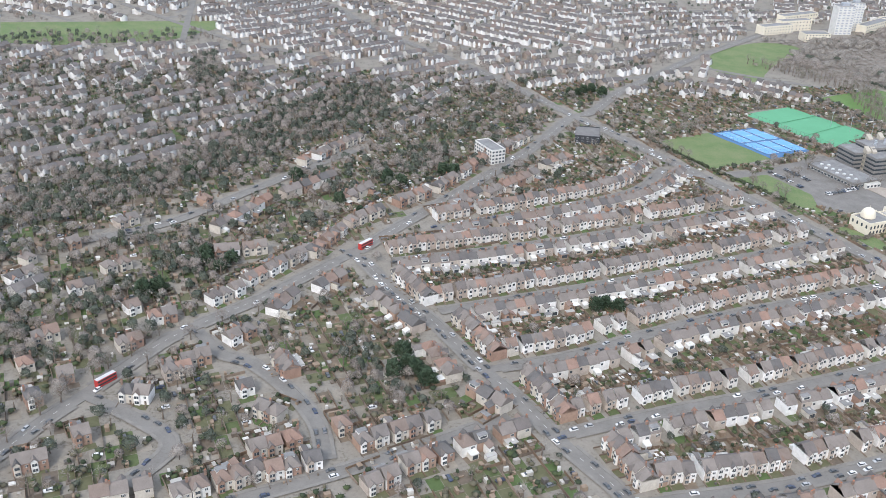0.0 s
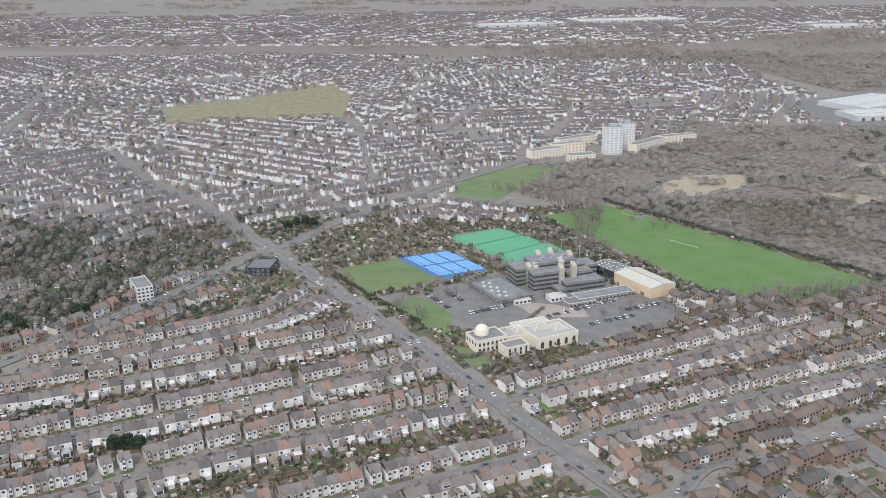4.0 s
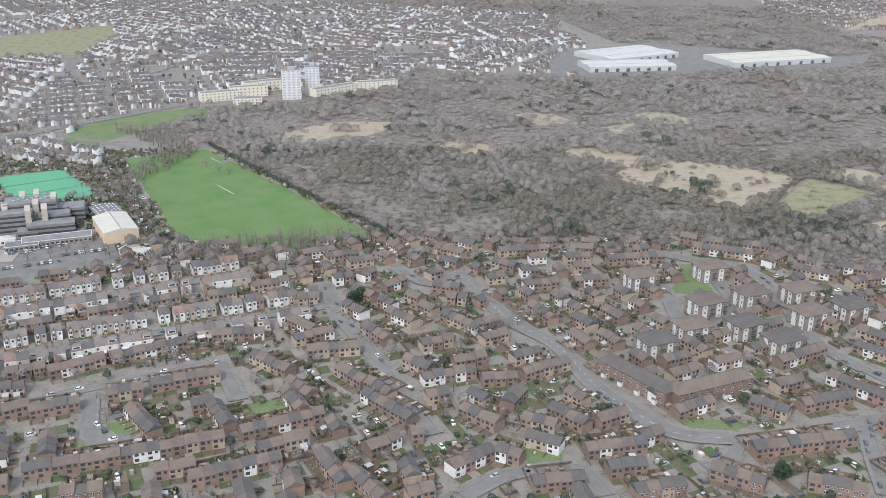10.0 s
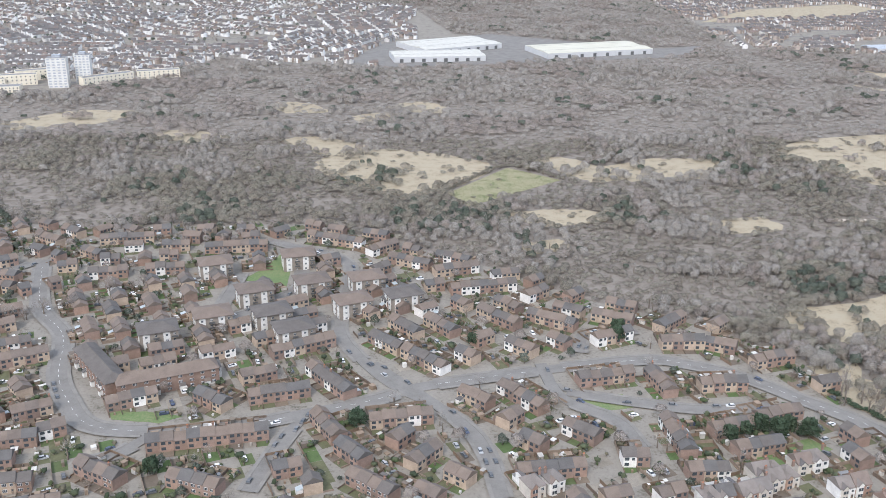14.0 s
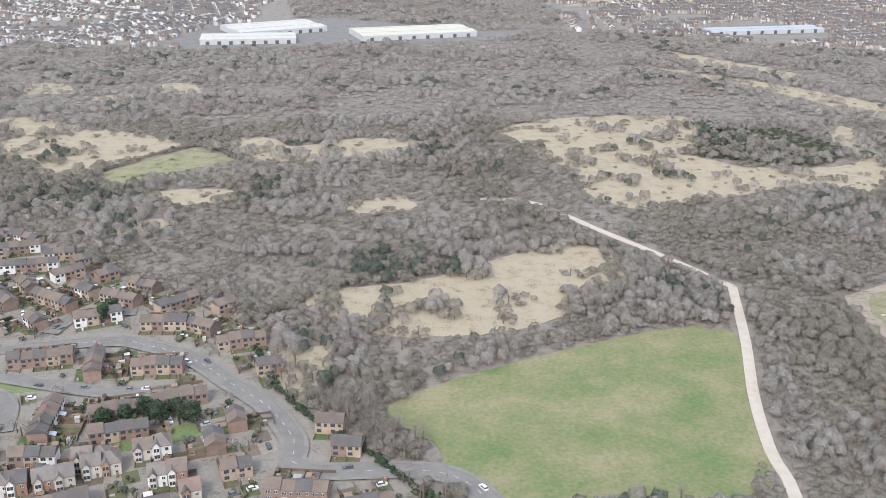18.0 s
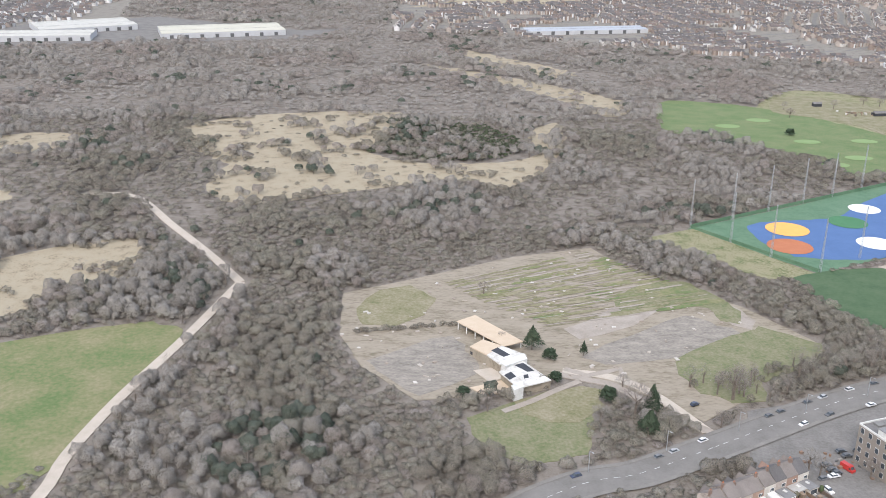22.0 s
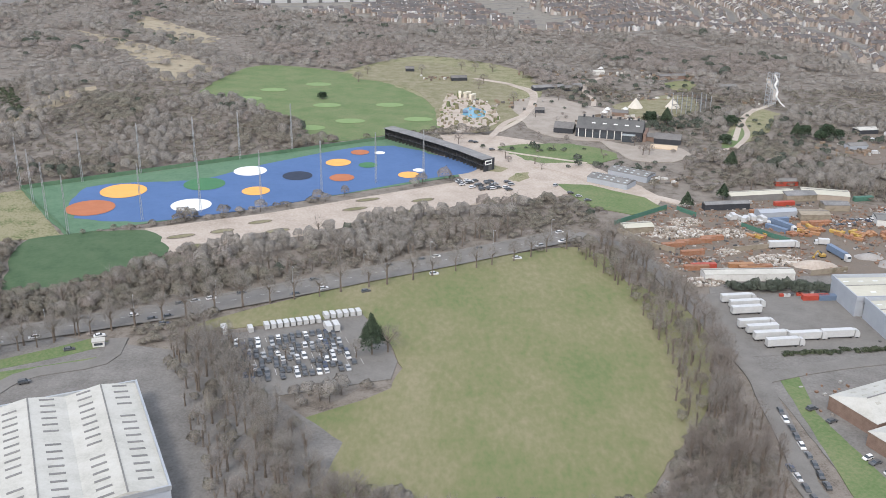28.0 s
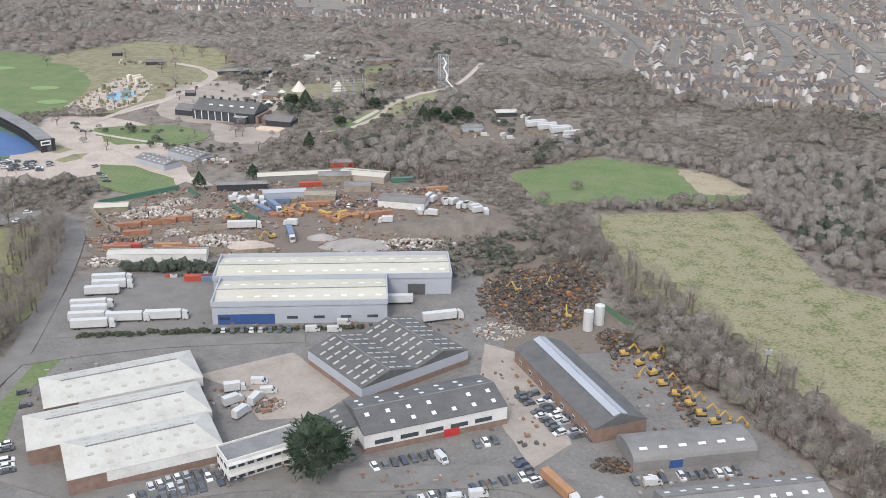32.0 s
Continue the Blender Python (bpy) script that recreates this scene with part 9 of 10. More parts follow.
def office_yard():
    r = random.Random(62)
    ob = bpy.data.objects["office_block"]
    for u, v in ((-26.5, -1.0), (24.5, 4.0)):
        part("stair_hut", Form().box(-3.2, -2.2, 0, 3.2, 2.2, 2.8, 0).box(-3.4, -2.4, 2.8, 3.4, 2.4, 3.0, 1, True).box(1.2, -2.25, .1, 2.2, -2.15, 2.1, 2, True).data("stair_hut", ["render_white", "felt_roof", "black_clad"]), ob, "white stair hut", at(u, v, 15.06))
    part("centre_bay", Form().box(-5, -.7, 0, 5, 2.5, 16.6, 0).box(-5.1, -.8, 16.6, 5.1, 2.6, 16.9, 1, True).data("centre_bay", ["brick_brown", "render_white"]), ob, "", at(0, -9.5))
    part("round_window", Form().cone(0, 0, 0, .2, 1.0, 1.0, 16).data("round_window", "render_white"), ob, "", at(0, -10.2, 14.6) @ pose(0, 0, 0, 90))
    for k in range(4):
        part("window", WIN[(1.8, 1.3)], ob, "", at(0, -10.2, 1.4 + 3.4 * k))
    for i in range(9):
        if i != 4:
            part("pilaster", Form().box(-.4, -.35, 0, .4, .1, 14.2, 0).data("pilaster", "brick_brown"), ob, "", at(-30 + 7.5 * i, -9.5))
    an = thing("depot_annexe", None, at(0, 0), "low warehouse with plain pale flat roof and red end", "industrial building")
    q = [(1638, 369), (1664, 379), (1671, 363), (1659, 360), (1661, 357), (1651, 348), (1647, 351)]
    slab("wall", q, -.2, 7.4, "render_white", an)
    slab("roof", q, 7.4, 7.8, "roof_pale", an)
    slab("red_end", [(1659, 361), (1662, 358), (1654, 353), (1652, 353)], -.2, 7.42, "box_red", an, "red painted end wall")
    ht = thing("gatehouse", None, at(*(1700, 447), 0, 15), "small white gatehouse hut at a depot gate", "hut")
    part("wall", Form().box(-2.2, -1.6, 0, 2.2, 1.6, 2.6).data("wall", "render_white"), ht)
    part("roof", Form().box(-2.5, -1.9, 2.6, 2.5, 1.9, 2.8, 0, True).data("roof", "sheet_white"), ht)
    part("window", Form().box(-1.6, -1.66, 1.0, 1.6, -1.56, 2.0, 0, True).data("window", "glass"), ht)
    rv = van(*(1583, 379), -62, True, "red panel van parked beside an office")
    rv.data = VAN[0].copy()
    rv.data.materials[0] = MATS["bus_red"]
    for p, rz in (((1654, 419), 20), ((1656, 414), 20), ((1669, 364), 22), ((1676, 368), 22), ((1677, 365), 22), ((1671, 362), 22)):
        van(*p, rz)
    for p, rz in (((1661, 408), 20), ((1666, 399), 15), ((1665, 401), 15), ((1683, 417), 25), ((1706, 473), 25), ((1646, 441), 25), ((1698, 454), 25), ((1611, 424), 22), ((1576, 381), 15), ((1577, 378), 15), ((1578, 376), 15), ((1576, 374), 15), ((1586, 387), 15), ((1585, 390), 15)):
        car(*p, rz, r, True, .45)
    for p in ((1655, 435), (1665, 437), (1671, 442), (1677, 445), (1682, 449), (1688, 456), (1694, 456), (1660, 432), (1701, 460)):
        tree(1, *p, r.uniform(.75, 1.0), r.uniform(1.05, 1.3))
    for p in ((1569, 379), (1591, 383), (1571, 374), (1589, 374), (1594, 377)):
        tree(r.choice((0, 1)), *p, .8, 1.0)
    lamp = Form().beam((0, 0, 0), (0, 0, 9), .16, .16).beam((0, 0, 9), (0, 1.8, 9.3), .1, .1).box(-.15, 1.4, 9.2, .15, 2.2, 9.4, 0, True).data("street_lamp", "metal_pale")
    for i in range(14):
        u = i / 13
        thing("street_lamp", lamp, at(1490 + 400 * u, 377 + 195 * u - 6 * math.sin(math.pi * u), 0, 205), "slender grey street lamp beside the main road", "street lamp", "main road lamps")
    # islands in the gravel lot
    for x, y in ((1793, 626), (1787, 610), (1739, 588), (1796, 597), (1703, 566), (1712, 552), (1813, 605), (1750, 575), (1824, 626), (1722, 574)):
        a, b = r.uniform(5.5, 7.5), r.uniform(1.8, 2.6)
        c, s = math.cos(radians(24)), math.sin(radians(24))
        setting("gravel_island", Form().add([(x + a * math.cos(k * .314) * c - b * math.sin(k * .314) * s, y + a * math.cos(k * .314) * s + b * math.sin(k * .314) * c, .44) for k in range(20)], [list(range(20))]), "scrub_grass", "bare earth island in the gravel")
        setting("gravel_island_rim", Form().add([(x + (a + .8) * math.cos(k * .314) * c - (b + .7) * math.sin(k * .314) * s, y + (a + .8) * math.cos(k * .314) * s + (b + .7) * math.sin(k * .314) * c, .43) for k in range(20)], [list(range(20))]), "mud", "worn brown rim of an earth island")
    # bay lines of the car park
    lines = Form()
    for j in range(4):
        for i in range(17):
            x, y = 1750.5 + j * 3.5 + 2.7 * math.cos(radians(16)) * i, 449 - j * 8.5 + 2.7 * math.sin(radians(16)) * i
            lines.beam((x + .7, y - 2.3, .47), (x - .7, y + 2.3, .47), .12, .02)
    setting("bay_lines", lines, "paint_white", "white lines between parking bays")


def club_grounds():
    r = random.Random(63)
    OPEN.append([(1919, 704), (1959, 714), (1975, 666), (1978, 625), (1960, 627), (1930, 650)])
    rocks = Form()
    zone6 = [(1833, 796), (1836, 838), (1843, 903), (1863, 895), (1879, 843), (1878, 805), (1864, 786), (1849, 776)]
    xs, ys = [p[0] for p in zone6], [p[1] for p in zone6]
    while len(rocks.v) < 190 * 12:
        x, y = r.uniform(min(xs), max(xs)), r.uniform(min(ys), max(ys))
        if bool(inside(zone6, np.array(x), np.array(y))):
            a, h = r.uniform(.5, 2.0), r.uniform(.3, 1.9) * (2.2 if r.random() < .12 else 1)
            rocks.add([(x + a * r.uniform(.6, 1.2) * math.cos(k * 1.047), y + a * r.uniform(.6, 1.2) * math.sin(k * 1.047), .3) for k in range(6)] + [(x + a * r.uniform(.3, .9) * math.cos(k * 1.047), y + a * r.uniform(.3, .9) * math.sin(k * 1.047), .3 + h) for k in range(6)], [[k, (k + 1) % 6, 6 + (k + 1) % 6, 6 + k] for k in range(6)] + [[6, 7, 8, 9, 10, 11]])
    tagged(new("adventure_golf", rocks.data("adventure_golf", "golf_rock")), "pale artificial rockwork of an adventure golf course", "golf course", kind="stuff")
    setting("ground_pond", Form().add([(*p, .46) for p in ring([(1851, 831), (1854, 849), (1860, 858), (1871, 842), (1869, 825), (1861, 818)])], [list(range(6))]), "water_blue", "blue pond in the adventure golf")
    for p in ((1855, 837), (1864, 843)):
        thing("play_frame", Form().box(-2, -1.5, 0, 2, 1.5, 1.4).cone(0, 0, 1.4, 2.8, 2.4, .2, 6).data("play_frame", "box_blue"), at(*p), "blue peaked play structure among rockwork", "play structure", "play frames")
    for p in ((1858, 889), (1862, 881), (1852, 889)):
        thing("rock_arch", Form().box(-3.2, -1, 0, -1.6, 1, 4).box(1.6, -1, 0, 3.2, 1, 4).box(-3.4, -1.2, 4, 3.4, 1.2, 5.2, 0, True).data("rock_arch", "cream_stone"), at(*p, 0, r.uniform(0, 90)), "cream artificial rock arch", "rock arch", "rock arches")
    for p, w, d, rz, wall, roof in (((1982, 764), 16, 11, -17, "brick", "slate"), ((1936, 926), 44, 7, 14, "black_clad", "felt_roof"), ((1853, 959), 14, 6, 10, "black_clad", "slate"), ((2143, 789), 15, 9, 10, "black_clad", "sheet_white"), ((2118, 745), 14, 7, 12, "sheet_blue", "sheet_grey"), ((1809, 998), 8, 5, 0, "black_clad", "slate"), ((1948, 923), 16, 6, 16, "black_clad", "slate"), ((2046, 977), 26, 7, 12, "brick", "slate"), ((2058, 995), 18, 7, 6, "brick", "slate"), ((1982, 991), 10, 6, 0, "render_white", "sheet_white"), ((1973, 833), 12, 6, -17, "brick", "slate"), ((2084, 934), 16, 6, 8, "black_clad", "sheet_grey"), ((1912, 839), 7, 4, 0, "black_clad", "slate"), ((2041, 661), 14, 4, 4, "box_red", "sheet_grey")):
        hall("park_shed", *p, rz, w, d, 3.0, 4.4, wall, roof, "low %s shed in the park" % {"black_clad": "dark timber", "brick": "red brick", "render_white": "white", "sheet_blue": "grey-blue", "box_red": "red"}[wall])
    for p in ((1961, 834), (1975, 809), (1965, 844), (1979, 845), (1987, 1009)):
        thing("marquee", Form().cone(0, 0, 2.2, 4.0, 3.2, .2, 4).beam((-2, -2, 0), (-2, -2, 2.4), .15, .15).beam((2, 2, 0), (2, 2, 2.4), .15, .15).beam((-2, 2, 0), (-2, 2, 2.4), .15, .15).beam((2, -2, 0), (2, -2, 2.4), .15, .15).data("marquee", "render_white"), at(*p, .3, 20), "white peaked marquee canopy on posts", "marquee", "marquees")
    deck = thing("timber_deck", Form().box(-9, -5, 0, 9, 5, .9).data("timber_deck", "sandstone"), at(*(1986, 742), 0, -17), "tan timber deck beside the clubhouse", "deck")
    ob = bpy.data.objects["golf_clubhouse"]
    part("porch_glass", Form().box(-4, -4, 0, 4, 0, 4.6, 0).box(-4.4, -4.4, 4.6, 4.4, 0, 5.0, 1, True).data("porch_glass", ["glass", "greenhouse"]), ob, "glazed green-edged porch", at(14, -10))
    part("brick_gable", Form().box(-1.0, -10.1, 0, 1.0, 10.1, 5.5).data("brick_gable", "brick"), ob, "red brick gable wall", at(24.6, 0))
    # slide tower
    base = (2100, 870)
    tw = thing("slide_tower", None, at(*base, 0, 15), "tall lattice tower with white zigzag slide", "slide tower")
    f = Form()
    for sx in (-3.2, 3.2):
        for sy in (-3, 3):
            f.beam((sx, sy, 0), (sx, sy, 27), .4, .4)
    for k in range(9):
        for a, b in (((-3.2, -3), (3.2, -3)), ((3.2, -3), (3.2, 3)), ((3.2, 3), (-3.2, 3)), ((-3.2, 3), (-3.2, -3))):
            f.beam((*a, 3.0 * (k + 1)), (*b, 3.0 * (k + 1)), .25, .25)
            f.beam((*a, 3.0 * k), (*b, 3.0 * (k + 1)), .15, .15)
    part("lattice_frame", f.data("lattice_frame", "metal_pale"), tw)
    zig = [(-1.5, -4, .97 * 27), (1, -4.4, .8 * 27), (-1, -4.8, .66 * 27), (2, -5.2, .48 * 27), (1, -5.6, .34 * 27), (5, -6, .16 * 27), (9, -7, 1)]
    for a, b in zip(zig, zig[1:]):
        part("slide_section", Form().beam(a, b, 1.4, .9).data("slide_section", "spot_white"), tw, "white zigzag slide chute")
    rp = thing("rope_course", None, at(*(2029, 841), 0, 12), "tall timber rope course frame with platforms", "rope course")
    for i in range(4):
        for j in range(3):
            part("pole", Form().beam((0, 0, 0), (0, 0, 15), .45, .45).data("pole", "metal_pale"), rp, "", at(-12 + 8 * i, -8 + 8 * j))
    for z in (6, 10, 14):
        f = Form()
        for j in range(3):
            f.beam((-12, -8 + 8 * j, z), (12, -8 + 8 * j, z), .2, .25)
        for i in range(4):
            f.beam((-12 + 8 * i, -8, z), (-12 + 8 * i, 8, z), .2, .25)
        part("walkway", f.data("walkway", "metal_dark"), rp)
    for i in range(7):
        a, b = (2161, 756), (2183, 734)
        lorry(a[0] + (b[0] - a[0]) * (i % 4) / 3, a[1] + (b[1] - a[1]) * (i % 4) / 3 + 5 * (i // 4), 20 + r.uniform(-4, 4), i % 2 == 0)
    for p in ((2155, 782), (2158, 776), (2171, 728), (2178, 729), (2142, 725), (2138, 732), (2126, 732), (2138, 765)):
        van(*p, r.uniform(0, 60))
    slab("wall", [(2154, 714), (2182, 716), (2182, 713), (2153, 712)], -.2, 3.5, "black_clad", thing("yard_wall", None, at(0, 0), "long dark yard wall in the wood", "wall"))
    for p, rz in (((1856, 751), 20), ((1869, 731), 20), ((1859, 749), 20), ((1851, 658), 15), ((1902, 654), 60), ((1909, 640), 10), ((1913, 634), 10), ((1917, 627), 10), ((1923, 713), 5), ((1876, 655), 30)):
        car(*p, rz, r, True, .45)
    for i in range(26):
        p, q = (1844, 654), (1875, 652)
        u, v = r.random(), r.uniform(-9, 9)
        car(p[0] + (q[0] - p[0]) * u, p[1] + (q[1] - p[1]) * u + v, 20 + r.uniform(-8, 8), r, False, .45)
    pts = [(1765, 948), (1771, 981), (1820, 985), (1857, 1005), (1869, 996), (1874, 946), (1885, 997), (1869, 922), (1847, 746), (1968, 723), (1972, 723), (1967, 746), (2021, 773), (2040, 830), (1921, 1027), (1911, 973), (1932, 882), (1967, 913), (1894, 867)]
    for p in pts:
        tree(r.choice((0, 1)), *p, r.uniform(.7, 1.1))
    for p in ((1970, 615), (1995, 632), (2018, 695), (2047, 836), (2051, 807), (1991, 810), (2002, 805), (2086, 771), (2094, 776), (2101, 766), (2110, 777), (2117, 772), (2031, 754)):
        tree(r.choice((3, 3, 4)), *p, r.uniform(1.0, 1.5), .75)
    x, y = [], []
    for p, n, sx, sy in (((2028, 806), 60, 22, 14), ((1997, 799), 22, 12, 8), ((2101, 766), 60, 34, 14), ((2044, 824), 30, 14, 12), ((1952, 883), 20, 16, 12), ((2012, 954), 40, 40, 18), ((1952, 693), 18, 20, 6), ((1897, 734), 14, 16, 3)):
        x += [p[0] + r.gauss(0, sx) for _ in range(n)]
        y += [p[1] + r.gauss(0, sy) for _ in range(n)]
    heap("park_evergreens", [bushy(40, 3.0, 5.0, 1.2, .25, 4, 7), bushy(30, 2.2, 3.4, 1.0, .25, 3, 6)], np.array(x), np.array(y), rng.uniform(.6, 1.1, len(x)), ["evergreen_dark", "bark"], "dark evergreen shrubs in the park", "shrubs")
    bits = Form()
    for p, n, sx, sy in (((1974, 821), 40, 14, 7), ((2019, 901), 60, 36, 10), ((1985, 995), 50, 40, 10), ((2047, 981), 40, 24, 6), ((2095, 884), 30, 14, 6), ((2122, 738), 60, 22, 9), ((1940, 796), 30, 14, 8), ((1891, 867), 26, 14, 10), ((2028, 728), 40, 12, 5), ((1968, 670), 20, 8, 5), ((1839, 965), 20, 10, 6)):
        for _ in range(n):
            x, y, a, b, h, t = p[0] + r.gauss(0, sx), p[1] + r.gauss(0, sy), r.uniform(.4, 2.2), r.uniform(.3, 1.2), r.uniform(.4, 2.0), r.uniform(0, 3.1)
            c, s = math.cos(t), math.sin(t)
            q = [(x + u * c - v * s, y + u * s + v * c) for u, v in ((-a, -b), (a, -b), (a, b), (-a, b))]
            bits.add([(*w, 0) for w in q] + [(*w, .3 + h) for w in q], [[4, 5, 6, 7], [0, 1, 5, 4], [1, 2, 6, 5], [2, 3, 7, 6], [3, 0, 4, 7]])
    tagged(new("park_clutter", bits.data("park_clutter", "clutter")), "huts, rides, planters and stored goods in the park", "clutter", kind="stuff")


def scrap_yard():
    r = random.Random(64)
    for i, (p, rx, ry, h, n, mat, words, sz) in enumerate((
            ((1953, 577), 17, 9, 3.2, 420, "rubble_pale", "white heap of broken rubble", (.2, .85)), ((1964, 593), 10, 6, 2.5, 180, "rubble_pale", "white heap of broken rubble", (.2, .85)),
            ((1982, 576), 12, 6, 2.5, 200, "rubble_pale", "pale heap of plasterboard and rubble", (.2, .85)), ((1974, 550), 6, 4, 2.5, 110, "rubble_pale", "pale heap of broken plaster", (.2, .8)),
            ((1995, 540), 13, 7, 3.2, 340, "rubble", "tan heap of broken timber and brick", (.2, .85)), ((1953, 513), 9, 5, 2.4, 180, "rubble_pale", "white heap of broken rubble", (.2, .8)),
            ((2084, 538), 20, 6, 2.6, 360, "rubble_pale", "white heap of broken concrete", (.2, .8)), ((2048, 592), 16, 7, 2.0, 200, "scrap", "mixed scrap beside stored vehicles", (.2, .9)),
            ((2030, 604), 20, 9, 2.0, 240, "scrap", "mixed scrap and machine parts", (.2, .9)), ((2088, 616), 16, 6, 2.2, 160, "scrap", "rusty heap of scrap metal", (.2, .9)),
            ((2000, 590), 16, 8, 1.6, 150, "scrap", "mixed scrap by a fence", (.2, .8)), ((1952, 539), 18, 6, 1.8, 200, "scrap", "rusty steel and pallets", (.2, .9)))):
        pile("rubble_heap" if "rubble" in mat else "scrap_heap", *p, rx, ry, h, n, mat, words, 100 + i, sz)
    mound(*(2110, 560), 30, 15, 7.5, "mud_dark", "brown earth spoil heap beside the scrapyard")
    x, y = [], []
    for q, n, sx, sy in (((2122, 541), 60, 16, 9), ((2106, 529), 40, 14, 4), ((2139, 556), 50, 14, 12), ((2094, 523), 20, 12, 3), ((2124, 516), 60, 16, 10)):
        x += [q[0] + r.gauss(0, sx) for _ in range(n)]
        y += [q[1] + r.gauss(0, sy) for _ in range(n)]
    heap("slope_scrub", [bushy(40, 2.4, 3.4, 1.1, .2, 3, 6), bushy(36, 2.8, 2.4, 1.1, .22, 3, 6, 2)], np.array(x), np.array(y), rng.uniform(.6, 1.2, len(x)), ["scrub", "bark", "evergreen_dark"], "dark scrub on the slopes of a spoil mound", "shrubs")
    mound(*(2080, 557), 18, 8, 4.5, "mud_dark", "dark earth spoil heap")
    mound(*(2058, 535), 17, 8, 4, "gravel_grey", "grey heap of crushed stone")
    mound(*(2011, 534), 12, 6, 3, "gravel", "tan heap of sand")
    mound(*(2042, 545), 8, 5, 2.4, "gravel_grey", "small grey heap of crushed stone")
    mound(*(1935, 579), 7, 5, 2.2, "gravel_grey", "low heap of stone in a bay")
    for p, rz, m, words in (((1949, 557), 12, "rust", "rusty"), ((1957, 561), 12, "rust", "rusty"), ((1964, 563), 12, "rust", "rusty"), ((1971, 567), 12, "rust", "rusty"),
                            ((1979, 528), 4, "skip_orange", "orange"), ((1975, 531), 4, "skip_orange", "orange"), ((1983, 529), 4, "rust", "rusty"), ((1997, 495), 4, "box_red", "red"), ((2004, 495), 4, "box_blue", "blue"), ((1953, 528), 5, "rust", "rusty"), ((1957, 530), 5, "box_red", "red"),
                            ((1956, 547), 12, "rust", "rusty"), ((2009, 609), 12, "rust", "rusty"), ((2014, 595), 12, "box_blue", "blue"), ((2009, 582), -50, "box_blue", "blue"), ((2035, 591), 10, "rust", "rusty"), ((2067, 577), 20, "rust", "rusty"), ((2027, 623), 10, "box_red", "red"), ((2076, 633), 10, "box_green", "green"), ((2095, 617), 12, "skip_orange", "orange")):
        container(*p, rz, m, words)
    for p, w, d, rz, wall, roof in (((1974, 518), 42, 7, 3, "render_white", "sheet_white"), ((2017, 635), 40, 8, 11, "sheet_grey", "sheet_cream"), ((2078, 593), 24, 12, -12, "render_white", "sheet_grey"), ((2055, 637), 26, 12, -14, "brick_buff", "sheet_cream"), ((2039, 635), 18, 10, 6, "concrete", "felt_roof"), ((1992, 616), 26, 5, 8, "black_clad", "felt_roof"), ((1935, 579), 16, 8, 10, "concrete", "sheet_cream"), ((2016, 604), 22, 7, 10, "sheet_blue", "sheet_blue"), ((2053, 617), 14, 8, 0, "concrete", "felt_roof"), ((2035, 601), 16, 9, 0, "concrete", "concrete")):
        hall("yard_shed", *p, rz, w, d, 3.8, 4.8, wall, roof, "low corrugated shed in a scrapyard")
    for x0, n, sp in (((2024, 581), 12, 5), ((2020, 574), 6, 5), ((2049, 575), 10, 6), ((2056, 572), 6, 7), ((1995, 573), 4, 4), ((2035, 591), 4, 6)):
        for i in range(n):
            thing("skip", SKIP[r.choice((0, 0, 0, 1, 2))], at(x0[0] + r.gauss(0, sp), x0[1] + r.gauss(0, sp * .6), 1.75 * (i % 3 == 2) * 0, r.uniform(0, 180)), "orange steel waste skip in a muddy yard", "skip", "waste skips")
    for i in range(11):
        a, b = (2092, 602), (2120, 581)
        u = i / 10
        box_truck(a[0] + (b[0] - a[0]) * u + r.uniform(-1.5, 1.5), a[1] + (b[1] - a[1]) * u + r.uniform(-3, 3), r.uniform(20, 110))
    for i in range(9):
        a, b = (1989, 599), (2008, 594)
        (box_truck if i % 2 else van)(a[0] + (b[0] - a[0]) * i / 8, a[1] + (b[1] - a[1]) * i / 8 + r.uniform(-3, 3), r.uniform(60, 120))
    for i in range(12):
        a, b = (2043, 589), (2071, 603)
        car(a[0] + (b[0] - a[0]) * i / 11, a[1] + (b[1] - a[1]) * i / 11 + r.uniform(-3, 3), r.uniform(0, 180), r)
    for p in ((2070, 567), (2092, 578), (2086, 580), (2025, 562)):
        box_truck(*p, r.uniform(0, 180))
    lorry(*(2003, 557), 6, True)
    for p, rz in (((2027, 547), -75), ((2013, 586), -60)):
        bl = lorry_blue(*p, rz)
    bits = Form()
    yard = [(1923, 578), (1960, 618), (2009, 634), (2093, 619), (2122, 584), (2100, 547), (2065, 524), (2024, 525), (2004, 521), (1947, 512)]
    xs, ys = [q[0] for q in yard], [q[1] for q in yard]
    lane = [(2032, 591), (2028, 558), (2034, 529)]
    while len(bits.v) < 1500 * 8:
        x, y = r.uniform(min(xs), max(xs)), r.uniform(min(ys), max(ys))
        if bool(inside(yard, np.array(x), np.array(y))) and float(line_gap(lane, np.array(x), np.array(y))) > 9:
            a, b, h, t = r.uniform(.2, 1.3), r.uniform(.15, .6), r.uniform(.1, 1.0), r.uniform(0, 3.1)
            c, s = math.cos(t), math.sin(t)
            q = [(x + u * c - v * s, y + u * s + v * c) for u, v in ((-a, -b), (a, -b), (a, b), (-a, b))]
            bits.add([(*w, 0) for w in q] + [(w[0], w[1], .3 + h * r.uniform(.6, 1.2)) for w in q], [[4, 5, 6, 7], [0, 1, 5, 4], [1, 2, 6, 5], [2, 3, 7, 6], [3, 0, 4, 7]])
    tagged(new("yard_scrap", bits.data("yard_scrap", "scrap")), "scattered scrap, timber and machine parts in a muddy yard", "scrap", kind="stuff")
    hx = np.linspace(*((1963, 505)[0], (2004, 504)[0]), 46)
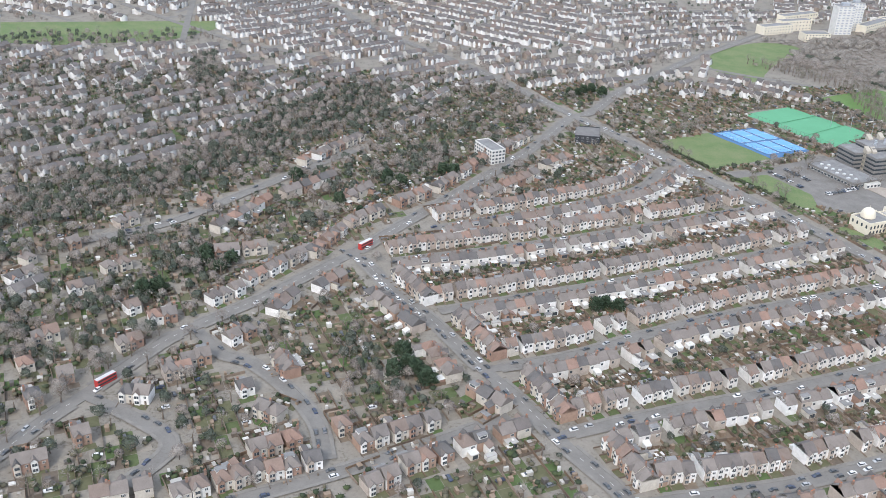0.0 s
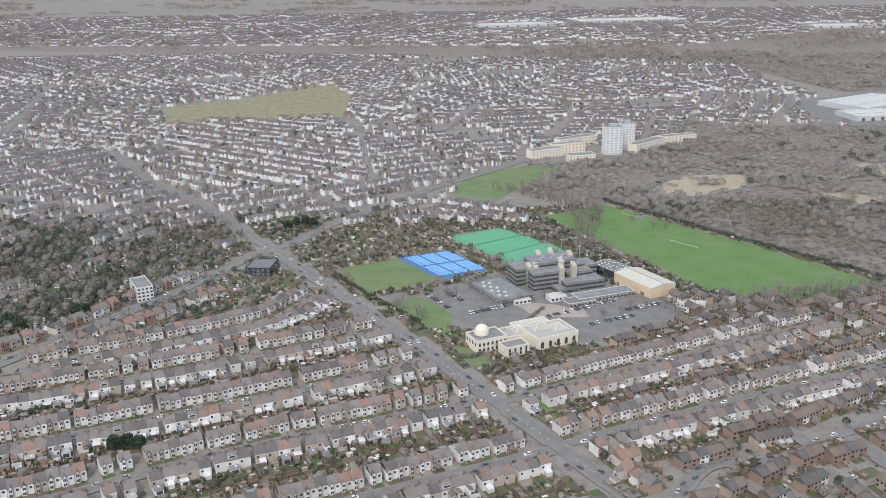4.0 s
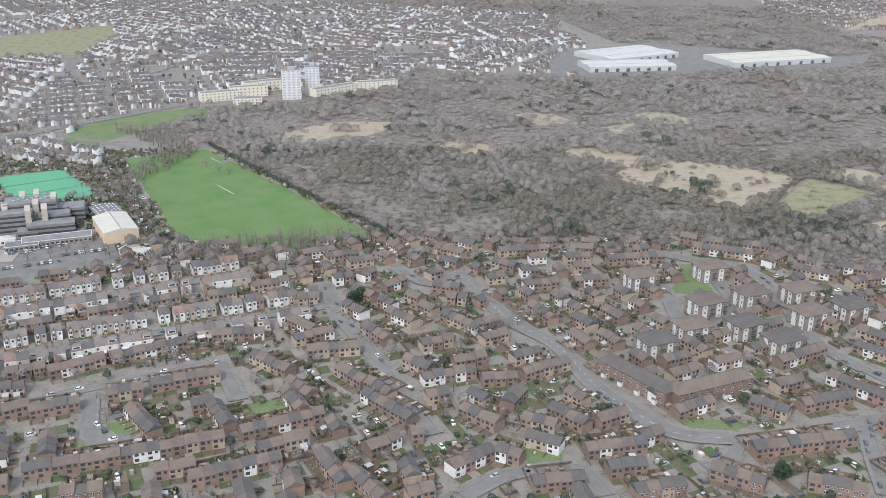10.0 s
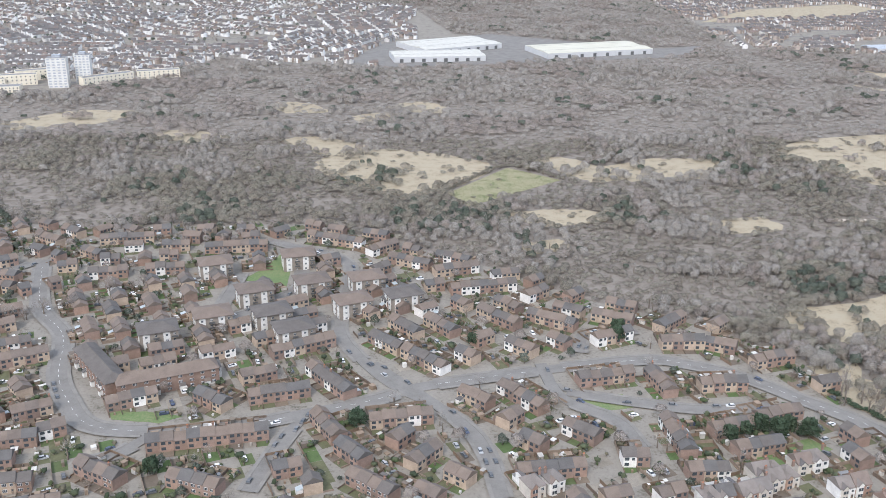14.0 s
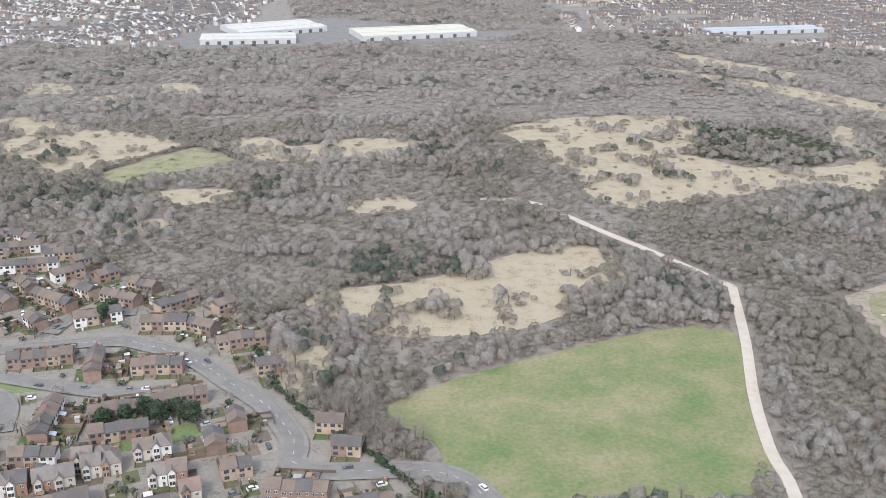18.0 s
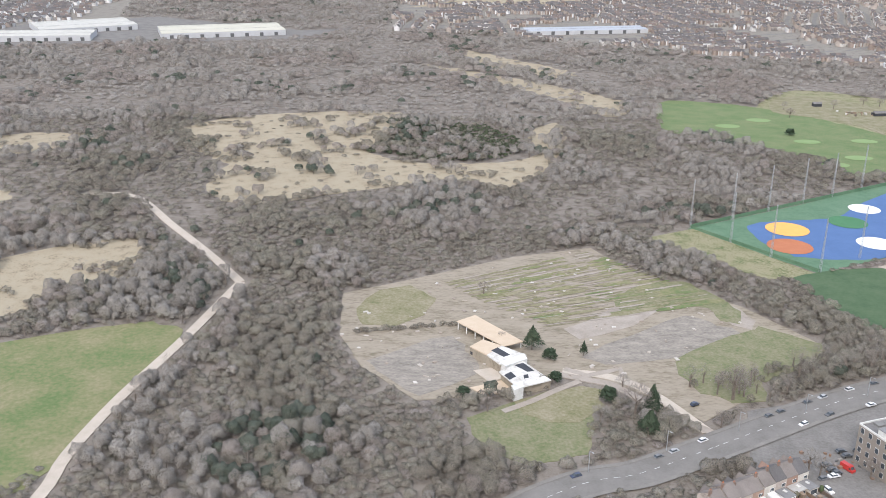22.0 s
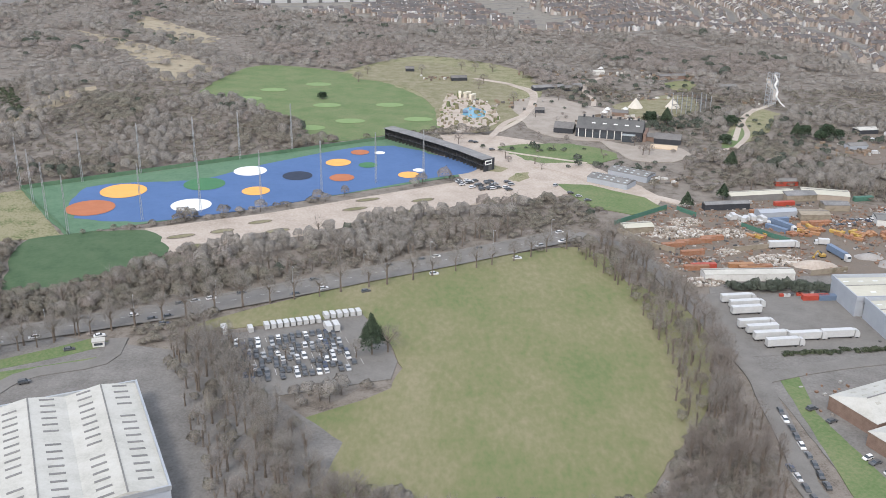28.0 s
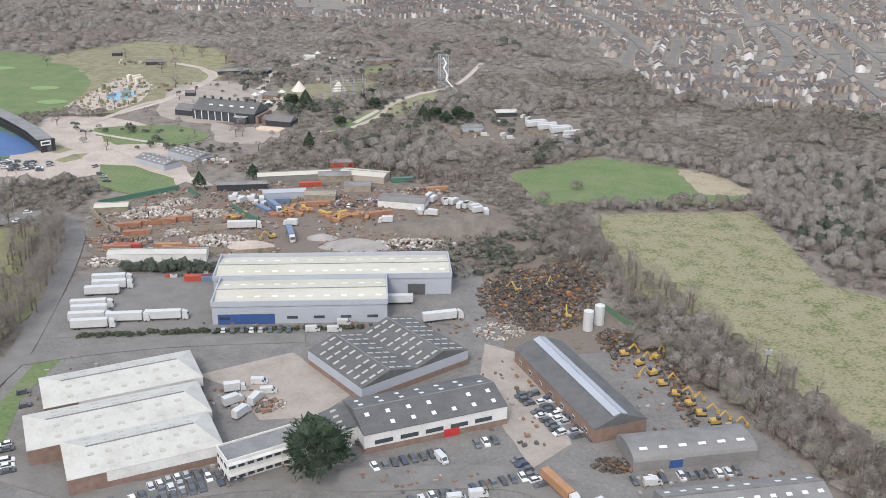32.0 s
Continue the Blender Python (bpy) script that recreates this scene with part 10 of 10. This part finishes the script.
    hy = np.linspace(*((1963, 505)[1], (2004, 504)[1]), 46)
    heap("hedge", HEDGE6, hx + rng.normal(0, .8, 46), hy + rng.normal(0, 1.2, 46), rng.uniform(.9, 1.4, 46), ["evergreen_dark", "bark"], "dark overgrown hedge behind the lorry park", "hedge")
    ob = thing("yard_wall", None, at(0, 0), "stained concrete yard walls round heaps of rubble", "wall")
    for a, b in (((1977, 551), (2011, 560)), ((2005, 522), (2024, 527)), ((1939, 556), (1948, 549)), ((1925, 578), (1941, 553))):
        part("wall_panel", Form().beam((*a, 1.4), (*b, 1.4), .5, 2.8).data("wall_panel", "concrete"), ob)
    ob = thing("sheet_fence", None, at(0, 0), "green sheet fence round a scrapyard", "fence")
    for a, b in (((1992, 587), (2003, 571)), ((2003, 571), (2010, 564)), ((1964, 613), (1972, 602)), ((1925, 588), (1959, 615))):
        part("fence_panel", Form().beam((*a, 1.4), (*b, 1.4), .15, 2.8).data("fence_panel", "box_green"), ob)
    for i in range(8):
        p = ((1983, 498), (1985, 498), (1988, 499), (1991, 499), (1998, 502), (2000, 502), (1992, 499), (1986, 498))[i]
        thing("waste_bin", Form().box(-.9, -.6, .1, .9, .6, 1.3).box(-.95, -.65, 1.3, .95, .65, 1.42, 0, True).data("waste_bin", ("box_red", "van_white", "metal_dark")[i % 3]), at(*p, 0, 4), "wheeled steel waste bin at a yard edge", "bin", "waste bins")


def works_clutter():
    """Pallets, bins and stored goods along the walls and fences of the works."""
    r = random.Random(65)
    bits = Form()
    for x0, y0, x1, y1, n in ((2025, 352, 2070, 366, 60), (2000, 392, 2050, 405, 70), (2108, 372, 2128, 430, 80), (2150, 350, 2195, 362, 110), (2155, 380, 2168, 440, 90), (2085, 445, 2120, 462, 70), (2070, 350, 2110, 360, 60), (1962, 395, 1985, 428, 40), (2110, 452, 2128, 500, 80), (2005, 452, 2085, 456, 40), (1640, 360, 1668, 372, 30), (1560, 372, 1590, 390, 40)):
        for _ in range(n // 2):
            x, y, a, b, h, t = r.uniform(x0, x1), r.uniform(y0, y1), r.uniform(.2, .8), r.uniform(.2, .6), r.uniform(.1, .9), radians(r.choice((20, 110)))
            c, s = math.cos(t), math.sin(t)
            q = [(x + u * c - v * s, y + u * s + v * c) for u, v in ((-a, -b), (a, -b), (a, b), (-a, b))]
            bits.add([(*w, 0) for w in q] + [(*w, .4 + h) for w in q], [[4, 5, 6, 7], [0, 1, 5, 4], [1, 2, 6, 5], [2, 3, 7, 6], [3, 0, 4, 7]])
    tagged(new("yard_goods", bits.data("yard_goods", "scrap")), "pallets, bins and stored goods in works yards", "goods", kind="stuff")


def lorry_blue(x, y, rz):
    ob = lorry(x, y, rz, True)
    ob.data = TRUCK["box"].copy()
    ob.data.materials[0] = MATS["box_blue"]
    ob["label"] = "blue box lorry parked in a scrapyard"
    return ob


HEDGE6 = [bushy(50, 2.2, 4.2, 1.1, .22, 4, 7)]


# ---- filling the place ----
infill_estate()
raise_houses()
landmarks()
bare_yard()
office_yard()
club_grounds()
scrap_yard()
works_clutter()
rnd = random.Random(5)
bus(-150, 382, 55)
bus(-38, 537, 53)
for x, y, rz, n in ((262, 690, -62, 14), (276, 697, -62, 12), (292, 650, 26, 12), (345, 640, 26, 16), (360, 652, 24, 18), (375, 625, 24, 14), (405, 650, 24, 12), (385, 667, 24, 10)):
    park_rows(x, y, rz, n, rnd, .75)
for r in range(4):
    park_rows(1752 - 2 + r * 3.5, 449 - r * 8.5, 16, 16, rnd, .85, 2.7, True)
    park_rows(1752 - 1 + r * 3.5, 444.6 - r * 8.5, 16, 16, rnd, .6, 2.7)
for i in range(9):
    van(1762 + 2.5 * i, 464 + .78 * i, 110)
for i in range(6):
    van(1785 + 2.6 * i, 474 + .7 * i, 110)
for x, y in ((1746, 459), (1787, 462), (1790, 463)):
    box_truck(x, y, 110)
van(1756, 461, 110)
for x, y, rz, cb in ((1961, 492, 8, True), (1963, 486, 8, True), (1962, 480, 8, False), (1961, 467, 8, True), (1963, 462, 8, False), (1964, 456, 8, True), (1967, 450, 8, True), (1978, 456, 6, True), (1992, 458, 6, True), (2096, 459, 16, True)):
    lorry(x, y, rz, cb)
lorry(2079, 474, 4, False)
lorry(2128, 352, -62, True, True)
lorry(2141, 338, -60, True)
park_rows(2013, 448, 3, 9, rnd, .8, 3.4, True)
for x, y in ((2049, 449), (2057, 449), (2060, 455)):
    van(x, y, 6)
park_rows(2005, 338, 28, 16, rnd, .95, 2.6, True)
park_rows(2008, 344, 28, 14, rnd, .9, 2.6, True)
park_rows(1968, 372, -65, 6, rnd, .7, 3, True)
park_rows(1960, 405, -65, 5, rnd, .7, 3, True)
for i in range(3):
    park_rows(2121 + 5.2 * i, 405 - 1.5 * i, -66, 11, rnd, .85, 2.7, True)
park_rows(2077, 362, 22, 14, rnd, .7, 2.9, True)
park_rows(2063, 372, 22, 4, rnd, .9, 2.8)
park_rows(2016, 352, 28, 12, rnd, .9, 2.5)
park_rows(2118, 366, -66, 6, rnd, .9, 2.7)
park_rows(2150, 356, 10, 12, rnd, .75, 2.8)
park_rows(2085, 345, 20, 16, rnd, .6, 3.0)
park_rows(2060, 336, 18, 10, rnd, .6, 3.0)
park_rows(2135, 398, -69, 6, rnd, .7, 3.2)
park_along([(1952, 318), (1946, 345), (1943, 372)], 2.4, rnd, .9, 5.2, True)
for x, y, rz in ((2012, 414, 12), (2030, 397, 40), (2034, 390, 60), (2029, 405, 15), (2037, 398, 70), (2171, 348, 8), (2180, 349, 8), (2046, 340, 15)):
    box_truck(x, y, rz)
for x, y, rz in ((2040, 404, 10), (2096, 366, -60), (2155, 355, 8), (2100, 347, 10), (2106, 349, 10), (2036, 410, 0)):
    van(x, y, rz)
for x, y, rz in ((1572, 373, 20), (1592, 391, 20), (1625, 412, 18), (1650, 424, 20), (1690, 443, 24), (1720, 466, 25), (1800, 500, 24), (1830, 520, 18), (1870, 540, 12), (1660, 380, 60), (1664, 374, 60), (1668, 370, 60), (1571, 366, -70)):
    car(x, y, rz, rnd, True, .16)
park_rows(1600, 362, -70, 7, rnd, .9, 2.8, True)


for name, w, line, pave in ROADS:
    y = np.array(line)[:, 1].mean()
    pts = [tuple(p) for p in line[::4]] + [tuple(line[-1])]
    if pave and len(pts) > 2 and y < 640:
        for sd in (1, -1):
            park_along(pts, sd * (w / 2 - 1.0), rnd, {"side_street": .34, "terrace_street": .5, "high_road": .16, "avenue": .3, "distributor_road": .05}.get(name, .2), 6.4)
for i in range(9):
    LOOSE_CARS.append((1949.3 + rnd.uniform(-.2, .2), 357 + 5.4 * i, 90 + rnd.choice((0, 180))))
fill_gardens()
plant_gardens()
park_rest()


cx, cy = scatter(1880, 2120, 690, 960, 8.0)
k = ~inside(CLUB, cx, cy) & (rng.uniform(0, 1, len(cx)) < .0) | (inside(CLUB, cx, cy) & (np.hypot(cx - 1957, cy - 772) > 30) & (np.hypot(cx - 1943, cy - 667) > 36) & (rng.uniform(0, 1, len(cx)) < .1))
heap("club_shrubs", [bushy(40, 2.2, 4.0, 1.1, .2, 4, 7), bare(90, 2.8, 7.0, 1.7, .16, 4)], cx[k], cy[k], rng.uniform(.6, 1.2, k.sum()), ["twigs", "bark"], "bare shrubs and saplings round the club", "shrubs")


pile("machine_parts", 2174, 412, 4, 30, 1.6, 260, "scrap_dark", "rusty machine parts along a fence", 21, (.15, .7))
pile("machine_parts", 2160, 440, 7, 13, 2.0, 260, "scrap_dark", "rusty machine parts in a yard", 22, (.15, .8))
pile("yard_goods", 2038, 396, 9, 5, 1.2, 90, "scrap", "pallets and goods in a works yard", 23, (.2, .7))
pile("yard_goods", 2118, 450, 10, 8, 1.0, 110, "rubble", "pallets and slabs in a works yard", 24, (.2, .7))
pile("scrap_heap", 2135, 480, 24, 30, 2.6, 2600, "scrap_dark", "rusty heap of scrap metal and machine parts", 6, (.12, .75))
pile("scrap_heap", 2150, 498, 15, 20, 2.4, 900, "scrap_dark", "rusty heap of scrap metal", 7, (.12, .75))
pile("scrap_heap", 2146, 364, 7, 4, 1.6, 160, "scrap_dark", "rusty vehicle parts", 10, (.15, .7))
DIGGER = (Form().box(-1.7, -1.2, 0, 1.7, -.7, .8, 1, True).box(-1.7, .7, 0, 1.7, 1.2, .8, 1, True).box(-1.5, -1.1, .8, 1.3, 1.1, 1.9, 0, True).box(.2, -1.1, 1.9, 1.3, 0, 2.9, 2, True).data("digger_body", ["machine_yellow", "tyre", "glass"]),
          Form().beam((1, .4, 1.6), (3.6, .4, 4.2), .4, .5).beam((3.6, .4, 4.2), (5.4, .4, 1.6), .35, .4).box(5.0, 0, .6, 6.0, .8, 1.6, 0, True).data("digger_arm", "machine_yellow"))
for x, y, rz in ((2165, 425, 30), (2168, 418, 200), (2170, 411, 10), (2173, 404, 340), (2176, 398, 20), (2178, 392, 0), (2181, 387, 15), (2145, 462, 90), (2128, 486, 140), (2140, 490, 60), (2019, 545, 200), (2172, 430, 45), (2161, 432, 10), (2185, 384, 8)):
    ob = thing("excavator", DIGGER[0], at(x, y, 0, rz), "yellow tracked excavator in a scrapyard", "excavator", "plant machines")
    part("digger_arm", DIGGER[1], ob)
part_fence = thing("sheet_fence", None, at(0, 0), "green sheet fence along a works boundary", "fence")
part("fence_panel", Form().beam((2160, 470, 1.4), (2195, 395, 1.4), .15, 2.8).data("fence_panel", "range_green"), part_fence)

# hedges
HEDGE = [bushy(40, 1.6, 2.6, .9, .22, 3, 6)]
for name, line, mats, tall in (("hedge", [(442, 945), (540, 805), (622, 694)], ["evergreen_dark", "bark"], 1.6), ("hedge", [(1090, 475), (1112, 428), (1150, 385), (1180, 345)], ["evergreen", "bark"], .9), ("hedge", [(926, 765), (981, 838), (1023, 800)], ["scrub", "bark"], 1.2), ("hedge", [(1400, 490), (1452, 500)], ["scrub", "bark"], .9), ("hedge", [(345, 655), (290, 575), (262, 612)], ["scrub", "bark"], .9), ("hedge", [(1965, 443), (1995, 446), (2065, 452)], ["gorse", "bark"], .6), ("hedge", [(256, 634), (205, 712), (178, 765)], ["gorse", "bark"], .9)):
    L = np.array(curve(line, 1.6))
    heap(name, HEDGE, L[:, 0] + rng.normal(0, .6, len(L)), L[:, 1] + rng.normal(0, .6, len(L)), rng.uniform(.8, 1.3, len(L)), mats, "dense clipped boundary hedge", "hedge", np.full(len(L), tall))

# single trees
r7 = random.Random(21)
for i in range(9):
    tree(2, 1909 + 3.4 * i + r7.uniform(-1, 1), 362 + r7.uniform(-3, 4), r7.uniform(.9, 1.15), r7.uniform(1.15, 1.5))
tree_line([(1655, 438), (1700, 460), (1760, 487), (1830, 518), (1895, 553)], 10, (1,), r7, 1.05, 1.2, 1.15)
tree_line([(1915, 560), (1928, 520), (1938, 480), (1940, 440), (1930, 400)], 6, (0, 1), r7, 1.1, 2.5, 1.1)
tree_line([(1932, 405), (1925, 370), (1905, 345), (1880, 330)], 6.5, (2, 2, 1), r7, 1.0, 3)
tree_line([(1735, 455), (1752, 420), (1775, 385), (1795, 350), (1850, 322)], 5.5, (0, 1, 1), r7, 1.1, 3)
tree_line([(1760, 432), (1800, 440)], 12, (1,), r7, .8, 2)
tree_line([(1895, 330), (1915, 325)], 8, (2,), r7, 1.0, 2, 1.2)
tree(4, 1806, 441, 1.45, 1.0)
tree(0, 1812, 443, 1.2)
tree(3, 2061, 358, 2.3, .95)
for x, y in ((1522, 420), (1521, 415)):
    tree(3 if y > 460 else 4, x, y, 1.0)
tree_line([(660, 515), (720, 545), (745, 575)], 9, (0, 1), r7, .9, 4)
for x, y in ((-8, 400), (-4, 396), (-14, 393), (-10, 412), (2, 388), (-128, 505), (-120, 498), (-115, 508), (-132, 515), (-148, 470), (-155, 465), (-30, 640), (-20, 632), (10, 660), (18, 655), (95, 465), (101, 470), (108, 467), (-45, 585), (-60, 600), (610, 575), (606, 570), (135, 868), (150, 880), (142, 875), (128, 872), (158, 868), (-95, 640), (-170, 640)):
    tree(3, x, y, r7.uniform(.9, 1.3), r7.uniform(.9, 1.2))
for x, y in ((1055, 415), (1062, 411), (1048, 412), (1068, 416), (1075, 410), (1040, 408), (1010, 505), (1012, 512), (935, 500), (880, 420), (655, 345), (800, 385), (930, 355)):
    tree(3, x, y, r7.uniform(.8, 1.2))
tree_line([(-138, 425), (-150, 400), (-165, 372), (-180, 340)], 9, (0, 1), r7, .95, 5)
tree_line([(-120, 425), (-90, 455), (-60, 490)], 16, (0,), r7, .7, 2)
tree_line([(300, 655), (330, 668), (372, 682)], 9, (0, 1), r7, .7, 2)
tree_line([(268, 672), (285, 690), (300, 712)], 9, (0, 1), r7, .7, 2)
tree_line([(388, 640), (420, 652), (450, 640)], 10, (0, 1), r7, .75, 3)
tree_line([(205, 712), (180, 752), (210, 770), (240, 800)], 8, (0, 1), r7, .9, 2)
tree_line([(258, 640), (240, 668), (262, 700), (300, 722)], 8, (0, 1), r7, .8, 2)
for x, y in ((470, 850), (480, 845), (505, 860), (455, 870)):
    tree(0, x, y, .8)
tree(3, 1741, 880, 1.0, .7)
for x, y in ((2133, 560), (2130, 690), (2170, 620), (2120, 640), (2150, 600), (2198, 420), (2095, 640), (2050, 660), (1960, 652)):
    tree(5, x, y, 1.1)
woods()
undergrowth()
belts()
town_trees()
town_belts()
gx, gy = scatter(1380, 1525, 785, 926, 4.6)
ok = inside([(1385, 813), (1423, 921), (1483, 902), (1520, 835), (1485, 791), (1434, 790)], gx, gy)
heap("gorse_thicket", [bushy(14, 2.0, 2.4, 1.0, .35, 3, 6)], gx[ok], gy[ok], rng.uniform(.8, 1.4, ok.sum()), ["gorse", "bark"], "dark evergreen gorse thicket on the heath", "shrubs")
sx, sy = scatter(560, 1720, 640, 1200, 15)
ok = np.zeros(len(sx), bool)
for z in OPEN[18:36]:
    ok |= inside(z, sx, sy)
ok &= rng.uniform(0, 1, len(sx)) < .5
heap("heath_shrubs", [bushy(16, 2.0, 1.8, .9, .25, 3, 6), bushy(16, 3.0, 1.4, .9, .25, 3, 6)], sx[ok], sy[ok], rng.uniform(.5, 1.3, ok.sum()), ["scrub", "bark"], "low brown shrubs and bramble on dry grass", "shrubs")
SKIPS = ((470, 915, 40), (430, 940, 60), (405, 965, 75), (129, 752, 25), (130, 870, 28), (493, 1168, 40), (430, 1150, 60), (545, 1195, 50))
far_houses("suburb_houses", TOWN, (-640, 900, 880, 1420), 3, SKIPS, turns=(.35, .9, -.55), green=.7)
far_houses("suburb_houses", [(-420, 300), (-190, 330), (-230, 560), (-100, 720), (100, 820), (-60, 900), (-420, 900)], (-420, 100, 300, 880), 8, (), turns=(.75, .95), pitch=60, green=.75)
far_houses("suburb_houses", TOWN, (-1050, 900, 1420, 2300), 4, ((950, 1478, 70), (931, 1381, 62), (1150, 1446, 85)), turns=(.9, -.2, .3, -.7), green=.5, plain=True)
far_houses("suburb_houses", EAST, (1380, 3100, 780, 2300), 5, ((1661, 1495, 100),), "far_brick", turns=(.42, .15, 1.3), pitch=44, green=.12, tall=.6)
far_houses("suburb_houses", EAST, (1380, 3500, 2300, 3000), 6, (), "far_brick", turns=(.1, .5, 1.2), pitch=56, green=.12, unit=8.5, plain=True, tall=.8)
far_houses("suburb_houses", FARTOWN, (-1500, 2200, 2350, 3500), 9, ((560, 2950, 150), (900, 3050, 180), (1480, 2750, 150)), turns=(.0, .4, -.5), cell=330, pitch=68, green=.2, unit=11.0, plain=True)
print("objects", len(bpy.data.objects), "houses", len(HOUSES), "cars", CAR_COUNT[0])
